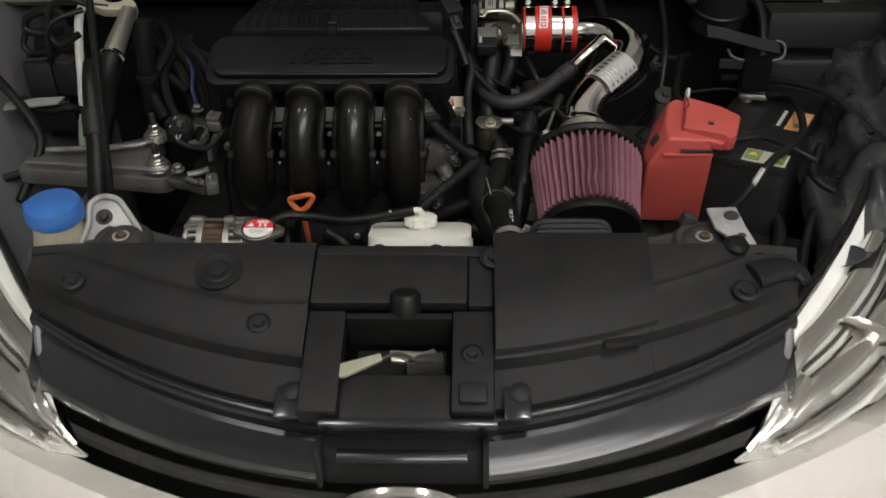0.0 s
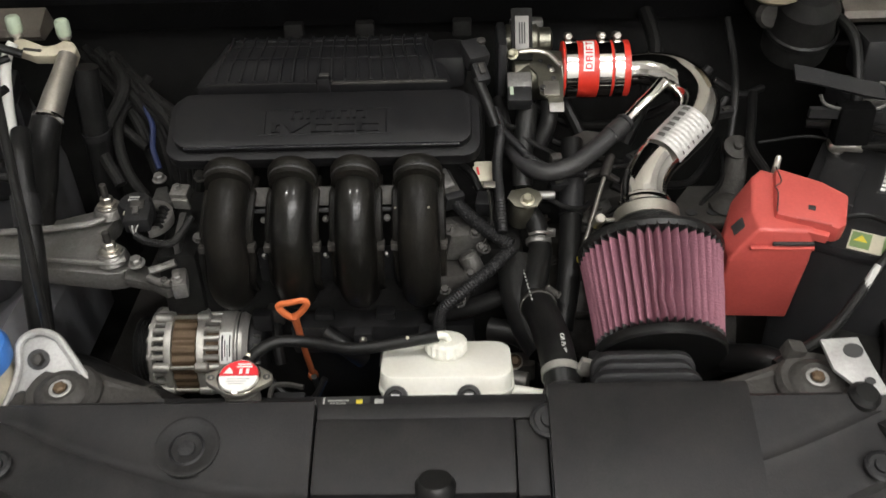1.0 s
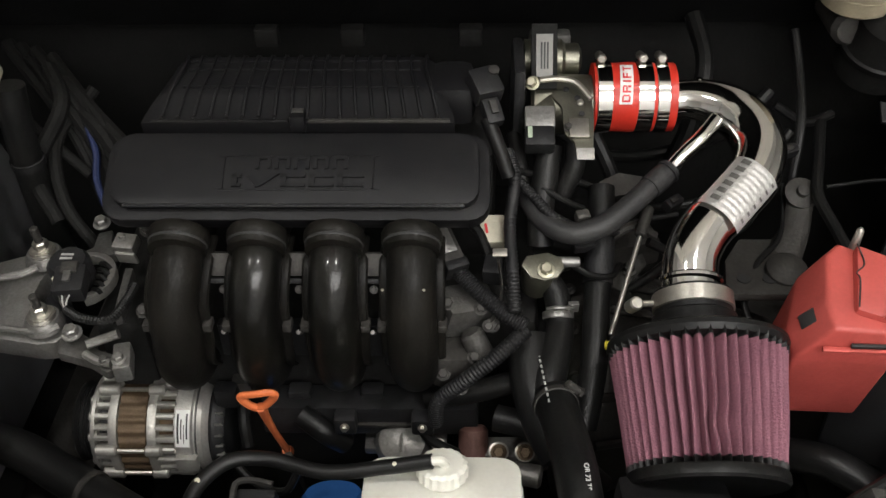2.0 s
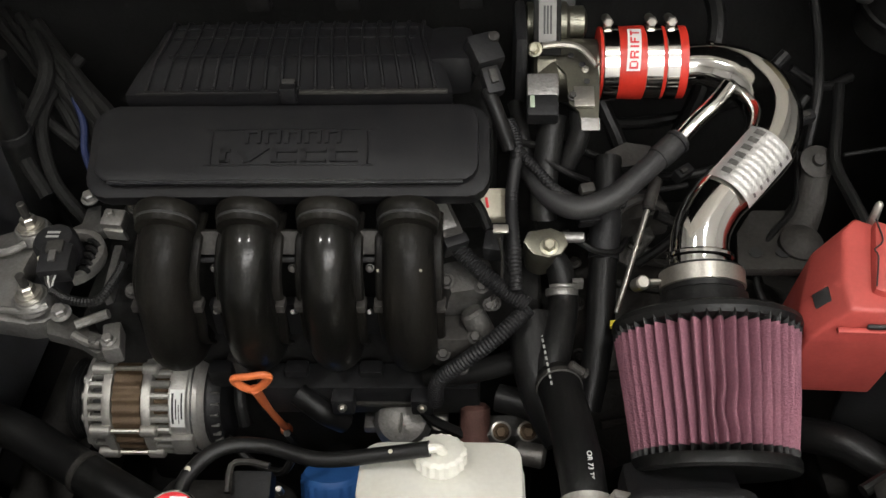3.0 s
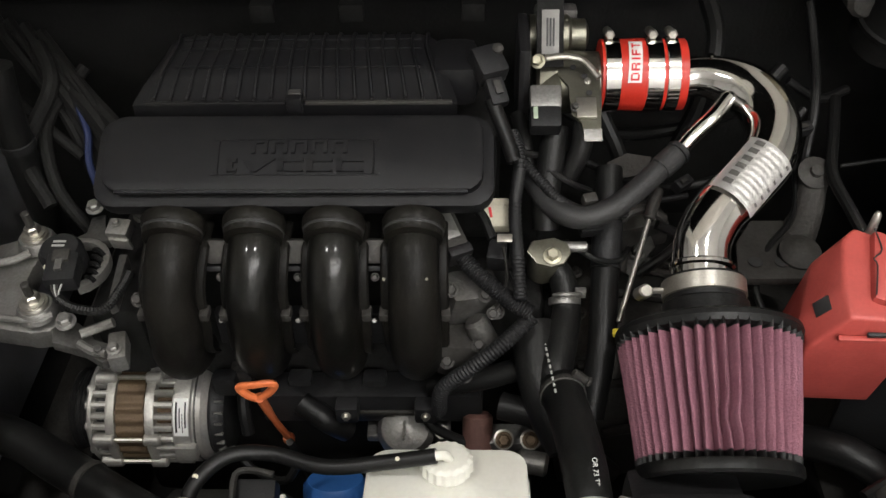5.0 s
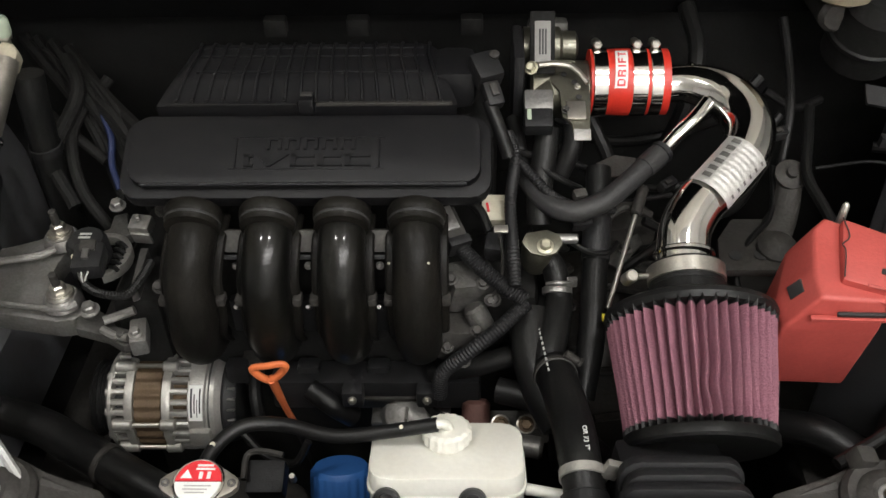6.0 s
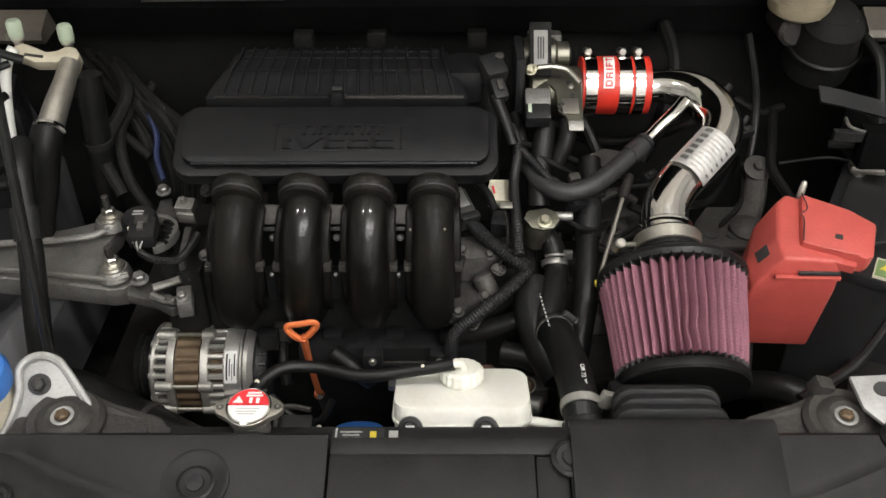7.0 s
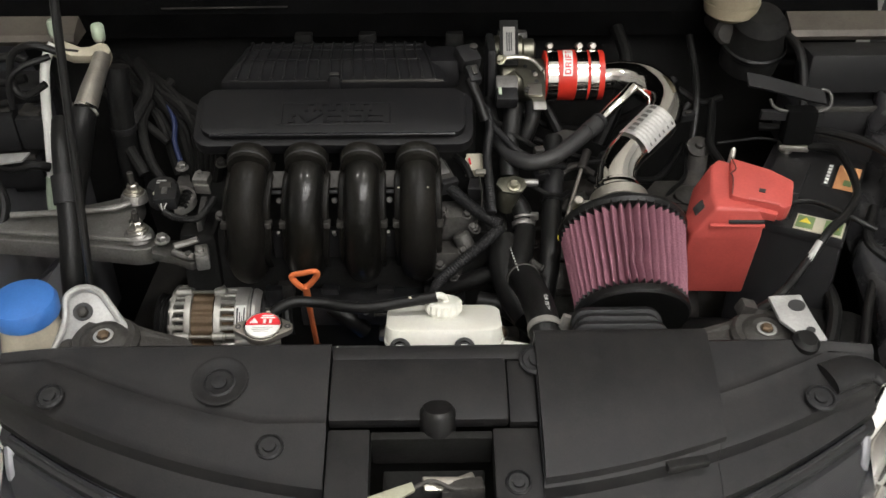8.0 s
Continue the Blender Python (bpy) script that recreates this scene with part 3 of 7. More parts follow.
for x in (-0.189, 0.019):
    part("bar_end", box(B(), (x, 0.873, 0.385), (0.008, 0.035, 0.06), 0.003), PLASTIC, grille)
badge = B()
ring = [(CX + 0.088 * math.cos(a), 0.838, 0.318 + 0.05 * math.sin(a)) for a in span(0, 2 * math.pi, 25)]
tube(badge, ring, 0.008, 8, 2)
part("badge", badge, CHROME, grille, "plain chrome oval ring")

# ---- engine ----
engine = thing("engine_block", (-0.2, 1.6, 0.05), "grimy dark engine block under the manifold", "engine")
part("block", box(B(), (-0.2, 1.60, 0.28), (0.46, 0.27, 0.46), 0.02), BLOCK, engine)
part("head_cover", box(B(), (-0.22, 1.68, 0.58), (0.40, 0.2, 0.16), 0.02), BLOCK, engine)
part("gearbox", box(B(), (0.16, 1.66, 0.25), (0.26, 0.22, 0.3), 0.03), BLOCK, engine)

# ---- intake manifold with its four runners ----
manifold = thing("intake_manifold", (-0.24, 1.45, 0.4), "dark moulded plastic intake manifold with four curved runners", "manifold")
for top, low, skin_mat in ((-0.360, -0.372, DUSTY), (-0.276, -0.283, RUNNER), (-0.194, -0.196, RUNNER), (-0.112, -0.112, DUSTY)):
    mid = (top + low) / 2
    line = [(top, 1.520, 0.612), (top, 1.478, 0.622), (top, 1.440, 0.616), (mid, 1.416, 0.580), (mid, 1.408, 0.535), (low, 1.414, 0.495), (low, 1.437, 0.464), (low, 1.49, 0.448)]
    r = part("runner", tube(B(), line, [0.027, 0.0265, 0.0262, 0.0265, 0.0275, 0.027, 0.026, 0.025], 24, 6), skin_mat, manifold, "curved dusty black runner")
    part("collar", lathe(B(), (top, 1.455, 0.630), (0, 1, 0.42), [(0.027, -0.007), (0.0300, -0.006), (0.0305, 0.002), (0.0315, 0.004), (0.0325, 0.006), (0.0328, 0.014), (0.031, 0.018)], 32), DUSTY, r)
    part("collar_groove", lathe(B(), (top, 1.4535, 0.6295), (0, 1, 0.42), [(0.0303, 0.002), (0.0312, 0.003), (0.0312, 0.0048), (0.0303, 0.0055)], 32, caps=False), INKSHADE, r)
    for sx in (-1, 1):
        part("flange", tube(B(), [(x + sx * 0.0285, y + 0.011, z - 0.006) for x, y, z in line[1:7]], [0.006, 0.0065, 0.007, 0.007, 0.0065, 0.005], 8, 5, flat=0.55), DUSTY, r)
        part("lug", box(B(), (mid + sx * 0.0325, 1.418, 0.552), (0.010, 0.016, 0.010), 0.002), DULL, r)
    part("foot_tab", box(B(), (low + 0.03, 1.445, 0.405), (0.028, 0.02, 0.03), 0.005), PLASTIC, r)
for x in (-0.318, -0.235, -0.153):
    part("web", box(B(), (x, 1.458, 0.604), (0.024, 0.012, 0.026), 0.004, turn(-32)), DULL, manifold, "grey web between runners")
    part("web_rim", box(B(), (x, 1.449, 0.588), (0.026, 0.008, 0.006), 0.002, turn(-32)), PLASTIC, manifold)
    part("web", box(B(), (x, 1.45, 0.50), (0.034, 0.014, 0.05), 0.004), PLASTIC, manifold)
    bolt(manifold, (x - 0.002, 1.452, 0.572), (0, -0.8, 0.6), 0.0035, material=CASTGREY)
    part("stud", rod(B(), (x - 0.004, 1.438, 0.520), (x - 0.004, 1.426, 0.532), 0.003, 8), ALU, manifold)
# specks put in for two small glints on the fourth runner; no bolts there
for x in (-0.139, -0.097):
    bolt(manifold, (x, 1.398, 0.622 if x > -0.2 else 0.612), (0, -0.6, 0.8), 0.0012, material=OLDZINC)
part("lower_rail", box(B(), (-0.17, 1.44, 0.385), (0.26, 0.04, 0.05), 0.008), PLASTIC, manifold)
for x in (-0.195, -0.105):
    part("clip_bracket", box(B(), (x, 1.405, 0.405), (0.026, 0.02, 0.026), 0.004), PLASTIC, manifold)
    bolt(manifold, (x, 1.394, 0.408), (0, -1, 0.2), 0.004)
part("rail_edge", box(B(), (-0.175, 1.418, 0.383), (0.12, 0.004, 0.006), 0.001), DULL, manifold)

# ---- cover of the intake chamber, tilted towards the front ----
TOPM = Matrix.Translation((-0.2365, 1.515, 0.690)) @ turn(27, 0, 0).to_4x4()
lid = thing("intake_cover", (-0.236, 1.55, 0.6), "black grained engine cover with raised lettering shapes", "engine cover")
part("lid_base", plate(B(), round_rect(0.416, 0.104, 0.024), 0.022, TOPM @ Matrix.Translation((0, -0.004, -0.012)), 0.005), COVER, lid)
part("lid_top", plate(B(), round_rect(0.392, 0.086, 0.020), 0.016, TOPM, 0.006), COVER, lid)
part("rear_bead", tube(B(), [tuple(TOPM @ Vector((u, 0.041, -0.002))) for u in (0.02, 0.08, 0.13, 0.178)], 0.0012, 6, 3), DULL, lid)
part("front_bead", tube(B(), [tuple(TOPM @ Vector((u, -0.0425, -0.003))) for u in (-0.18, -0.06, 0.06, 0.18)], 0.0028, 8, 3), GLOSS, lid)
def bars(bm, boxes, m, h):
    for x0, x1, y0, y1 in boxes:
        t = m @ Matrix.Translation(((x0 + x1) / 2, (y0 + y1) / 2, h / 2)) @ Matrix.Diagonal((x1 - x0, y1 - y0, h, 1))
        bmesh.ops.create_cube(bm, size=1.0, matrix=t)
    return bm
LM = TOPM @ Matrix.Translation((0.004, -0.006, 0))
fr = tube(B(), [tuple(LM @ Vector((x, y, 0.0))) for x, y in round_rect(0.160, 0.040, 0.004, 3) + [(0.08, 0.016)]], 0.0011, 6, 2)
part("letter_frame", fr, COVER, lid)
for i in range(5):
    x = -0.046 + i * 0.0205
    part("raised_bar", bars(B(), [(x, x + 0.0165, 0.0155, 0.0185), (x, x + 0.004, 0.004, 0.0185), (x + 0.0125, x + 0.0165, 0.004, 0.0185)], LM, 0.0022), COVER, lid, "raised plain mark" if i == 0 else "", 0)
for x0, x1 in ((-0.070, -0.060), (-0.018, 0.008), (0.012, 0.038), (0.042, 0.070)):
    part("raised_bar", bars(B(), [(x0, x1, -0.006, -0.002), (x0, x0 + 0.006, -0.017, -0.002), (x0, x1, -0.017, -0.0135)], LM, 0.0022), COVER, lid, "", 0)
part("raised_sweep", plate(B(), [(-0.054, -0.004), (-0.046, -0.004), (-0.041, -0.011), (-0.026, -0.002), (-0.020, -0.002), (-0.040, -0.017), (-0.045, -0.017)], 0.0022, LM @ Matrix.Translation((0, 0, 0.0022)), 0), COVER, lid, "", 0)

chamber = thing("intake_chamber", (-0.24, 1.62, 0.6), "ribbed black plastic chamber behind the engine cover", "air chamber")
CH = Matrix.Translation((-0.2375, 1.571, 0.7135))
# section: ledge, sloping face, shoulder, flat top, back
SEC = ((-0.006, -0.012), (-0.006, 0.001), (0.002, 0.003), (0.022, 0.016), (0.034, 0.021), (0.062, 0.026), (0.090, 0.027), (0.104, 0.016), (0.108, -0.03), (0.0, -0.03))
ends = [(-0.172, 0.55), (-0.165, 0.8), (-0.152, 0.95), (-0.140, 1.0), (0.145, 1.0), (0.156, 0.95), (0.166, 0.8), (0.170, 0.6)]
part("shell", skin(B(), [[CH @ Vector((u * (1 - min(max(v, 0.0), 0.06) * 2.0), v if v < 0.01 else 0.01 + (v - 0.01) * (0.75 + 0.25 * k), w * (k if w > 0 else 1))) for v, w in SEC] for u, k in ends]), COVER, chamber)
part("front_ledge", box(B(), CH @ Vector((-0.086, -0.005, 0.002)), (0.150, 0.004, 0.004), 0.0015), PANEL, chamber, "paler ledge")
# edge highlight on the right-hand ledge is put into a paler metal
part("front_ledge", box(B(), CH @ Vector((0.088, -0.005, 0.002)), (0.154, 0.0045, 0.0045), 0.0015), DULL, chamber, "ledge with its edge highlight in the colour")
for i in range(18):
    u = -0.150 + i * 0.01775
    if abs(u) < 0.008:
        continue
    part("rib", tube(B(), [CH @ Vector((u * (1 - min(v, 0.06) * 1.6), v, w + 0.0012)) for v, w in SEC[2:8]], 0.0019, 6, 2), COVER, chamber)
    part("rib_foot", box(B(), CH @ Vector((u, -0.001, 0.0045)), (0.004, 0.005, 0.003), 0.001), PANEL, chamber)
for v, w in ((0.034, 0.0215), (0.062, 0.0265), (0.080, 0.0272)):
    part("cross_rib", box(B(), CH @ Vector((0.0, v, w)), (0.262, 0.003, 0.003), 0.001), COVER, chamber)
part("notch_clip", box(B(), CH @ Vector((0.0, -0.004, 0.001)), (0.017, 0.016, 0.020), 0.003), COVER, chamber)
part("notch_top", box(B(), CH @ Vector((0.0, 0.001, 0.0115)), (0.013, 0.008, 0.002), 0.001), CASTGREY, chamber)
part("end_cap", box(B(), (-0.07, 1.63, 0.712), (0.05, 0.07, 0.05), 0.014), COVER, chamber)

# ---- throttle body ----
tb = thing("throttle_body", (0.05, 1.66, 0.6), "cast alloy throttle body with a sticker", "throttle body")
part("bore", lathe(B(), (0.02, 1.67, 0.672), (1, 0, 0), [(0.03, 0), (0.034, 0.004), (0.036, 0.03), (0.034, 0.075)], 28), OLDZINC, tb)
part("flange", box(B(), (0.005, 1.668, 0.69), (0.014, 0.085, 0.1), 0.008), PLASTIC, tb)
part("motor_housing", lathe(B(), (0.012, 1.712, 0.708), (1, 0, 0), [(0.018, 0), (0.024, 0.002), (0.024, 0.016), (0.021, 0.018), (0.021, 0.034), (0.024, 0.036), (0.024, 0.046), (0.019, 0.050), (0.019, 0.066), (0.010, 0.07)], 28), OLDZINC, tb, "dull olive motor housing")
part("motor_cap", box(B(), (0.045, 1.735, 0.718), (0.05, 0.02, 0.03), 0.006), CASTGREY, tb)
part("sticker", box(B(), (0.034, 1.664, 0.740), (0.019, 0.0015, 0.048), 0.0004, turn(-35)), FADED, tb, "pale barcode sticker")
part("sticker_pad", box(B(), (0.034, 1.668, 0.736), (0.030, 0.008, 0.074), 0.002, turn(-35)), BLOCK, tb)
for i in range(3):
    part("sticker_bar", box(B(), (0.0305 + i * 0.0035, 1.6628, 0.7405), (0.002, 0.001, 0.030), 0, turn(-35)), INKSHADE, tb, smooth=0)
TBM = Matrix.Translation((0, 1.62, 0.690)) @ turn(22, 0, 0).to_4x4() @ Matrix.Translation((0, -1.62, 0))
part("link_plate", plate(B(), [(0.046, 1.668), (0.089, 1.669), (0.090, 1.612), (0.086, 1.562), (0.068, 1.560), (0.066, 1.582), (0.056, 1.592), (0.054, 1.63), (0.043, 1.645)], 0.005, TBM, 0.0015), OLDZINC, tb, "olive zinc plated bracket")
part("bracket_step", box(B(), TBM @ Vector((0.072, 1.598, 0.003)), (0.022, 0.026, 0.004), 0.0015, turn(22)), STEEL, tb, "bright folded step")
part("bracket_fin", plate(B(), [(0.012, 1.622), (0.043, 1.650), (0.048, 1.628), (0.044, 1.615)], 0.005, TBM @ Matrix.Translation((0, 0, -0.002)), 0.001), OLDZINC, tb)
# black discs paint the shade of the bracket's holes
for hx, hy in ((0.076, 1.618), (0.072, 1.640), (0.060, 1.652)):
    part("bracket_hole", lathe(B(), TBM @ Vector((hx, hy, 0.0026)), (0, -0.37, 0.93), [(0.0035, 0), (0.0035, 0.0005), (0.0005, 0.0006)], 12), INKSHADE, tb)
part("lower_tab", box(B(), (0.077, 1.566, 0.672), (0.020, 0.014, 0.003), 0.001, turn(40)), ALU, tb)
part("wire_guide", tube(B(), [(0.028, 1.640, 0.722), (0.050, 1.643, 0.722), (0.070, 1.640, 0.718), (0.086, 1.622, 0.708)], 0.0036, 8), STEEL, tb)
part("solenoid", box(B(), (0.028, 1.610, 0.688), (0.034, 0.028, 0.018), 0.003, turn(25)), ALU, tb, "grey solenoid")
part("solenoid_plug", box(B(), (0.027, 1.585, 0.678), (0.034, 0.026, 0.022), 0.004, turn(25)), PLASTIC, tb)
part("plug_stripe", box(B(), (0.016, 1.582, 0.6905), (0.005, 0.014, 0.002), 0.0005, turn(25)), GREENISH, tb)
bolt(tb, (0.020, 1.636, 0.720), (-0.3, -0.6, 0.7), 0.006, material=ZINC)
bolt(tb, (0.075, 1.632, 0.697), (0, -0.4, 0.9), 0.003)
bolt(tb, (0.060, 1.600, 0.684), (0, -0.4, 0.9), 0.004, material=DULL)

# ---- red coupler ----
CO = Vector((0.0, 1.673, 0.679))
coup = thing("hose_coupler", (0.13, 1.67, 0.63), "red silicone hose coupler with steel clamps and a white mark", "coupler")
part("sleeve", lathe(B(), CO + Vector((0.092, 0, 0)), (1, 0, 0), [(0.034, 0.0), (0.0403, 0.001), (0.0403, 0.028), (0.0412, 0.045), (0.0403, 0.064), (0.0403, 0.096), (0.036, 0.097)], 48), SILICONE, coup)
part("hose_clamp", lathe(B(), CO + Vector((0.096, 0, 0)), (1, 0, 0), [(0.0406, 0), (0.0421, 0.001), (0.0421, 0.017), (0.0406, 0.018)], 48, caps=False), CHROME, coup, "polished band clamp")
for x, w in ((0.142, 0.0195), (0.1645, 0.015)):
    part("hose_clamp", lathe(B(), CO + Vector((x, 0, 0)), (1, 0, 0), [(0.0406, 0), (0.0421, 0.001), (0.0421, w - 0.001), (0.0406, w)], 48, caps=False), CHROME, coup, "polished band clamp")
for x in (0.102, 0.150, 0.172):
    bm = rod(B(), CO + Vector((x, 0.014, 0.044)), CO + Vector((x, 0.034, 0.038)), 0.005, 10)
    rod(bm, CO + Vector((x, 0.012, 0.046)), CO + Vector((x, 0.006, 0.0475)), 0.006, 6)
    part("clamp_screw", bm, STEEL, coup)
def on_sleeve(u, deg, lift):
    """u runs along the sleeve, deg up round its front."""
    a = radians(deg)
    return CO + Vector((0.1275 + u + 0.000035 * (deg - 22), -(0.0408 + lift) * math.cos(a), (0.0408 + lift) * math.sin(a)))
part("white_mark", skin(B(), [[on_sleeve(u, d, 0.0008) for u in (-0.0075, 0.0075)] for d in span(20, 94, 22)], closed=False, caps=False), WHITE, coup, "white printed mark with red letters", 60)
# letters read upwards; strokes as (from, to, from, to) along the line and across it
GLYPHS = (((0, 2, 0, 6), (2, 6, 0, 1.2), (2, 6, 4.8, 6), (6, 7.5, 0.8, 5.2)), ((0, 2, 0, 6), (2, 6, 4.8, 6), (2, 6, 2.4, 3.5), (6, 7.5, 3.2, 5.6), (5.2, 7.5, 0, 2.4)),
          ((2.6, 4.6, 0, 6),), ((0, 2, 0, 6), (2, 7, 4.8, 6), (2, 6, 2.4, 3.5)), ((2.6, 4.6, 0, 6), (0, 7.2, 4.8, 6)))
letters = B()
for g, start in zip(GLYPHS, (23.5, 38.5, 51.5, 62.5, 76.5)):
    for a0, a1, c0, c1 in g:
        skin(letters, [[on_sleeve(0.0048 - c * 0.0016, start + 1.55 * a, 0.0013) for c in (c0, c1)] for a in span(a0, a1, 4)], closed=False, caps=False)
part("mark_letters", letters, REDINK, coup, smooth=60)

# ---- polished intake pipe ----
pipe = thing("intake_pipe", (0.25, 1.55, 0.58), "polished chrome intake pipe bent between coupler and filter", "intake pipe")
PP = [(0.176, 1.668, 0.675), (0.205, 1.667, 0.680), (0.230, 1.660, 0.680), (0.254, 1.645, 0.677), (0.271, 1.620, 0.669), (0.275, 1.588, 0.661), (0.261, 1.550, 0.652), (0.235, 1.520, 0.642), (0.204, 1.493, 0.628), (0.186, 1.466, 0.612), (0.182, 1.442, 0.594), (0.183, 1.425, 0.583)]
PR = [0.0225, 0.023, 0.026, 0.029, 0.030, 0.030, 0.0295, 0.029, 0.029, 0.029, 0.030, 0.031]
part("pipe", tube(B(), PP, PR, 32, 8), CHROME, pipe)
part("weld_bead", lathe(B(), (0.213, 1.669, 0.681), (1, -0.1, 0), [(0.022, 0), (0.0245, 0.002), (0.0245, 0.005), (0.023, 0.007)], 32, caps=False), CHROME, pipe)
part("end_bead", lathe(B(), (0.1835, 1.447, 0.5965), (-0.05, -0.85, -0.5), [(0.030, 0), (0.0335, 0.003), (0.0335, 0.006), (0.031, 0.008)], 32, caps=False), CHROME, pipe)
part("breather_nipple", tube(B(), [(0.232, 1.628, 0.676), (0.212, 1.606, 0.666), (0.190, 1.592, 0.650), (0.170, 1.575, 0.636)], 0.0095, 16), CHROME, pipe, "chrome breather nipple")
# crinkled silver label wrapped round the straight length
P0, P1 = Vector((0.262, 1.551, 0.6525)), Vector((0.203, 1.488, 0.629))
dv = (P1 - P0).normalized()
nv = Vector((-0.05, -0.72, 0.68))
nv = (nv - dv * nv.dot(dv)).normalized()
wv = dv.cross(nv)
def on_pipe(s, deg, lift):
    a = radians(deg)
    return P0 + (P1 - P0) * s + (nv * math.cos(a) + wv * math.sin(a)) * (0.0295 + lift)
rows = [[on_pipe(s, d, 0.0026 + 0.0003 * noise.noise(Vector((s * 13, d * 0.07, 3.3))) + 0.00035 * math.sin(s * 75) * math.exp(-((d + 5) / 28) ** 2)) for d in span(-50, 62, 28)] for s in span(0.06, 0.92, 44)]
bm = skin(B(), rows, closed=False, caps=False)
lab = part("foil_label", bm, FOIL, pipe, "crinkled silver foil label", 80)
for k in range(6):
    bm = B()
    c0, c1 = 0.10 + k * 0.13, 0.10 + k * 0.13 + 0.075
    skin(bm, [[on_pipe(s, d, 0.0034) for d in span(26, 44, 5)] for s in (c0, c1)], closed=False, caps=False)
    part("label_bar", bm, ALU, lab, smooth=60)
    bm = B()
    skin(bm, [[on_pipe(s, d, 0.0034) for d in span(-40, -31, 4)] for s in (c0 + 0.02, c1 - 0.02)], closed=False, caps=False)
    part("label_mark", bm, ALU, lab, smooth=60)

# ---- breather hose ----
bh = thing("breather_hose", (0.09, 1.52, 0.6), "grey-black rubber breather hose on the chrome nipple", "hose")
part("hose", tube(B(), [(0.170, 1.576, 0.636), (0.152, 1.560, 0.630), (0.128, 1.540, 0.619), (0.098, 1.520, 0.608), (0.066, 1.512, 0.602), (0.040, 1.526, 0.602), (0.020, 1.558, 0.608), (0.008, 1.60, 0.615)], 0.0125, 18), GREYRUBBER, bh)
part("end_sleeve", tube(B(), [(0.178, 1.582, 0.641), (0.166, 1.572, 0.635), (0.152, 1.560, 0.630)], [0.0125, 0.0142, 0.0138], 18), GREYRUBBER, bh, "swollen hose end")
part("end_lip", lathe(B(), (0.176, 1.580, 0.640), (-0.72, -0.6, -0.35), [(0.0128, 0), (0.0148, 0.001), (0.0148, 0.004), (0.0135, 0.005)], 24, caps=False), PLASTIC, bh)

# ---- air filter ----
flt = thing("air_filter", (0.175, 1.34, 0.45), "pink pleated cone air filter with black rubber ends", "air filter")
FA = Vector((-0.0126, -0.894, -0.447)).normalized()
F0 = Vector((0.1842, 1.4308, 0.5832))
part("clamp_band", lathe(B(), F0, FA, [(0.036, -0.001), (0.0425, 0.0), (0.0425, 0.016), (0.038, 0.018)], 48, caps=False), STEEL, flt, "polished steel clamp band")
sc = rod(B(), (0.119, 1.424, 0.574), (0.123, 1.412, 0.592), 0.0075, 12)
rod(sc, (0.1195, 1.424, 0.579), (0.150, 1.421, 0.583), 0.0035, 8)
part("clamp_screw", sc, STEEL, flt, "bright clamp screw")
part("neck", lathe(B(), F0, FA, [(0.036, -0.003), (0.0405, -0.003), (0.0405, 0.022), (0.0435, 0.024), (0.045, 0.040), (0.048, 0.043), (0.086, 0.050), (0.091, 0.053), (0.092, 0.058), (0.089, 0.064), (0.080, 0.066)], 64), RUBBER, flt, "black rubber top")
teeth = 46
FD, FU, FV = axes(FA)
up_angle = math.atan2(FV.z, FU.z)
def pleat_ring(h, r, wave, lift=0.0):
    """One ring of folds; two of them near the crown are creased."""
    ring = []
    for i in range(teeth * 10):
        a = 2 * math.pi * i / (teeth * 10)
        f = abs(math.cos(a * teeth / 2))
        k = r + wave * (2 * f ** 1.6 - 1) + lift
        k += 0.0009 * noise.noise(Vector((math.cos(a) * 14, math.sin(a) * 14, h * 20)))
        b = a + 0.014 * noise.noise(Vector((math.cos(a) * 9, math.sin(a) * 9, h * 22)))
        da = (a - up_angle + math.pi) % (2 * math.pi) - math.pi
        b += 0.045 * math.exp(-(da / 0.16) ** 2) * math.exp(-((h - 0.150) / 0.012) ** 2)
        ring.append(F0 + FD * h + (FU * math.cos(b) + FV * math.sin(b)) * k)
    return ring
pleat_rows = span(0.062, 0.1855, 16)
rad = lambda h: 0.0822 - (h - 0.062) * 0.108
part("pleats", skin(B(), [pleat_ring(h, rad(h), 0.0075) for h in pleat_rows]), COTTON, flt, "dusty pink pleated cotton", 60)
for h0, h1 in ((0.0605, 0.068), (0.179, 0.187)):
    part("pleat_edge", skin(B(), [pleat_ring(h, rad(h), 0.0075, 0.0008) for h in (h0, (h0 + h1) / 2, h1)]), RUBBER, flt, "black rubber dipped pleat ends", 60)
part("end_cap", lathe(B(), F0, FA, [(0.066, 0.184), (0.0768, 0.1855), (0.0785, 0.188), (0.0785, 0.196), (0.076, 0.199), (0.068, 0.198), (0.045, 0.194), (0.001, 0.193)], 56), RUBBER, flt, "black rubber end cap")

# ---- air duct below the filter ----
duct = thing("air_duct", (0.14, 1.17, 0.45), "black ribbed plastic air duct under the filter", "duct")
for i, (dy, w) in enumerate(((0.0, 0.125), (0.016, 0.112), (0.030, 0.118))):
    part("duct_rib", plate(B(), round_rect(w, 0.05, 0.02), 0.013, Matrix.Translation((0.145, 1.155 + dy, 0.53)) @ turn(72, 0, 0).to_4x4(), 0.003), PLASTIC, duct)
part("duct_body", box(B(), (0.145, 1.215, 0.485), (0.11, 0.09, 0.07), 0.018, turn(-20)), PLASTIC, duct)

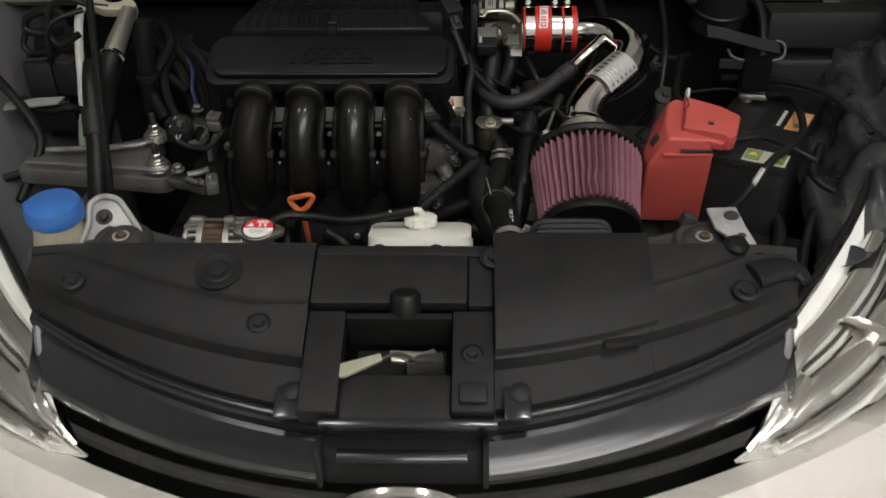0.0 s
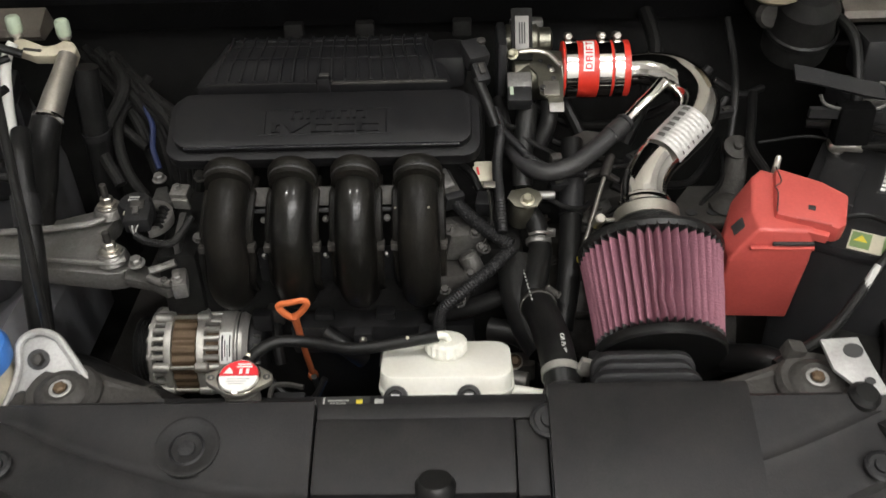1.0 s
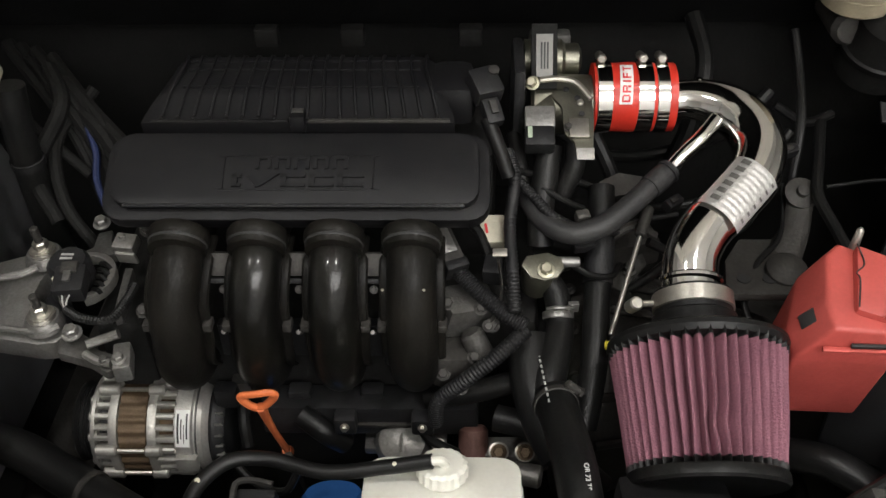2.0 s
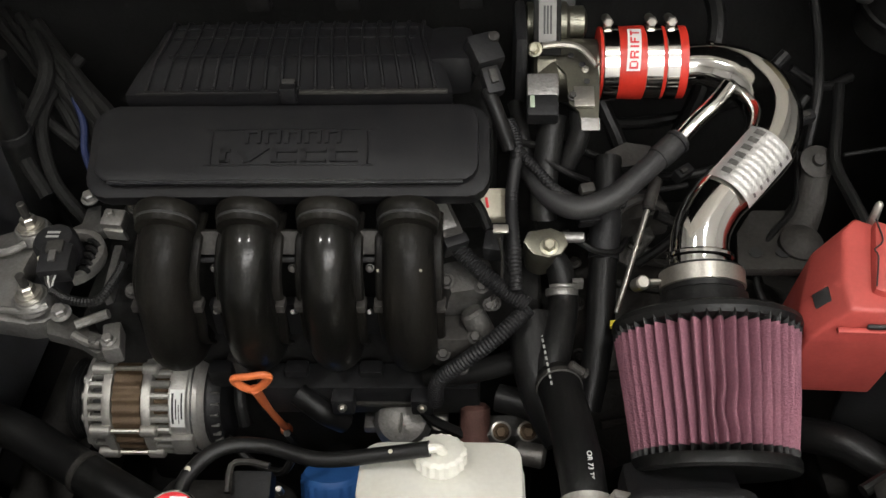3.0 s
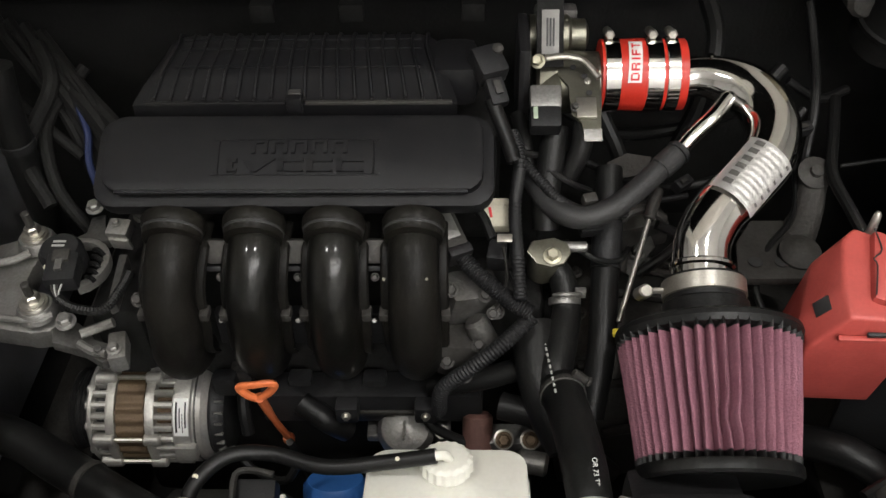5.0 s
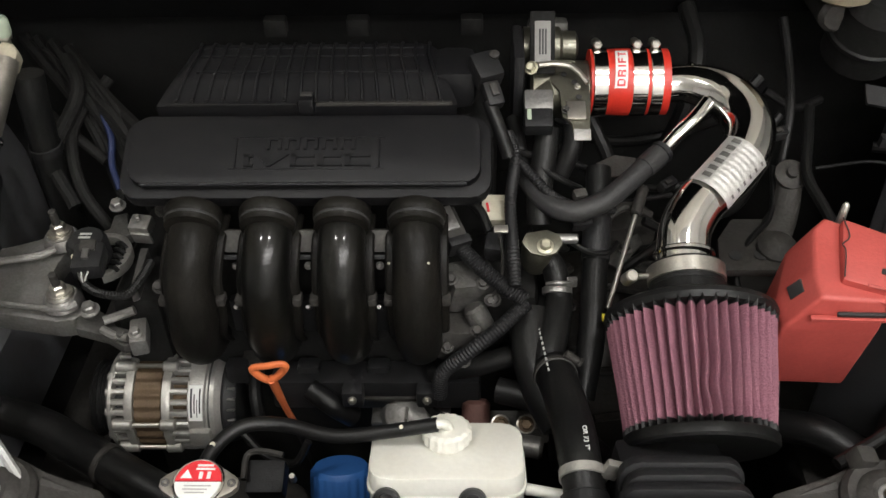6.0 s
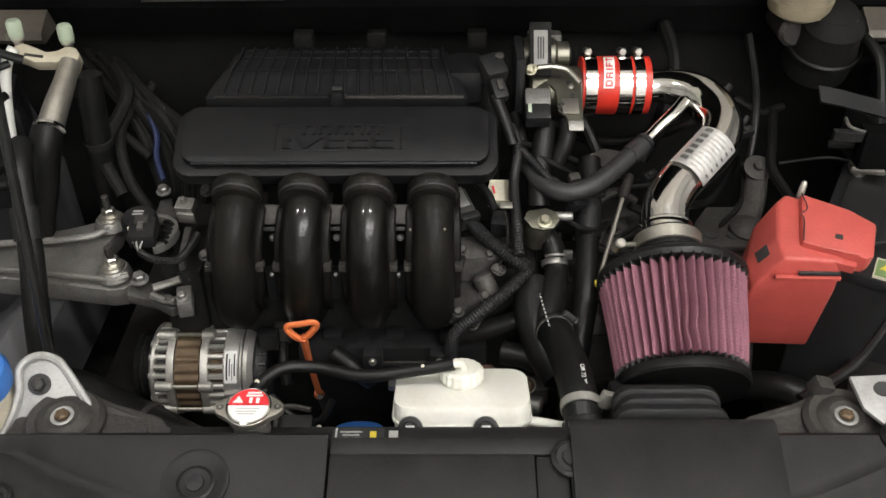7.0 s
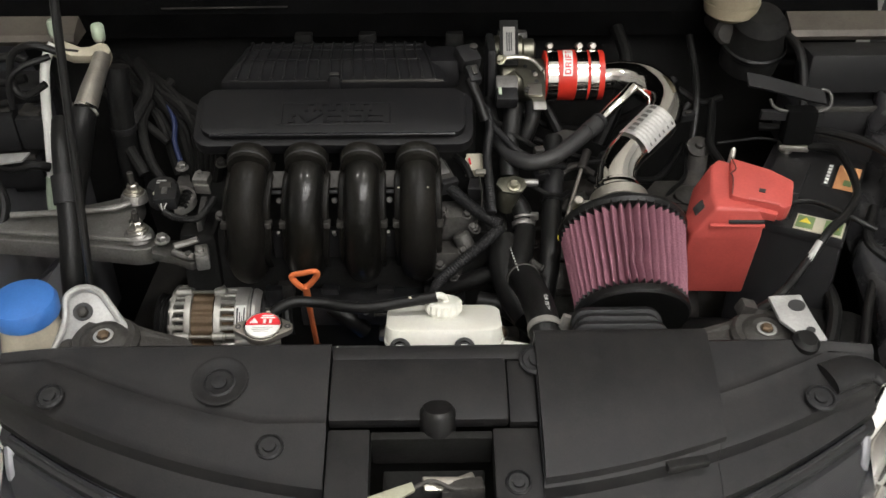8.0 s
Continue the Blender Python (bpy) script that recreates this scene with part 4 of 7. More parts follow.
# ---- alternator ----
alt = thing("alternator", (-0.43, 1.455, 0.27), "cast alloy alternator with slotted end frames", "alternator")
AC = Vector((-0.013, 1.455, 0.343))
def ax(x): return AC + Vector((x, 0, 0))
def rim_at(x, deg, r):
    """A point round the axis; deg is counted from the front, upwards."""
    return AC + Vector((x, -r * math.cos(radians(deg)), r * math.sin(radians(deg))))
part("pulley", lathe(B(), ax(-0.520), (1, 0, 0), [(0.022, 0), (0.048, 0.001), (0.050, 0.004), (0.045, 0.007), (0.048, 0.010), (0.045, 0.013), (0.048, 0.016), (0.045, 0.019), (0.050, 0.023), (0.03, 0.026)], 36), RUBBER, alt, "black grooved pulley")
part("front_frame", lathe(B(), ax(-0.500), (1, 0, 0), [(0.03, 0), (0.050, 0.003), (0.060, 0.007), (0.0635, 0.010), (0.0635, 0.014), (0.052, 0.015)], 36), ALUB, alt)
part("stator", lathe(B(), ax(-0.458), (1, 0, 0), [(0.060, 0), (0.0635, 0.001), (0.0635, 0.034), (0.060, 0.035)], 168, wave=0.0014, teeth=28), BROWN, alt, "brown laminated stator")
part("core", lathe(B(), ax(-0.492), (1, 0, 0), [(0.050, 0), (0.050, 0.130)], 28), INKSHADE, alt)
part("winding", lathe(B(), ax(-0.418), (1, 0, 0), [(0.045, 0), (0.054, 0.004), (0.055, 0.016), (0.052, 0.026), (0.045, 0.028)], 84, wave=0.0012, teeth=28), BROWN, alt, "rusty copper winding")
for x0, x1, r0, nm in ((-0.491, -0.466, 0.0565, "front_rib"), (-0.418, -0.388, 0.0600, "rear_rib")):
    for i in range(28):
        a = 360 * i / 28 + 4
        c = rim_at((x0 + x1) / 2, a, r0)
        part(nm, box(B(), c, (x1 - x0, 0.012, 0.0075), 0.002, turn(-a, 0, 0), 1), ALUB, alt)
part("front_ring", lathe(B(), ax(-0.470), (1, 0, 0), [(0.055, 0), (0.0665, 0.0015), (0.0672, 0.005), (0.0665, 0.0118), (0.06, 0.0125)], 48), ALUB, alt)
part("rear_ring", lathe(B(), ax(-0.4225), (1, 0, 0), [(0.06, 0), (0.0672, 0.001), (0.0672, 0.009), (0.0655, 0.0115), (0.06, 0.012)], 48), ALUB, alt)
part("rear_frame", lathe(B(), ax(-0.392), (1, 0, 0), [(0.054, 0), (0.0645, 0.002), (0.0645, 0.022), (0.062, 0.024), (0.062, 0.034), (0.056, 0.041), (0.03, 0.042)], 40), ALUB, alt)
part("seam_ring", lathe(B(), ax(-0.366), (1, 0, 0), [(0.0622, 0), (0.0634, 0.0006), (0.0634, 0.0018), (0.0622, 0.0024)], 40, caps=False), CASTGREY, alt)
part("rear_cover", lathe(B(), ax(-0.351), (1, 0, 0), [(0.055, 0), (0.057, 0.004), (0.055, 0.012), (0.050, 0.018), (0.015, 0.020)], 30), PLASTIC, alt, "black slotted rear cover")
for i in range(10):
    part("cover_fin", box(B(), rim_at(-0.338, -10 + 14 * i, 0.054), (0.010, 0.006, 0.003), 0.001, turn(10 - 14 * i), 1), CASTGREY, alt)
part("sticker", skin(B(), [[rim_at(x, d, 0.0649) for x in (-0.388, -0.371)] for d in span(22, 62, 9)], closed=False, caps=False), WHITE, alt, "white printed sticker", 60)
for i, (x0, x1) in enumerate(((-0.386, -0.3835), (-0.3815, -0.380), (-0.378, -0.377), (-0.375, -0.373))):
    part("sticker_bar", skin(B(), [[rim_at(x, d, 0.0652) for x in (x0, x1)] for d in span(26 + 5 * (i % 2), 58 - 6 * (i % 3), 6)], closed=False, caps=False), INKSHADE, alt, smooth=60)
part("boss_block", box(B(), rim_at(-0.376, 2, 0.066), (0.026, 0.010, 0.022), 0.002, turn(-2)), ALUB, alt)
part("boss_block", box(B(), rim_at(-0.380, -14, 0.064), (0.020, 0.012, 0.010), 0.002, turn(14)), ALUB, alt)
for a in (-20, 18, 84, 150):
    for x0, x1 in ((-0.484, -0.458), (-0.424, -0.404)):
        part("through_lug", rod(B(), rim_at(x0, a, 0.066), rim_at(x1, a, 0.066), 0.0075, 12), ALUB, alt)
    part("through_bolt", rod(B(), rim_at(-0.460, a, 0.067), rim_at(-0.42, a, 0.067), 0.003, 8), STEEL, alt)
for a in (-35, -5, 30, 55, 75):
    part("front_knob", lathe(B(), rim_at(-0.490, a, 0.056), (-1, 0, 0), [(0.007, -0.006), (0.007, 0.003), (0.0045, 0.005), (0.001, 0.0055)], 14), ALUB, alt)
part("plug", box(B(), (-0.325, 1.462, 0.405), (0.026, 0.028, 0.03), 0.006), DULL, alt, "grey connector plug")
part("plug_boot", tube(B(), [(-0.325, 1.45, 0.392), (-0.322, 1.425, 0.375), (-0.318, 1.41, 0.352)], 0.008, 10), RUBBER, alt)

# ---- engine mount ----
mount = thing("engine_mount", (-0.62, 1.52, 0.4), "cast alloy engine mount bracket with studs and nuts", "engine mount")
MT = Matrix.Translation((0, 1.5, 0.498)) @ turn(6, 0, 0).to_4x4() @ Matrix.Translation((0, -1.5, 0))
part("arm", plate(B(), [(-0.80, 1.478), (-0.70, 1.466), (-0.62, 1.455), (-0.572, 1.447), (-0.548, 1.443), (-0.528, 1.446), (-0.518, 1.456), (-0.518, 1.472), (-0.530, 1.484), (-0.545, 1.492), (-0.565, 1.505), (-0.576, 1.520), (-0.574, 1.545), (-0.566, 1.566), (-0.566, 1.582), (-0.578, 1.592), (-0.594, 1.590), (-0.64, 1.572), (-0.72, 1.548), (-0.80, 1.540)], 0.032, MT, 0.006), ALU, mount, "dull cast arm")
part("arm_ridge", tube(B(), [(-0.76, 1.520, 0.512), (-0.66, 1.528, 0.513), (-0.60, 1.538, 0.514), (-0.578, 1.550, 0.516)], 0.005, 8, 4), ALU, mount)
part("arm_rim", tube(B(), [(-0.78, 1.480, 0.507), (-0.66, 1.466, 0.5065), (-0.575, 1.453, 0.5065), (-0.54, 1.450, 0.506), (-0.524, 1.459, 0.507)], 0.0042, 8, 4), ALU, mount, "worn bright rim")
for p, st in (((-0.578, 1.574, 0.520), 0.04), ((-0.545, 1.468, 0.512), 0.036)):
    part("boss", lathe(B(), p, (0, 0, 1), [(0.024, -0.012), (0.021, -0.002), (0.019, 0.001), (0.012, 0.001)], 24), ALU, mount)
    part("washer", lathe(B(), p, (0, 0, 1), [(0.016, 0.0), (0.0165, 0.003), (0.0155, 0.005)], 24), STEEL, mount)
    bolt(mount, (p[0], p[1], p[2] + 0.005), (0, -0.04, 1), 0.0095, 0.01, STEEL, "stud_nut")
    part("stud", rod(B(), (p[0], p[1], p[2] + 0.01), (p[0], p[1] - 0.002, p[2] + st), 0.0052, 10), DULL, mount)
# timing-side ears
ears = thing("timing_cover", (-0.47, 1.5, 0.35), "cast alloy timing cover ears with bolts", "timing cover")
part("ring_ear", plate(B(), [(-0.520, 1.535)] + [(-0.492 + 0.037 * math.cos(radians(a)), 1.490 + 0.041 * math.sin(radians(a))) for a in range(100, -71, -17)] + [(-0.492 + 0.029 * math.cos(radians(a)), 1.490 + 0.033 * math.sin(radians(a))) for a in range(-70, 101, 17)] + [(-0.518, 1.526)], 0.014, Matrix.Translation((0, 0, 0.558)), 0.002), ALU, ears, "cast half ring")
part("upper_ear", plate(B(), [(-0.517, 1.530), (-0.498, 1.545), (-0.50, 1.572), (-0.484, 1.578), (-0.478, 1.556), (-0.470, 1.545), (-0.466, 1.534), (-0.484, 1.527)], 0.014, Matrix.Translation((0, 0, 0.553)), 0.003), CASTGREY, ears)
part("clip_block", box(B(), (-0.453, 1.536, 0.565), (0.026, 0.022, 0.016), 0.003, turn(15, 0, -8)), ALU, ears, "bent steel clip")
part("clip_face", box(B(), (-0.452, 1.526, 0.553), (0.024, 0.004, 0.018), 0.001, turn(15, 0, -8)), ALUB, ears)
part("side_rail", plate(B(), [(-0.454, 1.517), (-0.444, 1.517), (-0.439, 1.445), (-0.446, 1.440)], 0.02, Matrix.Translation((0, 0, 0.545)), 0.002), CASTGREY, ears)
part("lower_ear", plate(B(), [(-0.522, 1.445), (-0.517, 1.425), (-0.500, 1.420), (-0.476, 1.412), (-0.452, 1.396), (-0.444, 1.402), (-0.440, 1.420), (-0.452, 1.424), (-0.470, 1.430), (-0.482, 1.446), (-0.500, 1.458)], 0.014, Matrix.Translation((0, 0, 0.498)), 0.003), CASTGREY, ears)
part("cross_rib", tube(B(), [(-0.482, 1.428, 0.508), (-0.464, 1.438, 0.508), (-0.448, 1.442, 0.512)], 0.0055, 8), ALU, ears)
part("cross_rib", tube(B(), [(-0.480, 1.416, 0.506), (-0.462, 1.406, 0.505), (-0.446, 1.402, 0.506)], 0.005, 8), ALU, ears)
part("foot_block", box(B(), (-0.436, 1.410, 0.500), (0.02, 0.04, 0.024), 0.004, turn(0, 0, 14)), ALU, ears)
for p, r, m in (((-0.492, 1.572, 0.566), 0.0075, ALU), ((-0.503, 1.445, 0.508), 0.0085, ALU), ((-0.456, 1.537, 0.574), 0.004, ALU), ((-0.436, 1.402, 0.513), 0.006, ALU), ((-0.455, 1.405, 0.506), 0.005, CASTGREY)):
    bolt(ears, p, (0, -0.15, 1), r, material=m)
part("cover_face", box(B(), (-0.455, 1.56, 0.33), (0.06, 0.2, 0.36), 0.015), BLOCK, ears)
sens = thing("cam_sensor", (-0.49, 1.46, 0.54), "black sensor plug inside an alloy half ring", "sensor")
part("sensor_body", lathe(B(), (-0.502, 1.490, 0.552), (0, -0.1, 1), [(0.024, 0), (0.024, 0.026), (0.020, 0.032), (0.005, 0.033)], 24), PLASTIC, sens)
part("print_bar", box(B(), (-0.503, 1.494, 0.5855), (0.014, 0.003, 0.0006), 0, turn(6)), GREYLABEL, sens, smooth=0)
part("print_bar", box(B(), (-0.503, 1.488, 0.5850), (0.014, 0.003, 0.0006), 0, turn(6)), GREYLABEL, sens, smooth=0)
part("plug", box(B(), (-0.487, 1.452, 0.580), (0.034, 0.038, 0.022), 0.004, turn(8, 0, 6)), PLASTIC, sens)
part("plug_top", box(B(), (-0.489, 1.463, 0.592), (0.018, 0.016, 0.008), 0.002, turn(8, 0, 6)), DULL, sens)
part("plug_latch", box(B(), (-0.488, 1.450, 0.5925), (0.008, 0.014, 0.004), 0.001, turn(8, 0, 6)), CASTGREY, sens, "grey latch")
part("cream_seal", box(B(), (-0.503, 1.452, 0.5865), (0.006, 0.005, 0.004), 0.001), IVORY, sens)
for k in range(4):
    part("lead", tube(B(), [(-0.495 + 0.004 * k, 1.434, 0.580), (-0.490 + 0.002 * k, 1.424, 0.577), (-0.482, 1.415, 0.572)], 0.0011, 6, 3), GREYLABEL if k % 2 else DULL, sens, "thin lead")
for k in range(5):
    part("seal_fin", tube(B(), [(-0.478 + 0.001 * k, 1.512 - 0.011 * k, 0.556), (-0.470 + 0.001 * k, 1.507 - 0.011 * k, 0.560), (-0.463, 1.502 - 0.010 * k, 0.556)], 0.003, 6, 3), RUBBER, sens)
part("wire", tube(B(), [(-0.484, 1.418, 0.574), (-0.464, 1.408, 0.570), (-0.435, 1.408, 0.568), (-0.423, 1.432, 0.572), (-0.418, 1.456, 0.575)], 0.0048, 8, 18, ribs=0.14), RUBBER, sens)

# ---- dipstick ----
dip = thing("dipstick", (-0.278, 1.43, 0.2), "orange plastic engine oil dipstick handle", "dipstick")
part("handle_loop", tube(B(), [(-0.2835, 1.370, 0.470), (-0.2905, 1.3675, 0.478), (-0.2975, 1.367, 0.4885), (-0.296, 1.366, 0.4955), (-0.281, 1.364, 0.500), (-0.266, 1.364, 0.503), (-0.260, 1.365, 0.499), (-0.264, 1.367, 0.489), (-0.274, 1.369, 0.476), (-0.2835, 1.370, 0.470)], 0.0040, 10, 6, flat=1.2), ORANGE, dip)
part("stem", tube(B(), [(-0.2795, 1.369, 0.473), (-0.280, 1.40, 0.392), (-0.281, 1.438, 0.308)], [0.0058, 0.0042, 0.0045], 10), ORANGE, dip)
part("foot", lathe(B(), (-0.281, 1.440, 0.302), (0, -0.4, 1), [(0.007, -0.006), (0.008, 0), (0.006, 0.008)], 14), ORANGE, dip)
part("guide_tube", tube(B(), [(-0.278, 1.43, 0.308), (-0.276, 1.45, 0.25), (-0.27, 1.47, 0.15)], 0.005, 8), DULL, dip)

# ---- coolant reservoir ----
res = thing("coolant_reservoir", (-0.077, 1.24, 0.4), "milky white coolant reservoir with a screw cap", "reservoir")
RM = Matrix.Translation((-0.077, 1.244, 0.507)) @ turn(-14, 0, 0).to_4x4()
part("bottle", plate(B(), round_rect(0.155, 0.092, 0.022), 0.10, RM, 0.012), BOTTLE, res)
part("seam", plate(B(), round_rect(0.160, 0.097, 0.024), 0.004, RM @ Matrix.Translation((0, 0, -0.022)), 0.001), BOTTLE, res)
part("side_pipe", rod(B(), (0.0, 1.215, 0.482), (0.06, 1.205, 0.478), 0.006), BOTTLE, res)
capm = RM.to_3x3() @ Vector((0, 0, 1))
CPO = RM @ Vector((0.0, 0.012, 0.0))
part("neck", lathe(B(), CPO, capm, [(0.021, -0.004), (0.021, 0.008)], 28), BOTTLE, res)
cap = part("cap", lathe(B(), CPO, capm, [(0.0235, 0.004), (0.025, 0.006), (0.0245, 0.017), (0.021, 0.020), (0.012, 0.021), (0.001, 0.021)], 72, wave=0.0008, teeth=18), BOTTLE, res, "ribbed milky screw cap")
part("spout", tube(B(), [CPO + Vector((0.004, 0, 0.016)), CPO + Vector((0.0, -0.001, 0.028)), CPO + Vector((-0.006, -0.002, 0.031)), CPO + Vector((-0.016, -0.004, 0.030))], 0.005, 10), BOTTLE, cap)
for x in (-0.135, -0.051):
    part("grommet", lathe(B(), (x, 1.187, 0.498), (0, -0.7, 0.7), [(0.013, -0.006), (0.0145, 0.0), (0.0135, 0.006), (0.009, 0.007), (0.008, 0.002)], 20), RUBBER, res, "black rubber grommet")
    part("grommet_pin", box(B(), (x, 1.181, 0.504), (0.01, 0.004, 0.008), 0.001, turn(-45)), WHITE, res)
ofh = thing("overflow_hose", (-0.2, 1.25, 0.5), "thin black rubber overflow hose to the radiator neck", "hose")
part("hose", tube(B(), [CPO + Vector((-0.009, -0.003, 0.031)), (-0.13, 1.252, 0.526), (-0.19, 1.252, 0.517), (-0.245, 1.268, 0.515), (-0.285, 1.262, 0.520), (-0.312, 1.235, 0.515), (-0.318, 1.205, 0.508), (-0.316, 1.185, 0.510)], 0.0075, 12), RUBBER, ofh)
part("paint_mark", lathe(B(), (-0.311, 1.237, 0.5215), (-0.2, -0.5, 1), [(0.0035, 0), (0.003, 0.0012), (0.0005, 0.0016)], 12), IVORY, ofh, "dab of yellowish paint")
for mx in (-0.122, -0.104):
    part("paint_mark", lathe(B(), (mx, 1.249, 0.5355), (0, -0.4, 1), [(0.0022, 0), (0.002, 0.0008), (0.0005, 0.001)], 10), IVORY, ofh)

# ---- radiator and its cap ----
rad = thing("radiator", (CX, 1.2, 0.05), "black radiator top tank behind the cover", "radiator")
part("top_tank", box(B(), (-0.1, 1.163, 0.478), (0.62, 0.032, 0.07), 0.008), PLASTIC, rad)
part("core", box(B(), (-0.1, 1.165, 0.24), (0.60, 0.025, 0.36), 0.004), BLOCK, rad)
part("tank_rib", box(B(), (-0.1, 1.181, 0.503), (0.6, 0.005, 0.006), 0.002), DULL, rad)
part("filler_neck", lathe(B(), (-0.306, 1.172, 0.48), (0, 0, 1), [(0.02, 0), (0.02, 0.05), (0.024, 0.055)], 28), ALUB, rad)
part("warning_label", box(B(), (-0.190, 1.163, 0.5136), (0.055, 0.022, 0.0015), 0.0004), INKSHADE, rad, "small black warning label")
part("label_sign", box(B(), (-0.174, 1.163, 0.5148), (0.007, 0.009, 0.001), 0), YELLOW, rad, smooth=0)
for i in range(3):
    part("label_bar", box(B(), (-0.198, 1.158 + 0.0045 * i, 0.5148), (0.024 - 0.006 * (i % 2), 0.0014, 0.001), 0), GREYLABEL, rad, smooth=0)
part("label_border", box(B(), (-0.214, 1.163, 0.5146), (0.002, 0.018, 0.001), 0), GREYLABEL, rad, smooth=0)
part("small_sticker", box(B(), (-0.152, 1.163, 0.5142), (0.010, 0.012, 0.001), 0), GREYLABEL, rad, "small pale sticker", 0)
rcap = thing("pressure_cap", (-0.306, 1.172, 0.535), "steel radiator cap with a red and white disc", "cap")
CM = Matrix.Translation((-0.306, 1.172, 0.548)) @ turn(6, 0, 0).to_4x4()
wingpts = [(-0.037, -0.004), (-0.032, -0.009), (-0.024, -0.014)] + [(0.0258 * math.cos(radians(a)), 0.0258 * math.sin(radians(a))) for a in range(220, 325, 13)] + [(0.024, -0.014), (0.032, -0.009), (0.037, -0.004), (0.037, 0.004), (0.032, 0.009), (0.024, 0.014)] + [(0.0258 * math.cos(radians(a)), 0.0258 * math.sin(radians(a))) for a in range(40, 145, 13)] + [(-0.024, 0.014), (-0.032, 0.009), (-0.037, 0.004)]
part("cap_shell", plate(B(), wingpts, 0.008, CM, 0.003), STEEL, rcap, "bright steel eared shell")
half = lambda s: [(0.0215 * math.cos(radians(a)), 0.0215 * math.sin(radians(a)) ) for a in (range(0, 181, 12) if s > 0 else range(180, 361, 12))]
part("disc_red", plate(B(), half(1), 0.002, CM @ Matrix.Translation((0, 0.0005, 0.003)), 0), REDINK, rcap, "red half of the disc", 0)
part("disc_white", plate(B(), half(-1), 0.002, CM @ Matrix.Translation((0, -0.0005, 0.003)), 0), WHITE, rcap, "white half of the disc", 0)
part("cap_rim", tube(B(), [tuple(CM @ Vector((0.0232 * math.cos(a), 0.0232 * math.sin(a), 0.001))) for a in span(0, 2 * math.pi, 33)], 0.0016, 8, 2), CHROME, rcap, "bright rolled rim")
for x0, x1, y0, y1 in ((-0.003, 0.012, 0.0155, 0.0175), (-0.004, 0.014, 0.0118, 0.0138), (0.0, 0.0035, 0.0025, 0.0098), (0.0075, 0.011, 0.0025, 0.0098)):
    part("disc_mark", bars(B(), [(x0, x1, y0, y1)], CM @ Matrix.Translation((0, 0, 0.003)), 0.0005), WHITE, rcap, smooth=0)
for x0, x1, y in ((-0.012, 0.013, -0.0055), (-0.013, 0.010, -0.009), (-0.010, 0.008, -0.0125)):
    part("disc_line", bars(B(), [(x0, x1, y, y + 0.0012)], CM @ Matrix.Translation((0, 0, 0.003)), 0.0004), GREYLABEL, rcap, smooth=0)
for sx in (-0.031, 0.031):
    part("ear_dimple", lathe(B(), CM @ Vector((sx, 0, 0.0)), CM.to_3x3() @ Vector((0, 0, 1)), [(0.0042, -0.001), (0.0042, 0.0006), (0.003, 0.0008), (0.001, -0.0002)], 14), CASTGREY, rcap)
part("disc_sign", plate(B(), [(-0.017, 0.003), (-0.006, 0.003), (-0.0115, 0.012)], 0.001, CM @ Matrix.Translation((0, 0, 0.0038)), 0), WHITE, rcap, "white triangle sign", 0)

# ---- upper radiator hose ----
rh = thing("radiator_hose", (0.05, 1.3, 0.35), "thick black radiator hose with a steel spring clamp", "hose")
part("hose", tube(B(), [(0.058, 1.196, 0.500), (0.055, 1.225, 0.512), (0.052, 1.27, 0.510), (0.046, 1.33, 0.497), (0.038, 1.385, 0.478), (0.025, 1.43, 0.45), (0.0, 1.49, 0.42)], [0.021, 0.0215, 0.022, 0.022, 0.0225, 0.024, 0.025], 22), RUBBER, rh)
clamp_ring(rh, (0.057, 1.212, 0.508), (0, 1, 0.2), 0.0224, 0.011, ALUB)
part("clamp_ears", box(B(), (0.083, 1.208, 0.522), (0.016, 0.008, 0.022), 0.001, turn(0, 20, 0)), ALUB, rh)
part("stub", rod(B(), (0.058, 1.165, 0.49), (0.058, 1.2, 0.5), 0.024), PLASTIC, rh)
clamp_ring(rh, (0.042, 1.362, 0.487), (-0.1, 1, -0.3), 0.0232, 0.008, DULL, (0.6, -0.2, 0.8))
for k in range(9):
    part("print_dash", box(B(), (0.0255 + 0.0008 * k, 1.415 - 0.0085 * k, 0.5085 + 0.0006 * k), (0.0022, 0.005, 0.0006), 0, turn(-8, -10, 6)), GREYLABEL, rh, smooth=0)
tx = bpy.data.curves.new("hose_print", "FONT")
tx.body, tx.size, tx.extrude = "OR 73 TS", 0.0068, 0.0002
tx.materials.append(WHITE)
to = new("hose_print", tx)
to.matrix_world = Matrix.Translation((0.0575, 1.250, 0.5378)) @ turn(-4, 12, -88).to_4x4()
to.parent = rh
to.matrix_parent_inverse = Matrix.Translation(-rh.location)

# ---- battery and its red terminal cover ----
YAW = turn(0, 0, -28)
def bt(u, v, z):
    return Vector((0.28, 1.356, z - 0.035)) + YAW @ Vector((u, v + 0.04, 0))
bat = thing("battery", bt(0.115, 0.14, 0.38), "black car battery with orange and green labels", "battery")
part("case", box(B(), bt(0.118, 0.197, 0.48), (0.145, 0.275, 0.2), 0.006, YAW), PLASTIC, bat)
part("top", box(B(), bt(0.118, 0.197, 0.582), (0.150, 0.280, 0.016), 0.004, YAW), PLASTIC, bat)
part("vent_strip", box(B(), bt(0.085, 0.18, 0.5915), (0.055, 0.20, 0.006), 0.002, YAW), PLASTIC, bat)
part("vent_seam", box(B(), bt(0.085, 0.16, 0.5945), (0.056, 0.003, 0.003), 0.0005, YAW), INKSHADE, bat)
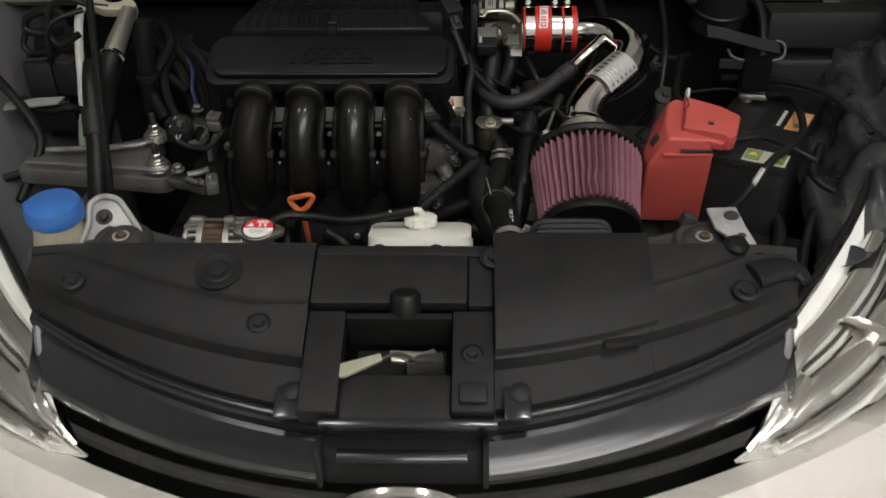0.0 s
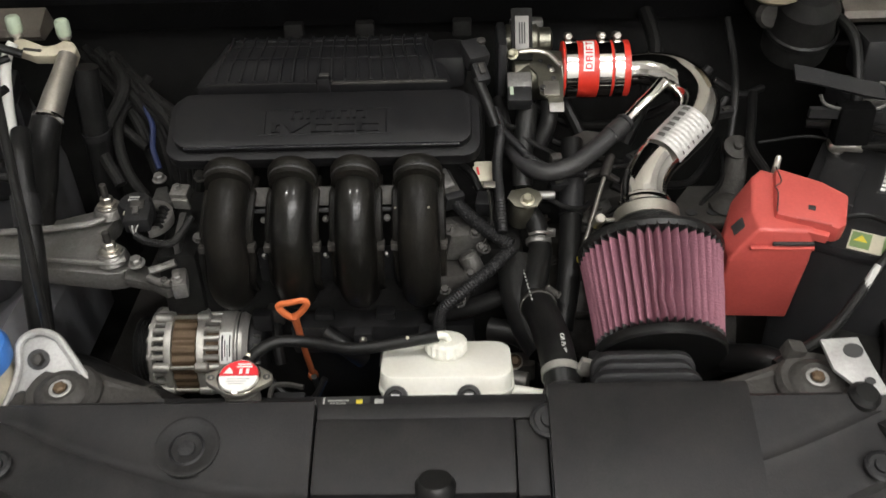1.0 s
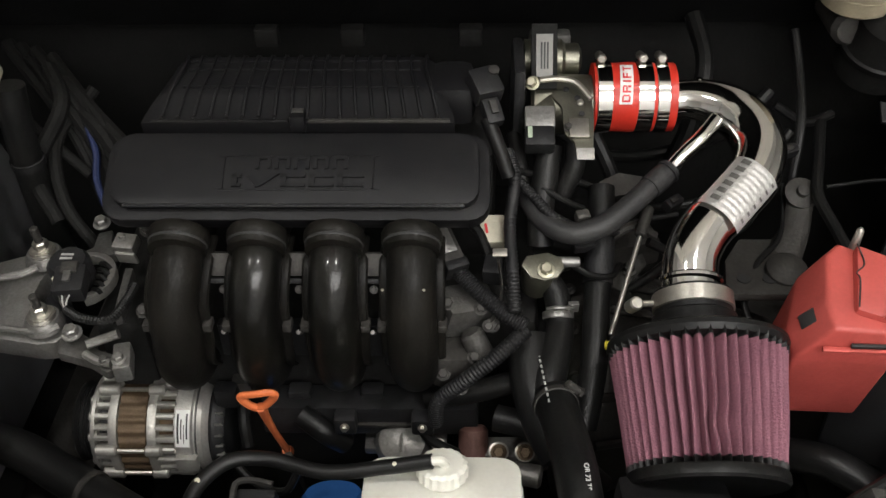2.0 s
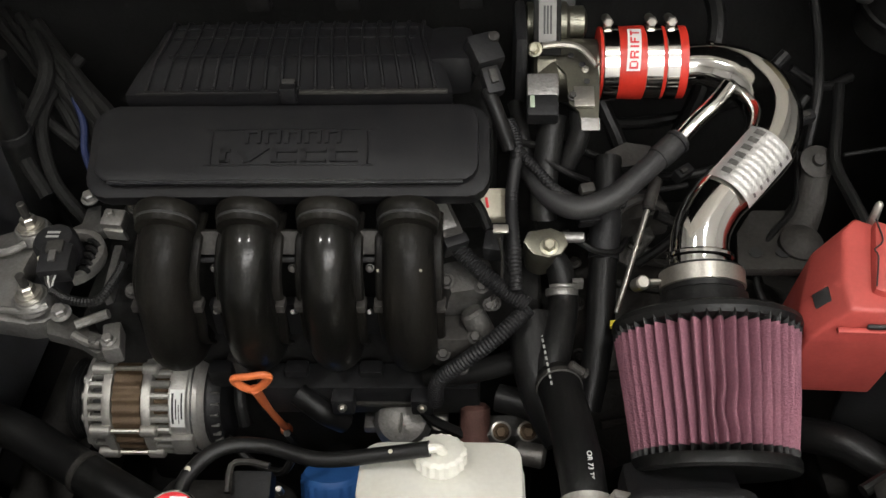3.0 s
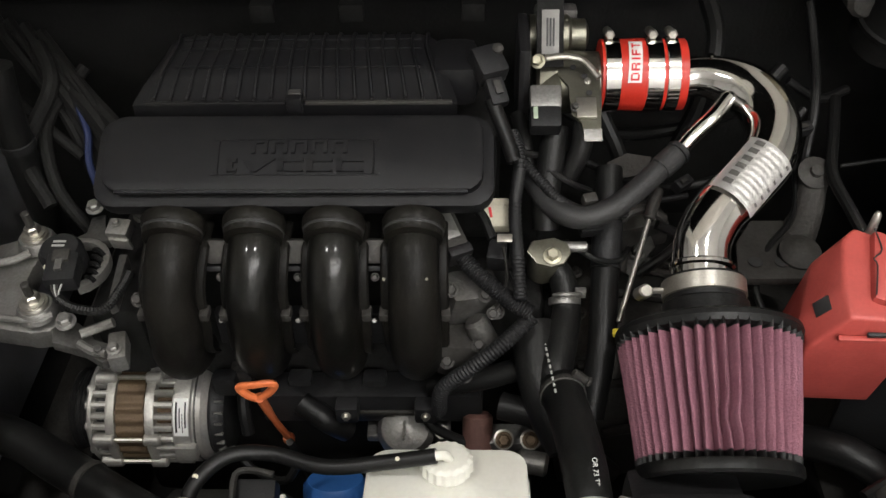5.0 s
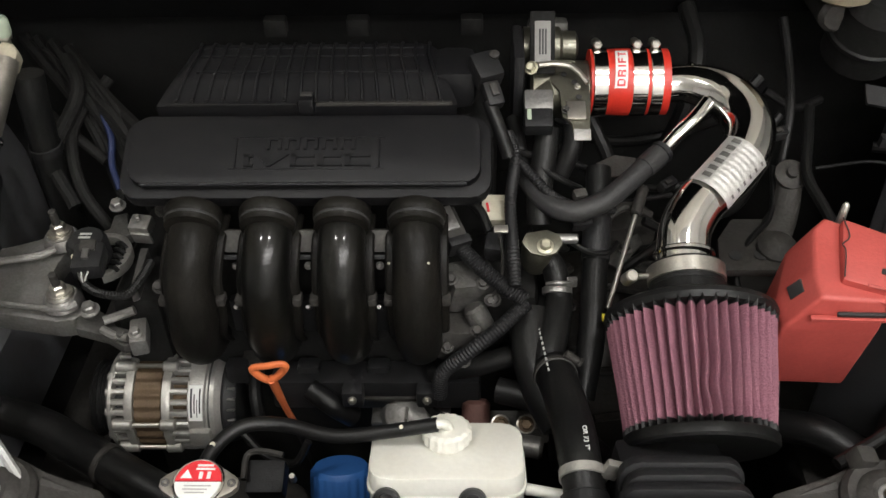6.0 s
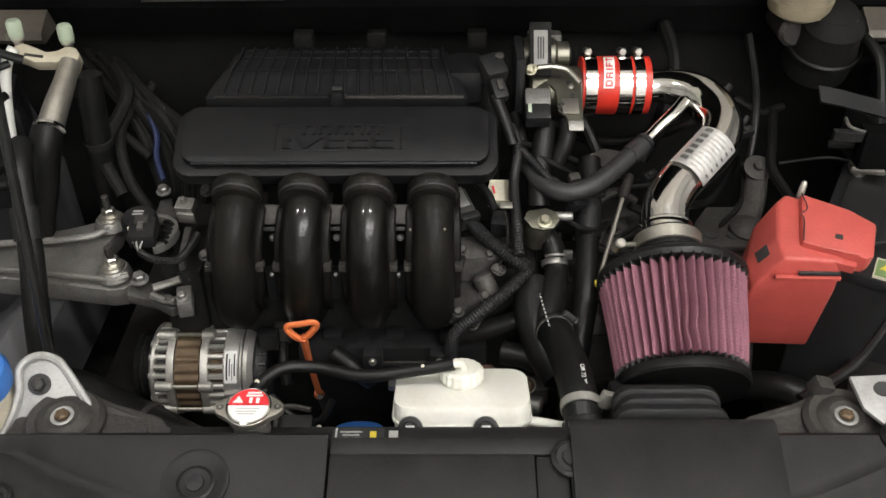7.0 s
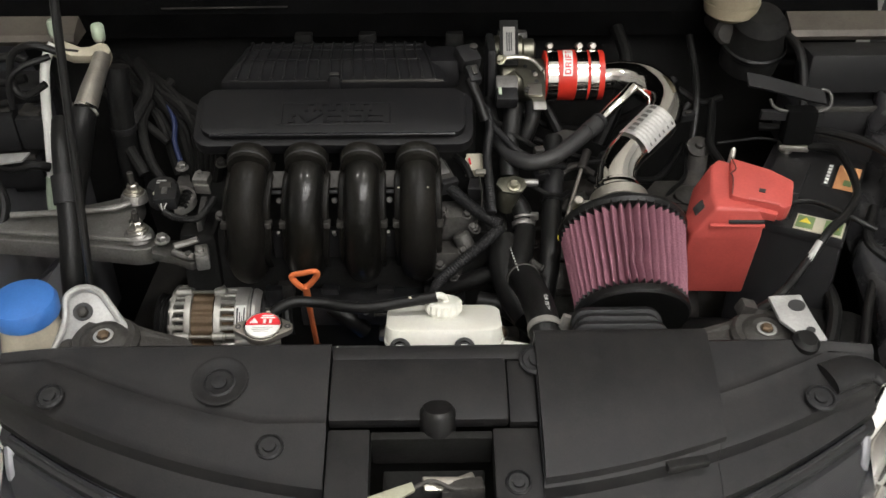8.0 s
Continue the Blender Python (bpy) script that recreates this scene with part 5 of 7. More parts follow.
part("label_strip", box(B(), bt(0.172, 0.255, 0.5908), (0.034, 0.085, 0.0012), 0, YAW), PEACH, bat, "orange printed label", 0)
part("label_strip", box(B(), bt(0.143, 0.255, 0.5912), (0.014, 0.085, 0.0012), 0, YAW), INKSHADE, bat, smooth=0)
for i in range(6):
    part("label_bar", box(B(), bt(0.143, 0.224 + i * 0.0125, 0.5922), (0.006, 0.008, 0.001), 0, YAW), WHITE, bat, smooth=0)
part("label_patch", box(B(), bt(0.174, 0.235, 0.5918), (0.012, 0.018, 0.001), 0, YAW), OLIVE, bat, smooth=0)
part("warning_label", box(B(), bt(0.155, 0.083, 0.5908), (0.068, 0.046, 0.0012), 0, YAW), IVORY, bat, "pale warning label", 0)
for u in (0.135, 0.174):
    part("label_patch", box(B(), bt(u, 0.083, 0.592), (0.024, 0.036, 0.001), 0, YAW), OLIVE, bat, smooth=0)
    part("label_sign", plate(B(), [(-0.008, -0.007), (0.008, -0.007), (0, 0.008)], 0.001, Matrix.Translation(bt(u, 0.086, 0.5934)) @ YAW.to_4x4(), 0), YELLOW, bat, smooth=0)
part("terminal", lathe(B(), bt(0.066, 0.312, 0.590), (0, 0, 1), [(0.010, 0), (0.009, 0.016), (0.004, 0.017)], 20), STEEL, bat, "lead terminal post")
part("terminal_clamp", box(B(), bt(0.076, 0.312, 0.602), (0.05, 0.022, 0.012), 0.004, turn(0, 0, -10)), STEEL, bat, "bright terminal clamp")
bolt(bat, bt(0.094, 0.313, 0.607), (0, 0, 1), 0.005)
part("hold_down", box(B(), bt(0.155, 0.345, 0.60), (0.09, 0.014, 0.03), 0.003, YAW), PLASTIC, bat)
part("hold_down_lip", box(B(), bt(0.155, 0.340, 0.617), (0.09, 0.004, 0.004), 0.001, YAW), DULL, bat)
rc = thing("terminal_cover", (0.33, 1.40, 0.45), "bright red plastic battery terminal cover", "terminal cover")
def red_m(z, tilt):
    return Matrix.Translation((0.33, 1.40, z)) @ turn(tilt, 0, 0).to_4x4()
col = [(-0.050, -0.046), (0.052, -0.050), (0.056, -0.01), (0.022, 0.058), (0.002, 0.068), (-0.026, 0.055), (-0.05, -0.01)]
cut = [(-0.020, -0.038), (0.050, -0.044), (0.052, -0.01), (0.022, 0.058), (0.004, 0.066), (-0.010, 0.052), (-0.021, -0.006)]
cm = skin(B(), [[red_m(0.618, 15) @ Vector((x, y, z)) for x, y in pts] for z, pts in ((-0.178, col), (-0.056, col), (-0.006, cut))])
bmesh.ops.bevel(cm, geom=cm.edges[:], offset=0.005, segments=3, affect="EDGES", profile=0.6, clamp_overlap=True)
part("column", cm, RED, rc)
# shade in the square hole is a black block
part("side_hole", box(B(), red_m(0.618, 15) @ Vector((-0.0345, -0.012, -0.031)), (0.004, 0.016, 0.020), 0.001, turn(15) @ turn(0, 31, 4)), INKSHADE, rc, "square hole, its shade a black patch")
part("side_hole_rim", box(B(), red_m(0.618, 15) @ Vector((-0.0355, -0.003, -0.034)), (0.004, 0.004, 0.020), 0.001, turn(15) @ turn(0, 31, 4)), RED, rc)
part("panel_line", tube(B(), [red_m(0.6235, 17) @ Vector(p) for p in ((0.004, -0.020, 0), (0.012, 0.012, 0), (0.010, 0.020, 0), (0.020, 0.030, 0), (0.018, 0.054, 0))], 0.0008, 6, 3), INKSHADE, rc, "dark hinge gap")
part("flap_ridge", tube(B(), [red_m(0.6225, 17) @ Vector(p) for p in ((0.026, -0.030, 0), (0.048, -0.036, 0), (0.066, -0.042, 0))], 0.002, 6, 3), RED, rc)
part("flap", plate(B(), [(0.002, -0.022), (0.074, -0.048), (0.084, -0.042), (0.100, 0.006), (0.072, 0.030), (0.018, 0.056)], 0.030, red_m(0.622, 17), 0.006), RED, rc)
part("flap_lip", plate(B(), [(0.018, -0.034), (0.062, -0.050), (0.066, -0.042), (0.02, -0.024)], 0.014, red_m(0.612, 17), 0.002), RED, rc)
# black blocks paint the shade in the catch hole and the slot
part("catch_hole", box(B(), red_m(0.622, 17) @ Vector((0.048, -0.014, 0.0)), (0.009, 0.007, 0.003), 0.001, turn(17, 0, -20)), INKSHADE, rc)
part("slot", box(B(), red_m(0.618, 15) @ Vector((0.024, -0.0478, -0.024)), (0.050, 0.004, 0.005), 0.001, turn(15, 0, -2)), INKSHADE, rc, "slot under the flap, its shade a black strip")
part("ledge", box(B(), red_m(0.618, 15) @ Vector((0.012, -0.0485, -0.031)), (0.078, 0.006, 0.005), 0.0015, turn(15, 0, -2)), RED, rc)
part("pin", lathe(B(), (0.354, 1.468, 0.618), (0.1, 0.1, 1), [(0.005, 0), (0.004, 0.024), (0.002, 0.027)], 12), STEEL, rc)
for nm, pts, r in (("earth_cable", [bt(0.096, 0.315, 0.605), bt(0.145, 0.300, 0.615), bt(0.190, 0.175, 0.617), bt(0.188, 0.11, 0.61), bt(0.170, 0.05, 0.602), bt(0.155, 0.01, 0.575), bt(0.13, -0.06, 0.545), bt(0.085, -0.13, 0.53)], 0.0065),
                   ("battery_cable", [bt(0.09, 0.10, 0.60), bt(0.13, 0.125, 0.605), bt(0.165, 0.115, 0.607), bt(0.20, 0.10, 0.605), bt(0.23, 0.10, 0.595)], 0.0045),
                   ("battery_wire", [bt(-0.04, 0.27, 0.60), bt(0.02, 0.31, 0.605), bt(0.066, 0.312, 0.606)], 0.0025)):
    solid(nm, tube(B(), pts, r, 10), RUBBER, "black insulated cable over the battery", "cable", "battery cables")
solid("cable_sleeve", tube(B(), [bt(0.163, 0.032, 0.594), bt(0.154, 0.006, 0.573), bt(0.142, -0.028, 0.556)], [0.005, 0.006, 0.005], 12), GREYLABEL, "pale woven cable sleeve", "cable")

# ---- radiator support and the latch brackets at both ends ----
support = thing("radiator_support", (CX, 1.16, 0.4), "dark painted steel radiator support", "radiator support")
part("beam", box(B(), (CX, 1.150, 0.478), (1.04, 0.05, 0.05), 0.008), DULL, support)
for sgn, xb in ((-1, -0.506), (1, 0.331)):
    part("end_plate", plate(B(), [(sgn * -0.135, -0.03), (sgn * -0.10, 0.012), (sgn * -0.045, 0.030), (sgn * 0.0, 0.052), (sgn * 0.05, 0.03), (sgn * 0.07, -0.03), (sgn * 0.0, -0.05)][::(1 if sgn < 0 else -1)], 0.02, Matrix.Translation((xb, 1.167, 0.525)) @ turn(8, 0, 0).to_4x4(), 0.004), DULL, support, "dirty folded steel end")
    part("stay", tube(B(), [(xb - sgn * 0.04, 1.19, 0.522), (xb - sgn * 0.09, 1.172, 0.517), (xb - sgn * 0.13, 1.15, 0.508)], 0.008, 8), DULL, support)
    # hole shade laid on the stay as black discs
    for k in (0.085, 0.11):
        part("stay_hole", lathe(B(), (xb - sgn * k, 1.158, 0.5235), (0, -0.15, 1), [(0.006, 0), (0.006, 0.002), (0.001, 0.0021)], 12), INKSHADE, support)
    mt = thing("radiator_mount", (xb, 1.168, 0.52), "round black rubber radiator mount with a rusty centre bolt", "rubber mount", "radiator mounts")
    part("rubber", lathe(B(), (xb, 1.168, 0.526), (0, -0.14, 1), [(0.043, 0), (0.043, 0.006), (0.038, 0.012), (0.030, 0.0105), (0.027, 0.014), (0.018, 0.017), (0.012, 0.015)], 36), DULL, mt)
    part("washer", lathe(B(), (xb, 1.1665, 0.5375), (0, -0.14, 1), [(0.013, 0), (0.0135, 0.003), (0.011, 0.0045), (0.0075, 0.003)], 24), BRACKET, mt)
    part("bolt", lathe(B(), (xb, 1.1665, 0.5385), (0, -0.14, 1), [(0.0075, 0), (0.0075, 0.006), (0.005, 0.008), (0.001, 0.0082)], 6), BROWN, mt, "rusty bolt head")

lbr = thing("lamp_bracket", (-0.55, 1.2, 0.48), "pale stamped steel bracket with holes", "bracket")
LB = Matrix.Translation((-0.535, 1.186, 0.534)) @ turn(44, 0, 0).to_4x4() @ Matrix.Diagonal((0.92, 0.86, 1, 1))
outl = [(-0.040, -0.095), (0.02, -0.06), (0.072, -0.035), (0.066, -0.012), (0.026, 0.048), (0.012, 0.062), (-0.006, 0.067), (-0.022, 0.062), (-0.032, 0.048), (-0.030, 0.02), (-0.036, -0.01), (-0.052, -0.05)]
part("plate", plate(B(), outl, 0.006, LB, 0.002), BRACKET, lbr)
rim = [tuple(LB @ Vector((x * 0.96, y * 0.96, 0.002))) for x, y in outl[2:] ]
part("rolled_rim", tube(B(), rim, 0.0048, 8, 3), BRACKET, lbr)
# black patches on the plate paint the shade in its holes
for x, y, rx, ry in ((-0.006, 0.028, 0.014, 0.014), (-0.022, -0.022, 0.012, 0.009), (-0.03, -0.07, 0.014, 0.014)):
    part("hole", plate(B(), [(x + rx * math.cos(a), y + ry * math.sin(a)) for a in span(0, 2 * math.pi, 17)[:-1]], 0.0015, LB @ Matrix.Translation((0, 0, 0.0016)), 0), INKSHADE, lbr, "punched hole, its shade a black patch", 0)
part("nut", lathe(B(), LB @ Vector((-0.006, 0.028, 0.002)), LB.to_3x3() @ Vector((0, 0, 1)), [(0.008, 0), (0.007, 0.006), (0.003, 0.008)], 6), DULL, lbr)
rbr = thing("lamp_bracket", (0.375, 1.16, 0.5), "pale stamped steel bracket with a punched hole", "bracket")
RB = Matrix.Translation((0.368, 1.158, 0.560)) @ turn(18, 0, 0).to_4x4()
part("plate", plate(B(), [(-0.032, 0.038), (0.010, 0.040), (0.018, 0.0), (0.026, -0.030), (0.010, -0.036), (-0.008, -0.02), (-0.026, 0.0)], 0.006, RB, 0.002), BRACKET, rbr)
# shade in these holes is also a black patch each
for x, y, r in ((0.000, 0.022, 0.011), (0.008, -0.016, 0.006)):
    part("hole", plate(B(), [(x + r * math.cos(a), y + r * 0.8 * math.sin(a)) for a in span(0, 2 * math.pi, 17)[:-1]], 0.0015, RB @ Matrix.Translation((0, 0, 0.0016)), 0), INKSHADE, rbr, "punched hole, its shade a black patch", 0)
stop = thing("rubber_stop", (0.364, 1.128, 0.53), "dark rubber hood bump stop", "bump stop")
part("stop", lathe(B(), (0.364, 1.130, 0.535), (0.1, -0.25, 1), [(0.014, -0.02), (0.016, 0.0), (0.017, 0.018), (0.012, 0.024), (0.002, 0.025)], 22), RUBBER, stop)
small = thing("cable_clip", (0.31, 1.2, 0.5), "small grimy cable clip by the bracket", "clip")
part("clip_body", box(B(), (0.315, 1.205, 0.545), (0.022, 0.018, 0.02), 0.004, turn(10, 20, 10)), DULL, small)

# ---- hood prop ----
prop = thing("hood_prop", (-0.535, 1.233, 0.55), "slim black steel rod propping the raised hood", "hood prop")
part("rod", tube(B(), [(-0.537, 1.232, 0.555), (-0.521, 1.239, 0.75), (-0.500, 1.247, 1.0), (-0.452, 1.266, 1.56)], 0.0052, 10), RUBBER, prop)

# ---- washer filler ----
wf = thing("washer_filler", (-0.61, 1.19, 0.3), "washer filler neck with a bright blue cap", "filler")
part("neck", lathe(B(), (-0.606, 1.200, 0.37), (0, -0.06, 1), [(0.05, 0), (0.046, 0.12), (0.036, 0.17), (0.034, 0.195)], 28), BEIGE, wf, "dirty pale plastic neck")
part("cap", lathe(B(), (-0.606, 1.190, 0.563), (0.02, -0.12, 1), [(0.037, -0.008), (0.041, -0.004), (0.042, 0.012), (0.038, 0.020), (0.02, 0.025), (0.001, 0.026)], 36), BLUE, wf, "bright blue cap")
part("cap_tab", box(B(), (-0.650, 1.206, 0.570), (0.016, 0.02, 0.006), 0.002), BLUE, wf)

# ---- air-conditioning lines ----
ac = thing("air_conditioning_line", (-0.65, 1.62, 0.5), "alloy air-conditioning pipes with green capped service ports", "pipe")
JM = Matrix.Translation((-0.650, 1.664, 0.732)) @ turn(28, 6, -4).to_4x4()
part("joint_block", plate(B(), [(-0.048, -0.006), (-0.044, 0.014), (-0.030, 0.015), (0.0, 0.006), (0.014, 0.010), (0.024, 0.020), (0.038, 0.019), (0.047, 0.008), (0.048, -0.014), (0.038, -0.016), (0.028, -0.004), (0.018, -0.010), (-0.010, -0.014), (-0.030, -0.008)], 0.020, JM, 0.004), BEIGE, ac, "cream-coloured alloy joint")
part("joint_slot", box(B(), JM @ Vector((-0.014, -0.004, 0.0005)), (0.026, 0.004, 0.002), 0.0005, JM.to_3x3()), DULL, ac)
for x, y, z in ((-0.625, 1.690, 0.725), (-0.690, 1.682, 0.735)):
    p = part("port", lathe(B(), (x, y, z), (0, 0.02, 1), [(0.006, -0.02), (0.006, 0.010), (0.009, 0.012), (0.009, 0.016)], 16), STEEL, ac)
    part("port_cap", lathe(B(), (x, y, z + 0.016), (0, 0.02, 1), [(0.0095, 0), (0.0105, 0.003), (0.0105, 0.020), (0.008, 0.024), (0.002, 0.026)], 18), GREENISH, p, "pale green cap")
part("ferrule", tube(B(), [(-0.615, 1.660, 0.722), (-0.618, 1.630, 0.705), (-0.622, 1.600, 0.688), (-0.626, 1.568, 0.668)], [0.014, 0.015, 0.017, 0.018], 18), STEEL, ac, "bright crimped ferrule")
part("ferrule_ring", lathe(B(), (-0.6255, 1.572, 0.671), (-0.05, -0.85, -0.5), [(0.018, 0), (0.0215, 0.002), (0.0215, 0.006), (0.018, 0.008)], 28), CHROME, ac)
# the lamp's reflection along this alloy pipe is painted white
part("bright_pipe", tube(B(), [(-0.690, 1.664, 0.742), (-0.7, 1.655, 0.726), (-0.708, 1.650, 0.70), (-0.7155, 1.644, 0.65), (-0.72, 1.637, 0.60), (-0.724, 1.63, 0.555), (-0.728, 1.625, 0.52)], 0.0078, 14), REFLECTWHITE, ac, "polished alloy pipe, its reflection put into the white")
part("pipe_tail", tube(B(), [(-0.728, 1.625, 0.525), (-0.732, 1.618, 0.49), (-0.735, 1.61, 0.44)], 0.009, 12), GREENISH, ac, "pale green sleeve")
ach = thing("air_conditioning_hose", (-0.6, 1.55, 0.36), "thick black rubber air-conditioning hose", "hose")
part("hose", tube(B(), [(-0.595, 1.66, 0.705), (-0.598, 1.655, 0.66), (-0.602, 1.655, 0.60), (-0.606, 1.66, 0.53), (-0.61, 1.67, 0.45), (-0.61, 1.69, 0.36)], 0.019, 20), RUBBER, ach)
part("band", lathe(B(), (-0.602, 1.655, 0.605), (0, 0.05, -1), [(0.0195, 0), (0.0212, 0.001), (0.0212, 0.011), (0.0195, 0.012)], 26, caps=False), PLASTIC, ach)
dh = thing("suction_hose", (-0.632, 1.56, 0.4), "thick black rubber suction hose under a crimped ferrule", "hose")
part("hose", tube(B(), [(-0.6265, 1.574, 0.674), (-0.638, 1.56, 0.639), (-0.655, 1.556, 0.578), (-0.678, 1.56, 0.508), (-0.682, 1.575, 0.438)], [0.020, 0.0225, 0.0225, 0.022, 0.021], 22), RUBBER, dh)
ch = thing("clamped_hose", (-0.625, 1.43, 0.4), "black rubber hose with a joint sleeve", "hose")
part("hose", tube(B(), [(-0.655, 1.54, 0.665), (-0.645, 1.50, 0.645), (-0.638, 1.465, 0.604), (-0.630, 1.43, 0.555), (-0.628, 1.395, 0.49), (-0.628, 1.37, 0.42)], [0.013, 0.0145, 0.015, 0.016, 0.017, 0.017], 18), RUBBER, ch)
part("sleeve", tube(B(), [(-0.639, 1.468, 0.609), (-0.633, 1.443, 0.575)], 0.0185, 20), PLASTIC, ch)

# ---- left wing: relay box and wiring ----
rel = thing("relay_box", (-0.78, 1.64, 0.45), "black plastic relay box on the inner wing", "relay box")
part("body", box(B(), (-0.775, 1.71, 0.555), (0.10, 0.075, 0.17), 0.012, turn(0, 0, 12)), PLASTIC, rel)
part("lid", box(B(), (-0.772, 1.705, 0.652), (0.09, 0.07, 0.03), 0.01, turn(8, 4, 12)), PLASTIC, rel)
part("latch_tab", box(B(), (-0.735, 1.662, 0.625), (0.02, 0.008, 0.03), 0.002), PLASTIC, rel)
for pts, r in (([(-0.67, 1.64, 0.735), (-0.71, 1.63, 0.752), (-0.745, 1.63, 0.735), (-0.752, 1.625, 0.69), (-0.735, 1.62, 0.672), (-0.70, 1.625, 0.69)], 0.006),
               ([(-0.69, 1.64, 0.73), (-0.73, 1.62, 0.72), (-0.75, 1.61, 0.70), (-0.755, 1.61, 0.655)], 0.005),
               ([(-0.86, 1.60, 0.62), (-0.80, 1.56, 0.57), (-0.775, 1.54, 0.52), (-0.79, 1.50, 0.47), (-0.80, 1.46, 0.44)], 0.009),
               ([(-0.86, 1.47, 0.47), (-0.78, 1.50, 0.48), (-0.72, 1.52, 0.47), (-0.68, 1.53, 0.44)], 0.008)):
    solid("wire_loom", tube(B(), pts, r, 10), RUBBER, "black taped wiring loom", "wiring", "wing looms")
for at_, size, rot in (((-0.80, 1.66, 0.60), (0.05, 0.05, 0.07), 8), ((-0.745, 1.655, 0.60), (0.045, 0.045, 0.06), -6), ((-0.795, 1.655, 0.525), (0.10, 0.05, 0.05), 4)):
    rl = thing("relay", at_, "small black relay on the inner wing", "relay", "wing relays")
    part("case", box(B(), at_, size, 0.006, turn(6, 0, rot)), PLASTIC, rl)
    part("lid_step", box(B(), (at_[0], at_[1], at_[2] + size[2] / 2 + 0.003), (size[0] * 0.8, size[1] * 0.7, 0.008), 0.003, turn(6, 0, rot)), DULL, rl)
for pts, r in (([(-0.735, 1.66, 0.715), (-0.765, 1.66, 0.722), (-0.80, 1.655, 0.712), (-0.806, 1.65, 0.690), (-0.775, 1.648, 0.684), (-0.74, 1.65, 0.690)], 0.0075),
               ([(-0.806, 1.65, 0.69), (-0.815, 1.645, 0.665), (-0.80, 1.64, 0.650), (-0.76, 1.64, 0.655)], 0.006), ([(-0.83, 1.62, 0.57), (-0.78, 1.60, 0.555), (-0.74, 1.60, 0.56), (-0.72, 1.61, 0.55)], 0.008)):
    solid("wire_loom", tube(B(), pts, r, 10), RUBBER, "black taped wiring loop", "wiring", "wing looms")
solid("silver_strap", plate(B(), [(-0.055, -0.012), (0.045, -0.016), (0.055, 0.004), (0.0, 0.012), (-0.055, 0.010)], 0.004, Matrix.Translation((-0.80, 1.60, 0.572)) @ turn(12, -6, 6).to_4x4(), 0.001), BRACKET, "pale steel strap on the inner wing", "strap")
bm = skin(B(), [[(-0.86 + w, y, z) for w, z in ((0, 0.32), (0.10, 0.37), (0.17, 0.44), (0.2, 0.40), (0.1, 0.3))] for y in (1.28, 1.4, 1.55)])
solid("wing_liner", bm, PAINT, "dusty dark wheel arch top", "liner")
rail = thing("front_hose", (-0.57, 1.4, 0.25), "black hose low beside the pulley", "hose")
part("hose", tube(B(), [(-0.72, 1.43, 0.36), (-0.61, 1.41, 0.345), (-0.54, 1.375, 0.34), (-0.47, 1.335, 0.34), (-0.40, 1.30, 0.33)], 0.024, 16), RUBBER, rail)
part("clamp", lathe(B(), (-0.50, 1.352, 0.34), (0.7, -0.4, 0), [(0.0245, 0), (0.0262, 0.001), (0.0262, 0.008), (0.0245, 0.009)], 28, caps=False), DULL, rail)
solid("wing_stay", tube(B(), [(-0.68, 1.43, 0.40), (-0.63, 1.36, 0.40), (-0.60, 1.32, 0.37), (-0.585, 1.30, 0.28)], 0.009, 10), DULL, "grey painted stay behind the bracket", "stay")

# dark cable bundle at the back of the bay, falling towards the engine
for i in range(10):
    o = 0.016 * i
    w = 0.012 * math.sin(i * 2.3)
    solid("rear_cable", tube(B(), [(-0.70 + o * 0.6, 1.88 - 0.4 * o, 0.64 + w), (-0.655 + o * 0.8, 1.82 - 0.6 * o, 0.64 - w), (-0.60 + o, 1.76 - 0.9 * o, 0.62 + 0.5 * w), (-0.555 + o * 0.8, 1.71 - 0.6 * o, 0.585 - w), (-0.53 + o * 0.5, 1.68 - 0.3 * o, 0.50)], 0.005 + 0.004 * (i % 3 == 0), 8), BLOCK, "slim cable in the bundle behind the engine", "cable", "rear cables")

for pts, r in (([(-0.60, 1.78, 0.66), (-0.57, 1.72, 0.64), (-0.60, 1.66, 0.58), (-0.57, 1.62, 0.53)], 0.010), ([(-0.54, 1.76, 0.64), (-0.58, 1.70, 0.60), (-0.56, 1.63, 0.555), (-0.52, 1.60, 0.50)], 0.008), ([(-0.66, 1.76, 0.62), (-0.60, 1.71, 0.60), (-0.54, 1.68, 0.56)], 0.007)):
    solid("rear_hose", tube(B(), pts, r, 10), BLOCK, "dusty black hose crossing the rear cables", "hose", "rear hoses")
solid("blue_wire", tube(B(), [(-0.535, 1.70, 0.62), (-0.522, 1.675, 0.60), (-0.520, 1.65, 0.575), (-0.510, 1.63, 0.55)], 0.0045, 8), NAVY, "short dark blue wire sleeve behind the engine", "wire")

# ---- looms, plugs and hoses between the manifold and the filter ----
coil = thing("coil_plug", (-0.03, 1.58, 0.69), "black coil connector plug with a metal clip", "connector")
part("plug_body", box(B(), (-0.035, 1.604, 0.736), (0.032, 0.036, 0.026), 0.005, turn(25, 0, 25)), PLASTIC, coil)
part("plug_nose", box(B(), (-0.027, 1.578, 0.718), (0.02, 0.03, 0.018), 0.004, turn(35, 0, 20)), PLASTIC, coil)
part("clip", box(B(), (-0.025, 1.574, 0.7285), (0.008, 0.015, 0.003), 0.001, turn(35, 0, 20)), DULL, coil)
part("screw", lathe(B(), (-0.025, 1.611, 0.750), (0, -0.4, 1), [(0.006, 0), (0.006, 0.004), (0.002, 0.005)], 12), DULL, coil)
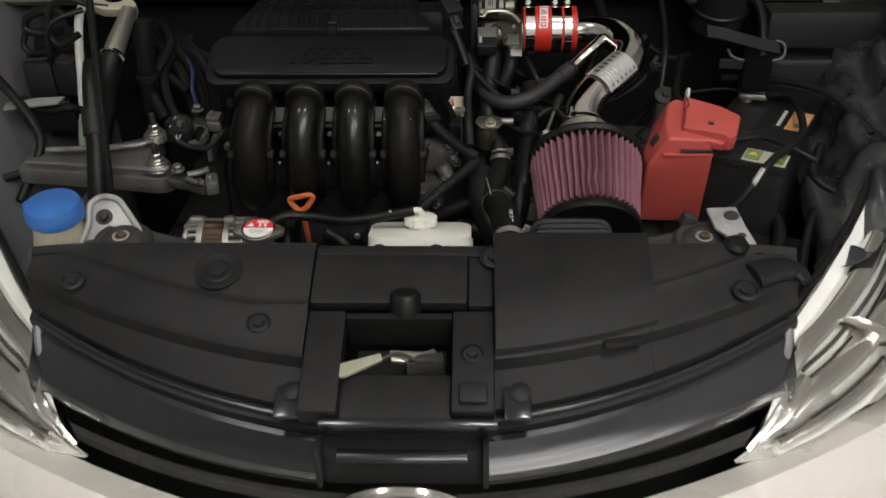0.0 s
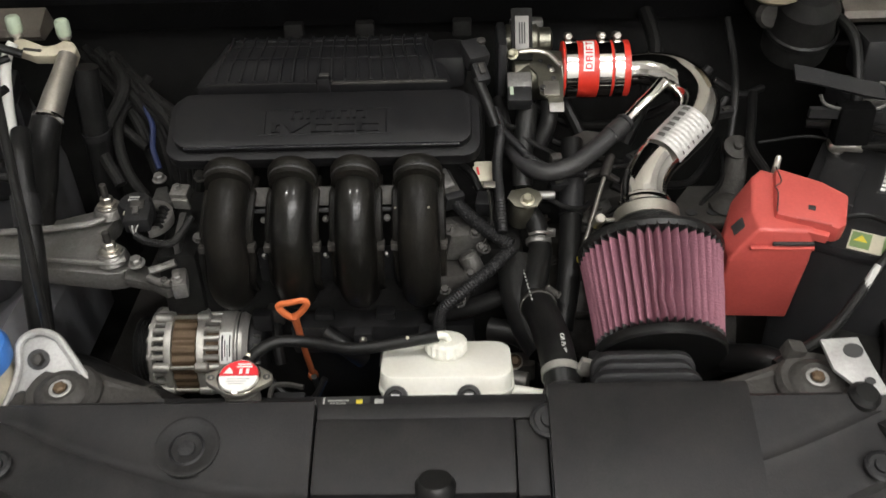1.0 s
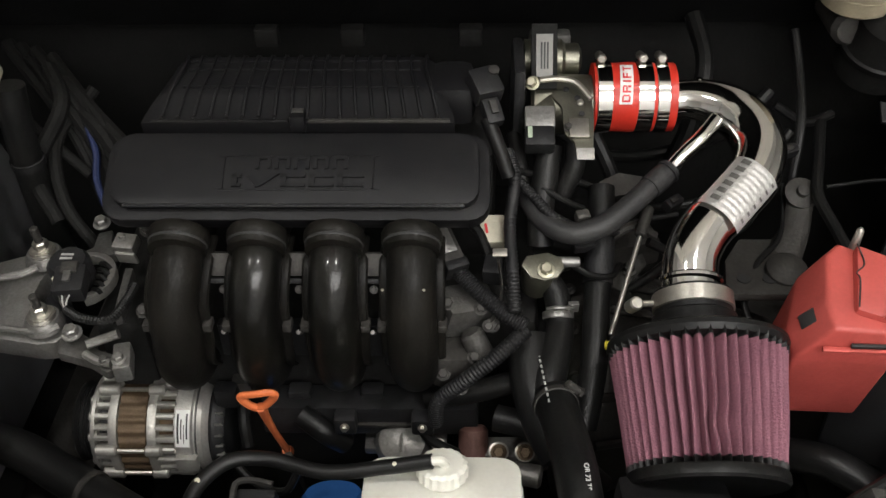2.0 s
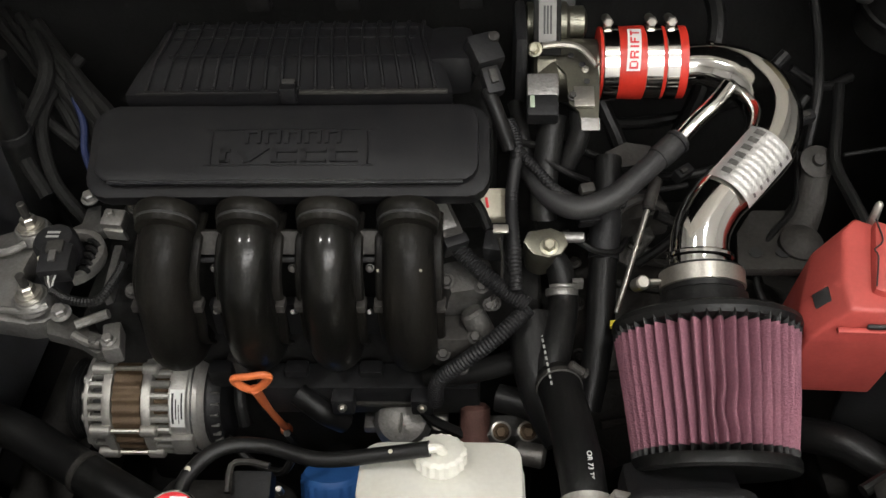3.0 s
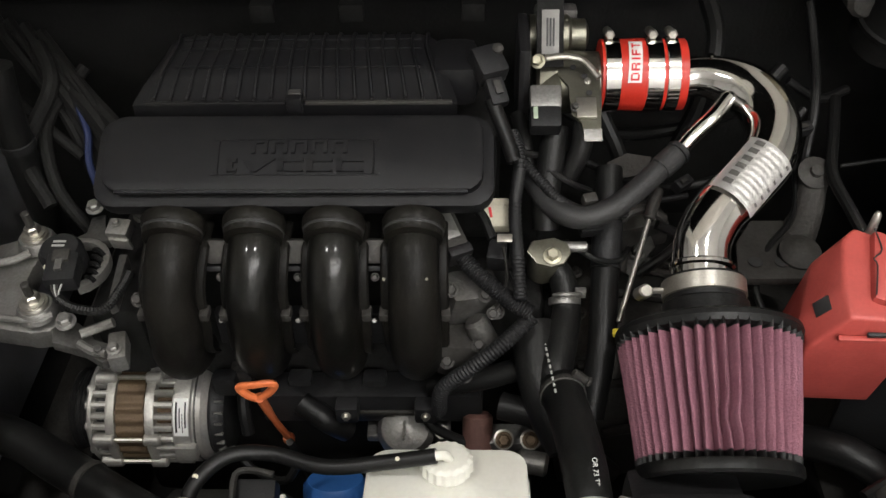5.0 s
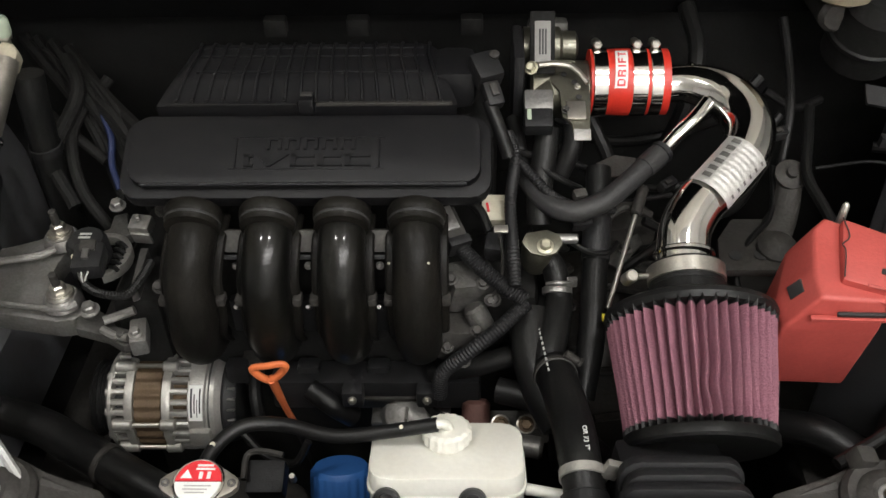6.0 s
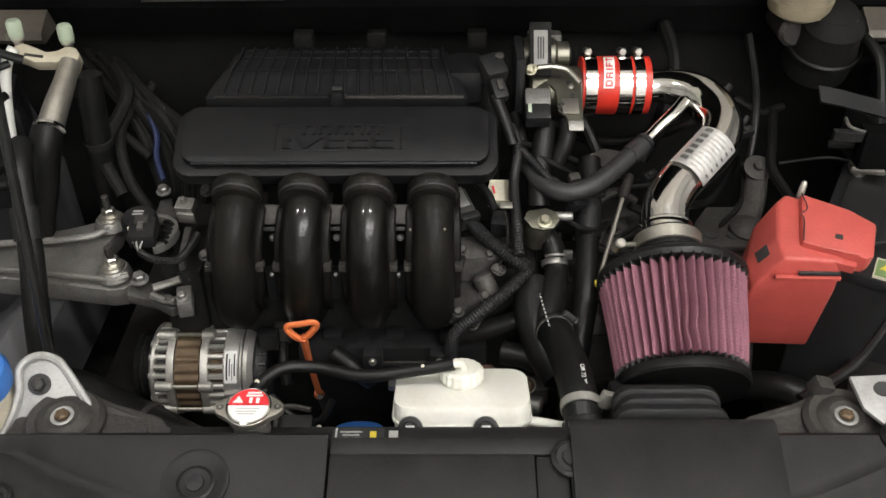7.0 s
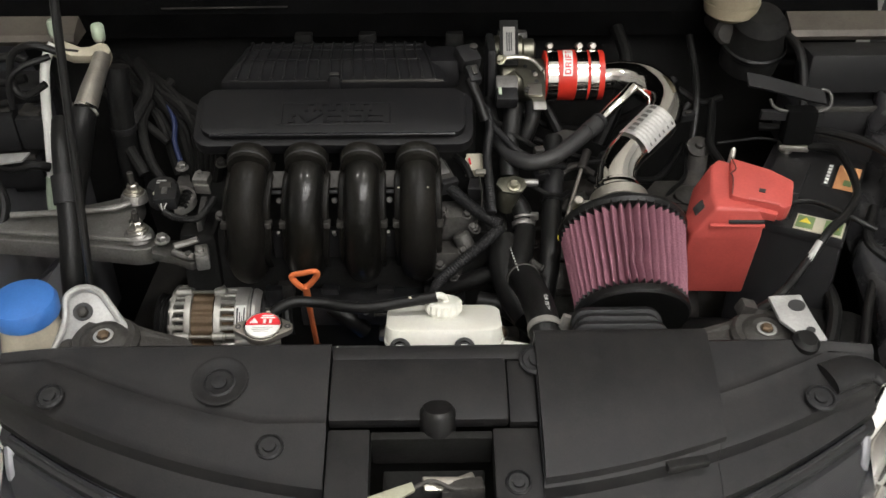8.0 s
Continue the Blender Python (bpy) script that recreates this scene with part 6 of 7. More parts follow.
part("boot", tube(B(), [(-0.032, 1.572, 0.715), (-0.02, 1.555, 0.69), (-0.008, 1.54, 0.66)], 0.008, 12), RUBBER, coil)
def loom(pts, r, label="corrugated black wiring loom", ribs=0.12):
    return solid("wire_loom", tube(B(), pts, r * 0.78, 10, 22, ribs=ribs), PLASTIC, label, "wiring", "engine looms")
loom([(-0.008, 1.59, 0.66), (0.0, 1.56, 0.645), (-0.006, 1.52, 0.61), (-0.004, 1.47, 0.585), (-0.002, 1.43, 0.56)], 0.0085)
loom([(0.0, 1.56, 0.645), (0.02, 1.545, 0.63), (0.045, 1.53, 0.61), (0.085, 1.53, 0.59), (0.12, 1.55, 0.575)], 0.007)
loom([(-0.066, 1.478, 0.580), (-0.045, 1.460, 0.567), (-0.02, 1.445, 0.552), (0.010, 1.428, 0.540)], 0.011)
loom([(0.012, 1.43, 0.535), (-0.02, 1.408, 0.515), (-0.055, 1.395, 0.49), (-0.085, 1.395, 0.455), (-0.09, 1.40, 0.41)], 0.0105)
loom([(0.20, 1.60, 0.56), (0.15, 1.585, 0.562), (0.11, 1.575, 0.56), (0.07, 1.56, 0.55)], 0.004)
inj = thing("injector_plug", (-0.07, 1.49, 0.56), "grey injector connector plug", "connector")
part("plug", box(B(), (-0.076, 1.498, 0.590), (0.024, 0.042, 0.024), 0.004, turn(20, 0, 25)), DULL, inj)
part("face", box(B(), (-0.078, 1.498, 0.6035), (0.017, 0.032, 0.003), 0.001, turn(20, 0, 25)), ALU, inj, "light grey face")
part("collar", box(B(), (-0.066, 1.477, 0.581), (0.027, 0.012, 0.026), 0.003, turn(20, 0, 25)), PLASTIC, inj)
ivo = thing("ivory_connector", (-0.022, 1.53, 0.56), "ivory plastic wiring connector", "connector")
part("shell", box(B(), (-0.022, 1.529, 0.586), (0.034, 0.026, 0.018), 0.002, turn(25)), IVORY, ivo)
part("rib", box(B(), (-0.024, 1.545, 0.592), (0.026, 0.012, 0.014), 0.002, turn(25)), IVORY, ivo)
part("red_key", box(B(), (-0.032, 1.528, 0.5965), (0.003, 0.012, 0.002), 0.0005, turn(25, 0, 10)), REDINK, ivo)
wat = thing("water_outlet", (0.03, 1.49, 0.5), "zinc plated outlet flange with a bolt", "fitting")
part("body", lathe(B(), (0.026, 1.505, 0.53), (0, -0.35, 1), [(0.017, 0), (0.019, 0.03), (0.016, 0.042), (0.010, 0.048)], 24), OLDZINC, wat)
part("flange", plate(B(), [(-0.024, 0.004), (-0.018, 0.016), (0.006, 0.020), (0.020, 0.014), (0.024, 0.002), (0.016, -0.010), (0.002, -0.014), (-0.014, -0.010)], 0.006, Matrix.Translation((0.030, 1.478, 0.580)) @ turn(25, 0, 0).to_4x4(), 0.002), OLDZINC, wat)
bolt(wat, (0.033, 1.474, 0.581), (0, -0.4, 0.9), 0.007, material=ZINC)
part("nipple", rod(B(), (0.042, 1.492, 0.578), (0.072, 1.494, 0.576), 0.006), ALU, wat)
hs = thing("heater_hoses", (0.06, 1.48, 0.3), "pair of black heater hoses with a spring clamp", "hose")
part("hose", tube(B(), [(0.035, 1.505, 0.545), (0.048, 1.49, 0.53), (0.052, 1.462, 0.51), (0.045, 1.43, 0.50), (0.035, 1.39, 0.485), (0.035, 1.36, 0.46)], [0.014, 0.015, 0.016, 0.018, 0.02, 0.022], 16), RUBBER, hs)
part("hose", tube(B(), [(0.105, 1.60, 0.60), (0.103, 1.56, 0.575), (0.098, 1.515, 0.545), (0.093, 1.47, 0.52), (0.088, 1.42, 0.49), (0.075, 1.37, 0.44)], 0.0155, 16), RUBBER, hs)
part("hose_sleeve", tube(B(), [(0.101, 1.545, 0.566), (0.096, 1.50, 0.537)], 0.0172, 18), PLASTIC, hs)
part("spring_clamp", lathe(B(), (0.050, 1.474, 0.518), (0, -0.8, -0.6), [(0.0165, 0), (0.018, 0.001), (0.018, 0.008), (0.0165, 0.009)], 24, caps=False), ALU, hs)
part("clamp_wire", tube(B(), [(0.036, 1.462, 0.534), (0.046, 1.458, 0.540), (0.060, 1.460, 0.538), (0.070, 1.470, 0.530)], 0.0022, 6, 4), ALU, hs, "bent clamp wire")
part("clamp_ears", box(B(), (0.066, 1.468, 0.532), (0.012, 0.006, 0.012), 0.001), ALU, hs)
part("lower_joint", tube(B(), [(0.015, 1.45, 0.50), (0.022, 1.40, 0.475), (0.035, 1.36, 0.455), (0.05, 1.33, 0.44)], [0.024, 0.027, 0.027, 0.024], 18), RUBBER, hs)
for pts, r in (([(0.04, 1.60, 0.66), (0.035, 1.575, 0.63), (0.03, 1.55, 0.60), (0.03, 1.53, 0.57)], 0.015),
               ([(0.07, 1.60, 0.665), (0.068, 1.585, 0.64), (0.055, 1.575, 0.61)], 0.012),
               ([(-0.02, 1.40, 0.42), (0.02, 1.385, 0.42), (0.06, 1.36, 0.40), (0.10, 1.34, 0.37)], 0.016),
               ([(0.0, 1.42, 0.46), (-0.05, 1.42, 0.44), (-0.10, 1.43, 0.42)], 0.013),
               ([(-0.25, 1.42, 0.40), (-0.22, 1.405, 0.385), (-0.20, 1.41, 0.36)], 0.014),
               ([(0.31, 1.40, 0.36), (0.36, 1.37, 0.38), (0.42, 1.34, 0.36)], 0.02),
               ([(0.0, 1.63, 0.655), (0.006, 1.60, 0.64), (0.012, 1.57, 0.61)], 0.009)):
    solid("coolant_hose", tube(B(), pts, r, 14), RUBBER, "short black rubber coolant hose", "hose", "coolant hoses")
cast = thing("coolant_housing", (-0.06, 1.48, 0.45), "dirty cast alloy coolant housing with bolts", "housing")
part("body", box(B(), (-0.055, 1.47, 0.525), (0.06, 0.045, 0.05), 0.012, turn(10, 8, 20)), CASTGREY, cast, "stained cast body")
part("spigot", rod(B(), (-0.05, 1.44, 0.52), (-0.035, 1.43, 0.49), 0.014), CASTGREY, cast)
part("lower_body", box(B(), (-0.07, 1.44, 0.475), (0.05, 0.05, 0.05), 0.012), DULL, cast)
for p in ((-0.075, 1.452, 0.552), (-0.038, 1.452, 0.545), (-0.045, 1.42, 0.50), (-0.08, 1.415, 0.478), (-0.06, 1.41, 0.46), (-0.025, 1.45, 0.52)):
    bolt(cast, p, (0, -0.6, 0.8), 0.006, material=DULL)
plug2 = thing("sensor_plug", (-0.02, 1.5, 0.53), "dark sensor plug with a cable", "connector")
part("plug", box(B(), (-0.024, 1.492, 0.566), (0.022, 0.026, 0.026), 0.004, turn(15, 0, -10)), PLASTIC, plug2)
part("cable", tube(B(), [(-0.03, 1.505, 0.578), (-0.04, 1.525, 0.592), (-0.055, 1.54, 0.60)], 0.006, 8), RUBBER, plug2)
sel = thing("shift_cable", (0.12, 1.5, 0.45), "thin steel gear cable on a bracket", "cable")
part("rod", rod(B(), (0.105, 1.435, 0.52), (0.145, 1.54, 0.575), 0.003), STEEL, sel)
part("end_boot", rod(B(), (0.145, 1.54, 0.575), (0.158, 1.575, 0.59), 0.007), DULL, sel)
part("bracket_arc", tube(B(), [(0.10, 1.50, 0.50), (0.11, 1.55, 0.55), (0.14, 1.57, 0.565), (0.17, 1.57, 0.55)], 0.006, 8), DULL, sel)
part("yellow_tag", box(B(), (0.106, 1.415, 0.525), (0.02, 0.008, 0.006), 0.001), YELLOW, sel, "small yellow ring")

# low parts in front of the engine
lowp = thing("thermostat_cover", (-0.13, 1.41, 0.3), "ribbed cast alloy thermostat cover", "thermostat cover")
part("dome", lathe(B(), (-0.131, 1.42, 0.345), (0, -0.5, 1), [(0.034, 0), (0.034, 0.012), (0.028, 0.024), (0.012, 0.032), (0.001, 0.033)], 28), ALU, lowp)
part("rib", box(B(), (-0.131, 1.405, 0.375), (0.003, 0.05, 0.008), 0.001, turn(-20)), ALUB, lowp)
part("flange", box(B(), (-0.128, 1.425, 0.342), (0.1, 0.03, 0.012), 0.004), ALU, lowp)
bolt(lowp, (-0.088, 1.413, 0.352), (0, -0.5, 1), 0.006)
flt2 = thing("brown_canister", (-0.045, 1.42, 0.28), "brown cylindrical canister beside two bolt heads", "canister")
part("can", rod(B(), (-0.046, 1.385, 0.325), (-0.046, 1.427, 0.372), 0.018, 24), RUST, flt2)
part("mount_plate", box(B(), (0.0, 1.41, 0.34), (0.09, 0.03, 0.03), 0.004), ALU, flt2)
for x in (-0.016, 0.015):
    part("bolt_washer", lathe(B(), (x, 1.396, 0.362), (0, -0.6, 0.8), [(0.012, 0), (0.012, 0.003), (0.009, 0.004)], 20), STEEL, flt2)
    bolt(flt2, (x, 1.394, 0.364), (0, -0.6, 0.8), 0.007, material=BROWN)
part("alloy_stub", rod(B(), (0.0, 1.38, 0.345), (0.035, 1.372, 0.345), 0.014), ALU, flt2)
oilf = thing("oil_filter", (-0.221, 1.34, 0.2), "deep blue oil filter canister with a fluted end", "oil filter")
part("canister", lathe(B(), (-0.221, 1.335, 0.170), (0, 0.5, 0.86), [(0.034, 0), (0.037, 0.004), (0.037, 0.095), (0.038, 0.098), (0.038, 0.118), (0.034, 0.124), (0.002, 0.125)], 36), BLUE, oilf)
part("fluted_end", lathe(B(), (-0.221, 1.335, 0.170), (0, 0.5, 0.86), [(0.0385, 0.085), (0.0392, 0.087), (0.0392, 0.116), (0.0385, 0.118)], 120, caps=False, wave=0.0008, teeth=20), BLUE, oilf)
pl3 = thing("low_connector", (-0.29, 1.33, 0.28), "black wiring connector with a frame clip", "connector")
part("body", box(B(), (-0.295, 1.325, 0.345), (0.045, 0.04, 0.03), 0.004, turn(20)), PLASTIC, pl3)
part("frame", tube(B(), [(-0.318, 1.31, 0.365), (-0.318, 1.34, 0.372), (-0.30, 1.345, 0.373), (-0.275, 1.34, 0.372)], 0.004, 6, 3), DULL, pl3)
part("stud", rod(B(), (-0.262, 1.32, 0.35), (-0.262, 1.315, 0.366), 0.004), STEEL, pl3)
solid("compressor", lathe(B(), (-0.44, 1.36, 0.20), (1, 0, 0), [(0.05, 0), (0.06, 0.01), (0.06, 0.14), (0.05, 0.16), (0.02, 0.2)], 30), DULL, "grimy compressor low in the bay", "compressor")
solid("cooling_fan_shroud", skin(B(), [[(x, y, z) for y, z in ((1.19, 0.05), (1.19, 0.40), (1.22, 0.42), (1.235, 0.40), (1.23, 0.05))] for x in span(-0.4, 0.22, 6)]), BLOCK, "black plastic fan shroud behind the radiator", "fan shroud")

# ---- right side: battery tray bracket, clips, master cylinder, boxes ----
trb = thing("tray_bracket", (0.30, 1.56, 0.4), "dark steel battery tray bracket with holes", "bracket")
part("plate", plate(B(), [(0.245, 1.50), (0.325, 1.50), (0.345, 1.56), (0.335, 1.60), (0.28, 1.60), (0.255, 1.56)], 0.012, Matrix.Translation((0, 0, 0.522)), 0.004), DULL, trb)
part("upright", tube(B(), [(0.325, 1.57, 0.51), (0.345, 1.60, 0.53), (0.352, 1.62, 0.55), (0.356, 1.635, 0.565)], [0.024, 0.018, 0.016, 0.017], 12, flat=0.45), DULL, trb)
part("tab_head", lathe(B(), (0.356, 1.635, 0.563), (0, -0.5, 1), [(0.021, 0), (0.021, 0.005), (0.008, 0.007), (0.007, 0.012), (0.001, 0.0125)], 20), DULL, trb)
# tray holes are black discs, painted as shade
for x in (0.270, 0.300):
    part("hole", lathe(B(), (x, 1.525, 0.5225), (0, 0, 1), [(0.008, 0), (0.008, 0.0015), (0.001, 0.0016)], 14), INKSHADE, trb)
part("boss", lathe(B(), (0.322, 1.54, 0.51), (0, -0.2, 1), [(0.026, 0), (0.024, 0.02), (0.012, 0.028), (0.002, 0.029)], 20), DULL, trb)
lp = thing("loom_holder", (0.48, 1.62, 0.6), "black plastic loom holder with pale worn edges", "holder")
HP = [Vector(p) for p in ((0.412, 1.62, 0.691), (0.440, 1.618, 0.686), (0.475, 1.616, 0.677), (0.510, 1.614, 0.668), (0.540, 1.614, 0.662))]
part("strap", skin(B(), [[p + Vector((0, a, b)) for a, b in ((-0.010, -0.008), (-0.011, -0.006), (0.008, 0.009), (0.010, 0.007), (-0.008, -0.010))] for p in HP]), PLASTIC, lp, "black plastic strap")
part("worn_edge", tube(B(), [(0.448, 1.604, 0.664), (0.456, 1.598, 0.652), (0.480, 1.594, 0.646), (0.515, 1.593, 0.645), (0.542, 1.598, 0.650), (0.549, 1.610, 0.662), (0.545, 1.618, 0.670), (0.535, 1.622, 0.672)], 0.0026, 8), CASTGREY, lp, "pale worn edge")
part("lower_lip", skin(B(), [[(x, 1.598 - 0.03 * (x - 0.45) + a, 0.640 - 0.05 * (x - 0.45) + b) for a, b in ((-0.004, -0.008), (-0.006, 0.006), (0.002, 0.008), (0.004, -0.008))] for x in span(0.435, 0.535, 5)]), PLASTIC, lp)
# added foot, given the shade colour so that it hardly shows
part("foot", box(B(), (0.50, 1.60, 0.62), (0.05, 0.03, 0.06), 0.006), SHADEBLACK, lp)
mc = thing("fluid_reservoir", (0.385, 1.73, 0.7), "ivory brake fluid reservoir at the back of the bay", "reservoir")
part("tank", lathe(B(), (0.420, 1.785, 0.748), (0, -0.1, 1), [(0.030, -0.01), (0.044, 0.0), (0.046, 0.01), (0.046, 0.05), (0.048, 0.055), (0.048, 0.085), (0.04, 0.09)], 36), AGED, mc)
part("band", lathe(B(), (0.420, 1.785, 0.764), (0, -0.1, 1), [(0.0462, 0), (0.048, 0.001), (0.048, 0.004), (0.0462, 0.005)], 36), AGED, mc)
part("cylinder", rod(B(), (0.42, 1.77, 0.715), (0.42, 1.93, 0.715), 0.025), DULL, mc)
boot = thing("dark_boot", (0.46, 1.74, 0.66), "round black rubber boot behind the battery", "boot")
part("boot", lathe(B(), (0.47, 1.80, 0.65), (0, -0.4, 1), [(0.05, 0), (0.052, 0.04), (0.045, 0.07), (0.046, 0.09), (0.03, 0.11), (0.005, 0.115)], 26), BLOCK, boot)
part("ring", lathe(B(), (0.47, 1.786, 0.685), (0, -0.4, 1), [(0.053, 0), (0.056, 0.003), (0.056, 0.009), (0.053, 0.012)], 28, caps=False), RUBBER, boot)
fz = thing("fuse_box", (0.66, 1.72, 0.5), "dark grey fuse box lid by the wing", "fuse box")
part("lid", box(B(), (0.665, 1.742, 0.662), (0.24, 0.07, 0.07), 0.01), PLASTIC, fz)
part("base", box(B(), (0.645, 1.735, 0.565), (0.235, 0.1, 0.09), 0.008), PLASTIC, fz)
part("rim", box(B(), (0.645, 1.686, 0.609), (0.23, 0.006, 0.01), 0.002), DULL, fz)
for pts, r in (([(0.40, 1.74, 0.60), (0.385, 1.68, 0.585), (0.37, 1.62, 0.575), (0.375, 1.56, 0.57), (0.385, 1.50, 0.56)], 0.007),
               ([(0.34, 1.75, 0.62), (0.38, 1.74, 0.60), (0.42, 1.76, 0.60)], 0.006),
               ([(0.36, 1.80, 0.70), (0.365, 1.76, 0.66), (0.36, 1.70, 0.62), (0.35, 1.66, 0.56)], 0.006),
               ([(0.50, 1.80, 0.72), (0.53, 1.74, 0.70), (0.535, 1.70, 0.66), (0.53, 1.66, 0.60)], 0.008),
               ([(0.46, 1.66, 0.59), (0.55, 1.62, 0.60), (0.62, 1.55, 0.60), (0.66, 1.45, 0.57)], 0.007)):
    solid("right_cable", tube(B(), pts, r, 10), RUBBER, "black cable running down beside the battery", "cable", "battery side cables")
# crumpled glossy wheel-arch liner on the right
rows = []
for i, y in enumerate(span(1.20, 1.72, 44)):
    row = []
    for j, u in enumerate(span(0, 1, 30)):
        n = noise.noise(Vector((u * 3.1, y * 9.0, 4.2))) * 0.05 + noise.noise(Vector((u * 7, y * 21, 1.2))) * 0.022
        row.append((0.525 + 0.22 * u + 0.14 * (y - 1.2) * (1 - u) - n * 0.5, y + n * 0.3, 0.43 + 0.15 * u ** 0.7 + 0.16 * (y - 1.2) + n))
    rows.append(row)
bm = skin(B(), rows, closed=False, caps=False)
bmesh.ops.solidify(bm, geom=bm.faces[:], thickness=0.003)
solid("arch_liner", bm, LINER, "crumpled glossy dark grey plastic wheel arch liner", "liner", smooth=80)
for pts, r in (([(0.58, 1.25, 0.47), (0.60, 1.34, 0.50), (0.56, 1.40, 0.52), (0.59, 1.47, 0.54)], 0.008), ([(0.50, 1.22, 0.44), (0.53, 1.30, 0.47), (0.56, 1.36, 0.49)], 0.007), ([(0.47, 1.26, 0.42), (0.50, 1.34, 0.45), (0.49, 1.42, 0.47)], 0.011)):
    solid("arch_cable", tube(B(), pts, r, 10), RUBBER, "dark cable over the wheel arch liner", "cable", "arch cables")
solid("liner_block", box(B(), (0.47, 1.30, 0.33), (0.13, 0.16, 0.2), 0.02, turn(0, 0, -20)), BLOCK, "dark battery tray side", "battery tray")

# ---- small hardware ----
for at, ax, r in (((0.012, 1.405, 0.47), (0, -0.6, 0.8), 0.006), ((-0.10, 1.43, 0.45), (0, -0.8, 0.5), 0.006), ((-0.405, 1.43, 0.56), (0, -0.6, 0.8), 0.006), ((-0.415, 1.52, 0.60), (0, -0.4, 0.9), 0.007)):
    t = thing("engine_bolt", at, "small steel bolt on the engine", "bolt", "engine bolts")
    bolt(t, at, ax, r, material=DULL)
br = thing("harness_bracket", (-0.03, 1.45, 0.5), "small bent steel harness bracket", "bracket")
part("strip", tube(B(), [(-0.02, 1.47, 0.60), (-0.016, 1.462, 0.575), (-0.018, 1.45, 0.55), (-0.03, 1.44, 0.53)], 0.006, 8, 4, flat=0.3), DULL, br)
part("tab", box(B(), (-0.018, 1.475, 0.606), (0.016, 0.01, 0.003), 0.001, turn(20)), STEEL, br)
bolt(br, (-0.03, 1.437, 0.532), (0, -0.7, 0.7), 0.005, material=DULL)
for pts, r in (([(0.03, 1.56, 0.63), (0.055, 1.55, 0.62), (0.08, 1.56, 0.60)], 0.0035), ([(-0.02, 1.58, 0.66), (0.0, 1.575, 0.645), (0.03, 1.585, 0.63), (0.06, 1.60, 0.62)], 0.004),
               ([(0.06, 1.50, 0.57), (0.085, 1.49, 0.56), (0.11, 1.50, 0.55), (0.125, 1.53, 0.54)], 0.0035), ([(-0.03, 1.50, 0.555), (-0.01, 1.485, 0.545), (0.0, 1.46, 0.53)], 0.003),
               ([(-0.12, 1.43, 0.40), (-0.10, 1.41, 0.37), (-0.06, 1.40, 0.35), (-0.02, 1.38, 0.34)], 0.006), ([(-0.34, 1.40, 0.34), (-0.31, 1.38, 0.32), (-0.27, 1.36, 0.33), (-0.25, 1.37, 0.36)], 0.005),
               ([(0.16, 1.56, 0.55), (0.20, 1.56, 0.53), (0.24, 1.58, 0.52)], 0.006)):
    solid("thin_wire", tube(B(), pts, r, 8), RUBBER, "thin black wire among the hoses", "wire", "thin wires")
tie = thing("grey_clip", (0.07, 1.53, 0.6), "small grey plastic hose clip", "clip")
part("clip", box(B(), (0.075, 1.53, 0.612), (0.016, 0.012, 0.014), 0.003, turn(20, 0, 15)), DULL, tie)
tab = thing("heat_shield_tab", (0.12, 1.62, 0.58), "torn grey heat shield tab", "shield")
part("sheet", plate(B(), [(-0.03, -0.012), (0.02, -0.016), (0.034, 0.004), (0.008, 0.016), (-0.02, 0.01)], 0.002, Matrix.Translation((0.125, 1.605, 0.60)) @ turn(20, 0, 20).to_4x4(), 0), DULL, tab)

# ---- gearbox casing and dim pipework deep in the bay ----
gb = thing("gearbox", (0.22, 1.6, 0.2), "dirty cast alloy gearbox casing deep in the bay", "gearbox")
part("casing", lathe(B(), (0.05, 1.56, 0.30), (1, 0, 0), [(0.06, 0), (0.15, 0.01), (0.155, 0.05), (0.14, 0.09), (0.12, 0.20), (0.09, 0.30), (0.03, 0.31)], 36), DULL, gb)
for i in range(9):
    a = radians(-70 + 22 * i)
    part("casing_rib", tube(B(), [(0.10, 1.56 + 0.158 * math.sin(a), 0.30 + 0.158 * math.cos(a)), (0.15, 1.56 + 0.145 * math.sin(a), 0.30 + 0.145 * math.cos(a)), (0.25, 1.56 + 0.125 * math.sin(a), 0.30 + 0.125 * math.cos(a))], 0.006, 8), DULL, gb)
    bolt(gb, (0.075, 1.56 + 0.16 * math.sin(a + 0.15), 0.30 + 0.16 * math.cos(a + 0.15)), (-0.2, math.sin(a), math.cos(a)), 0.006, material=CASTGREY)
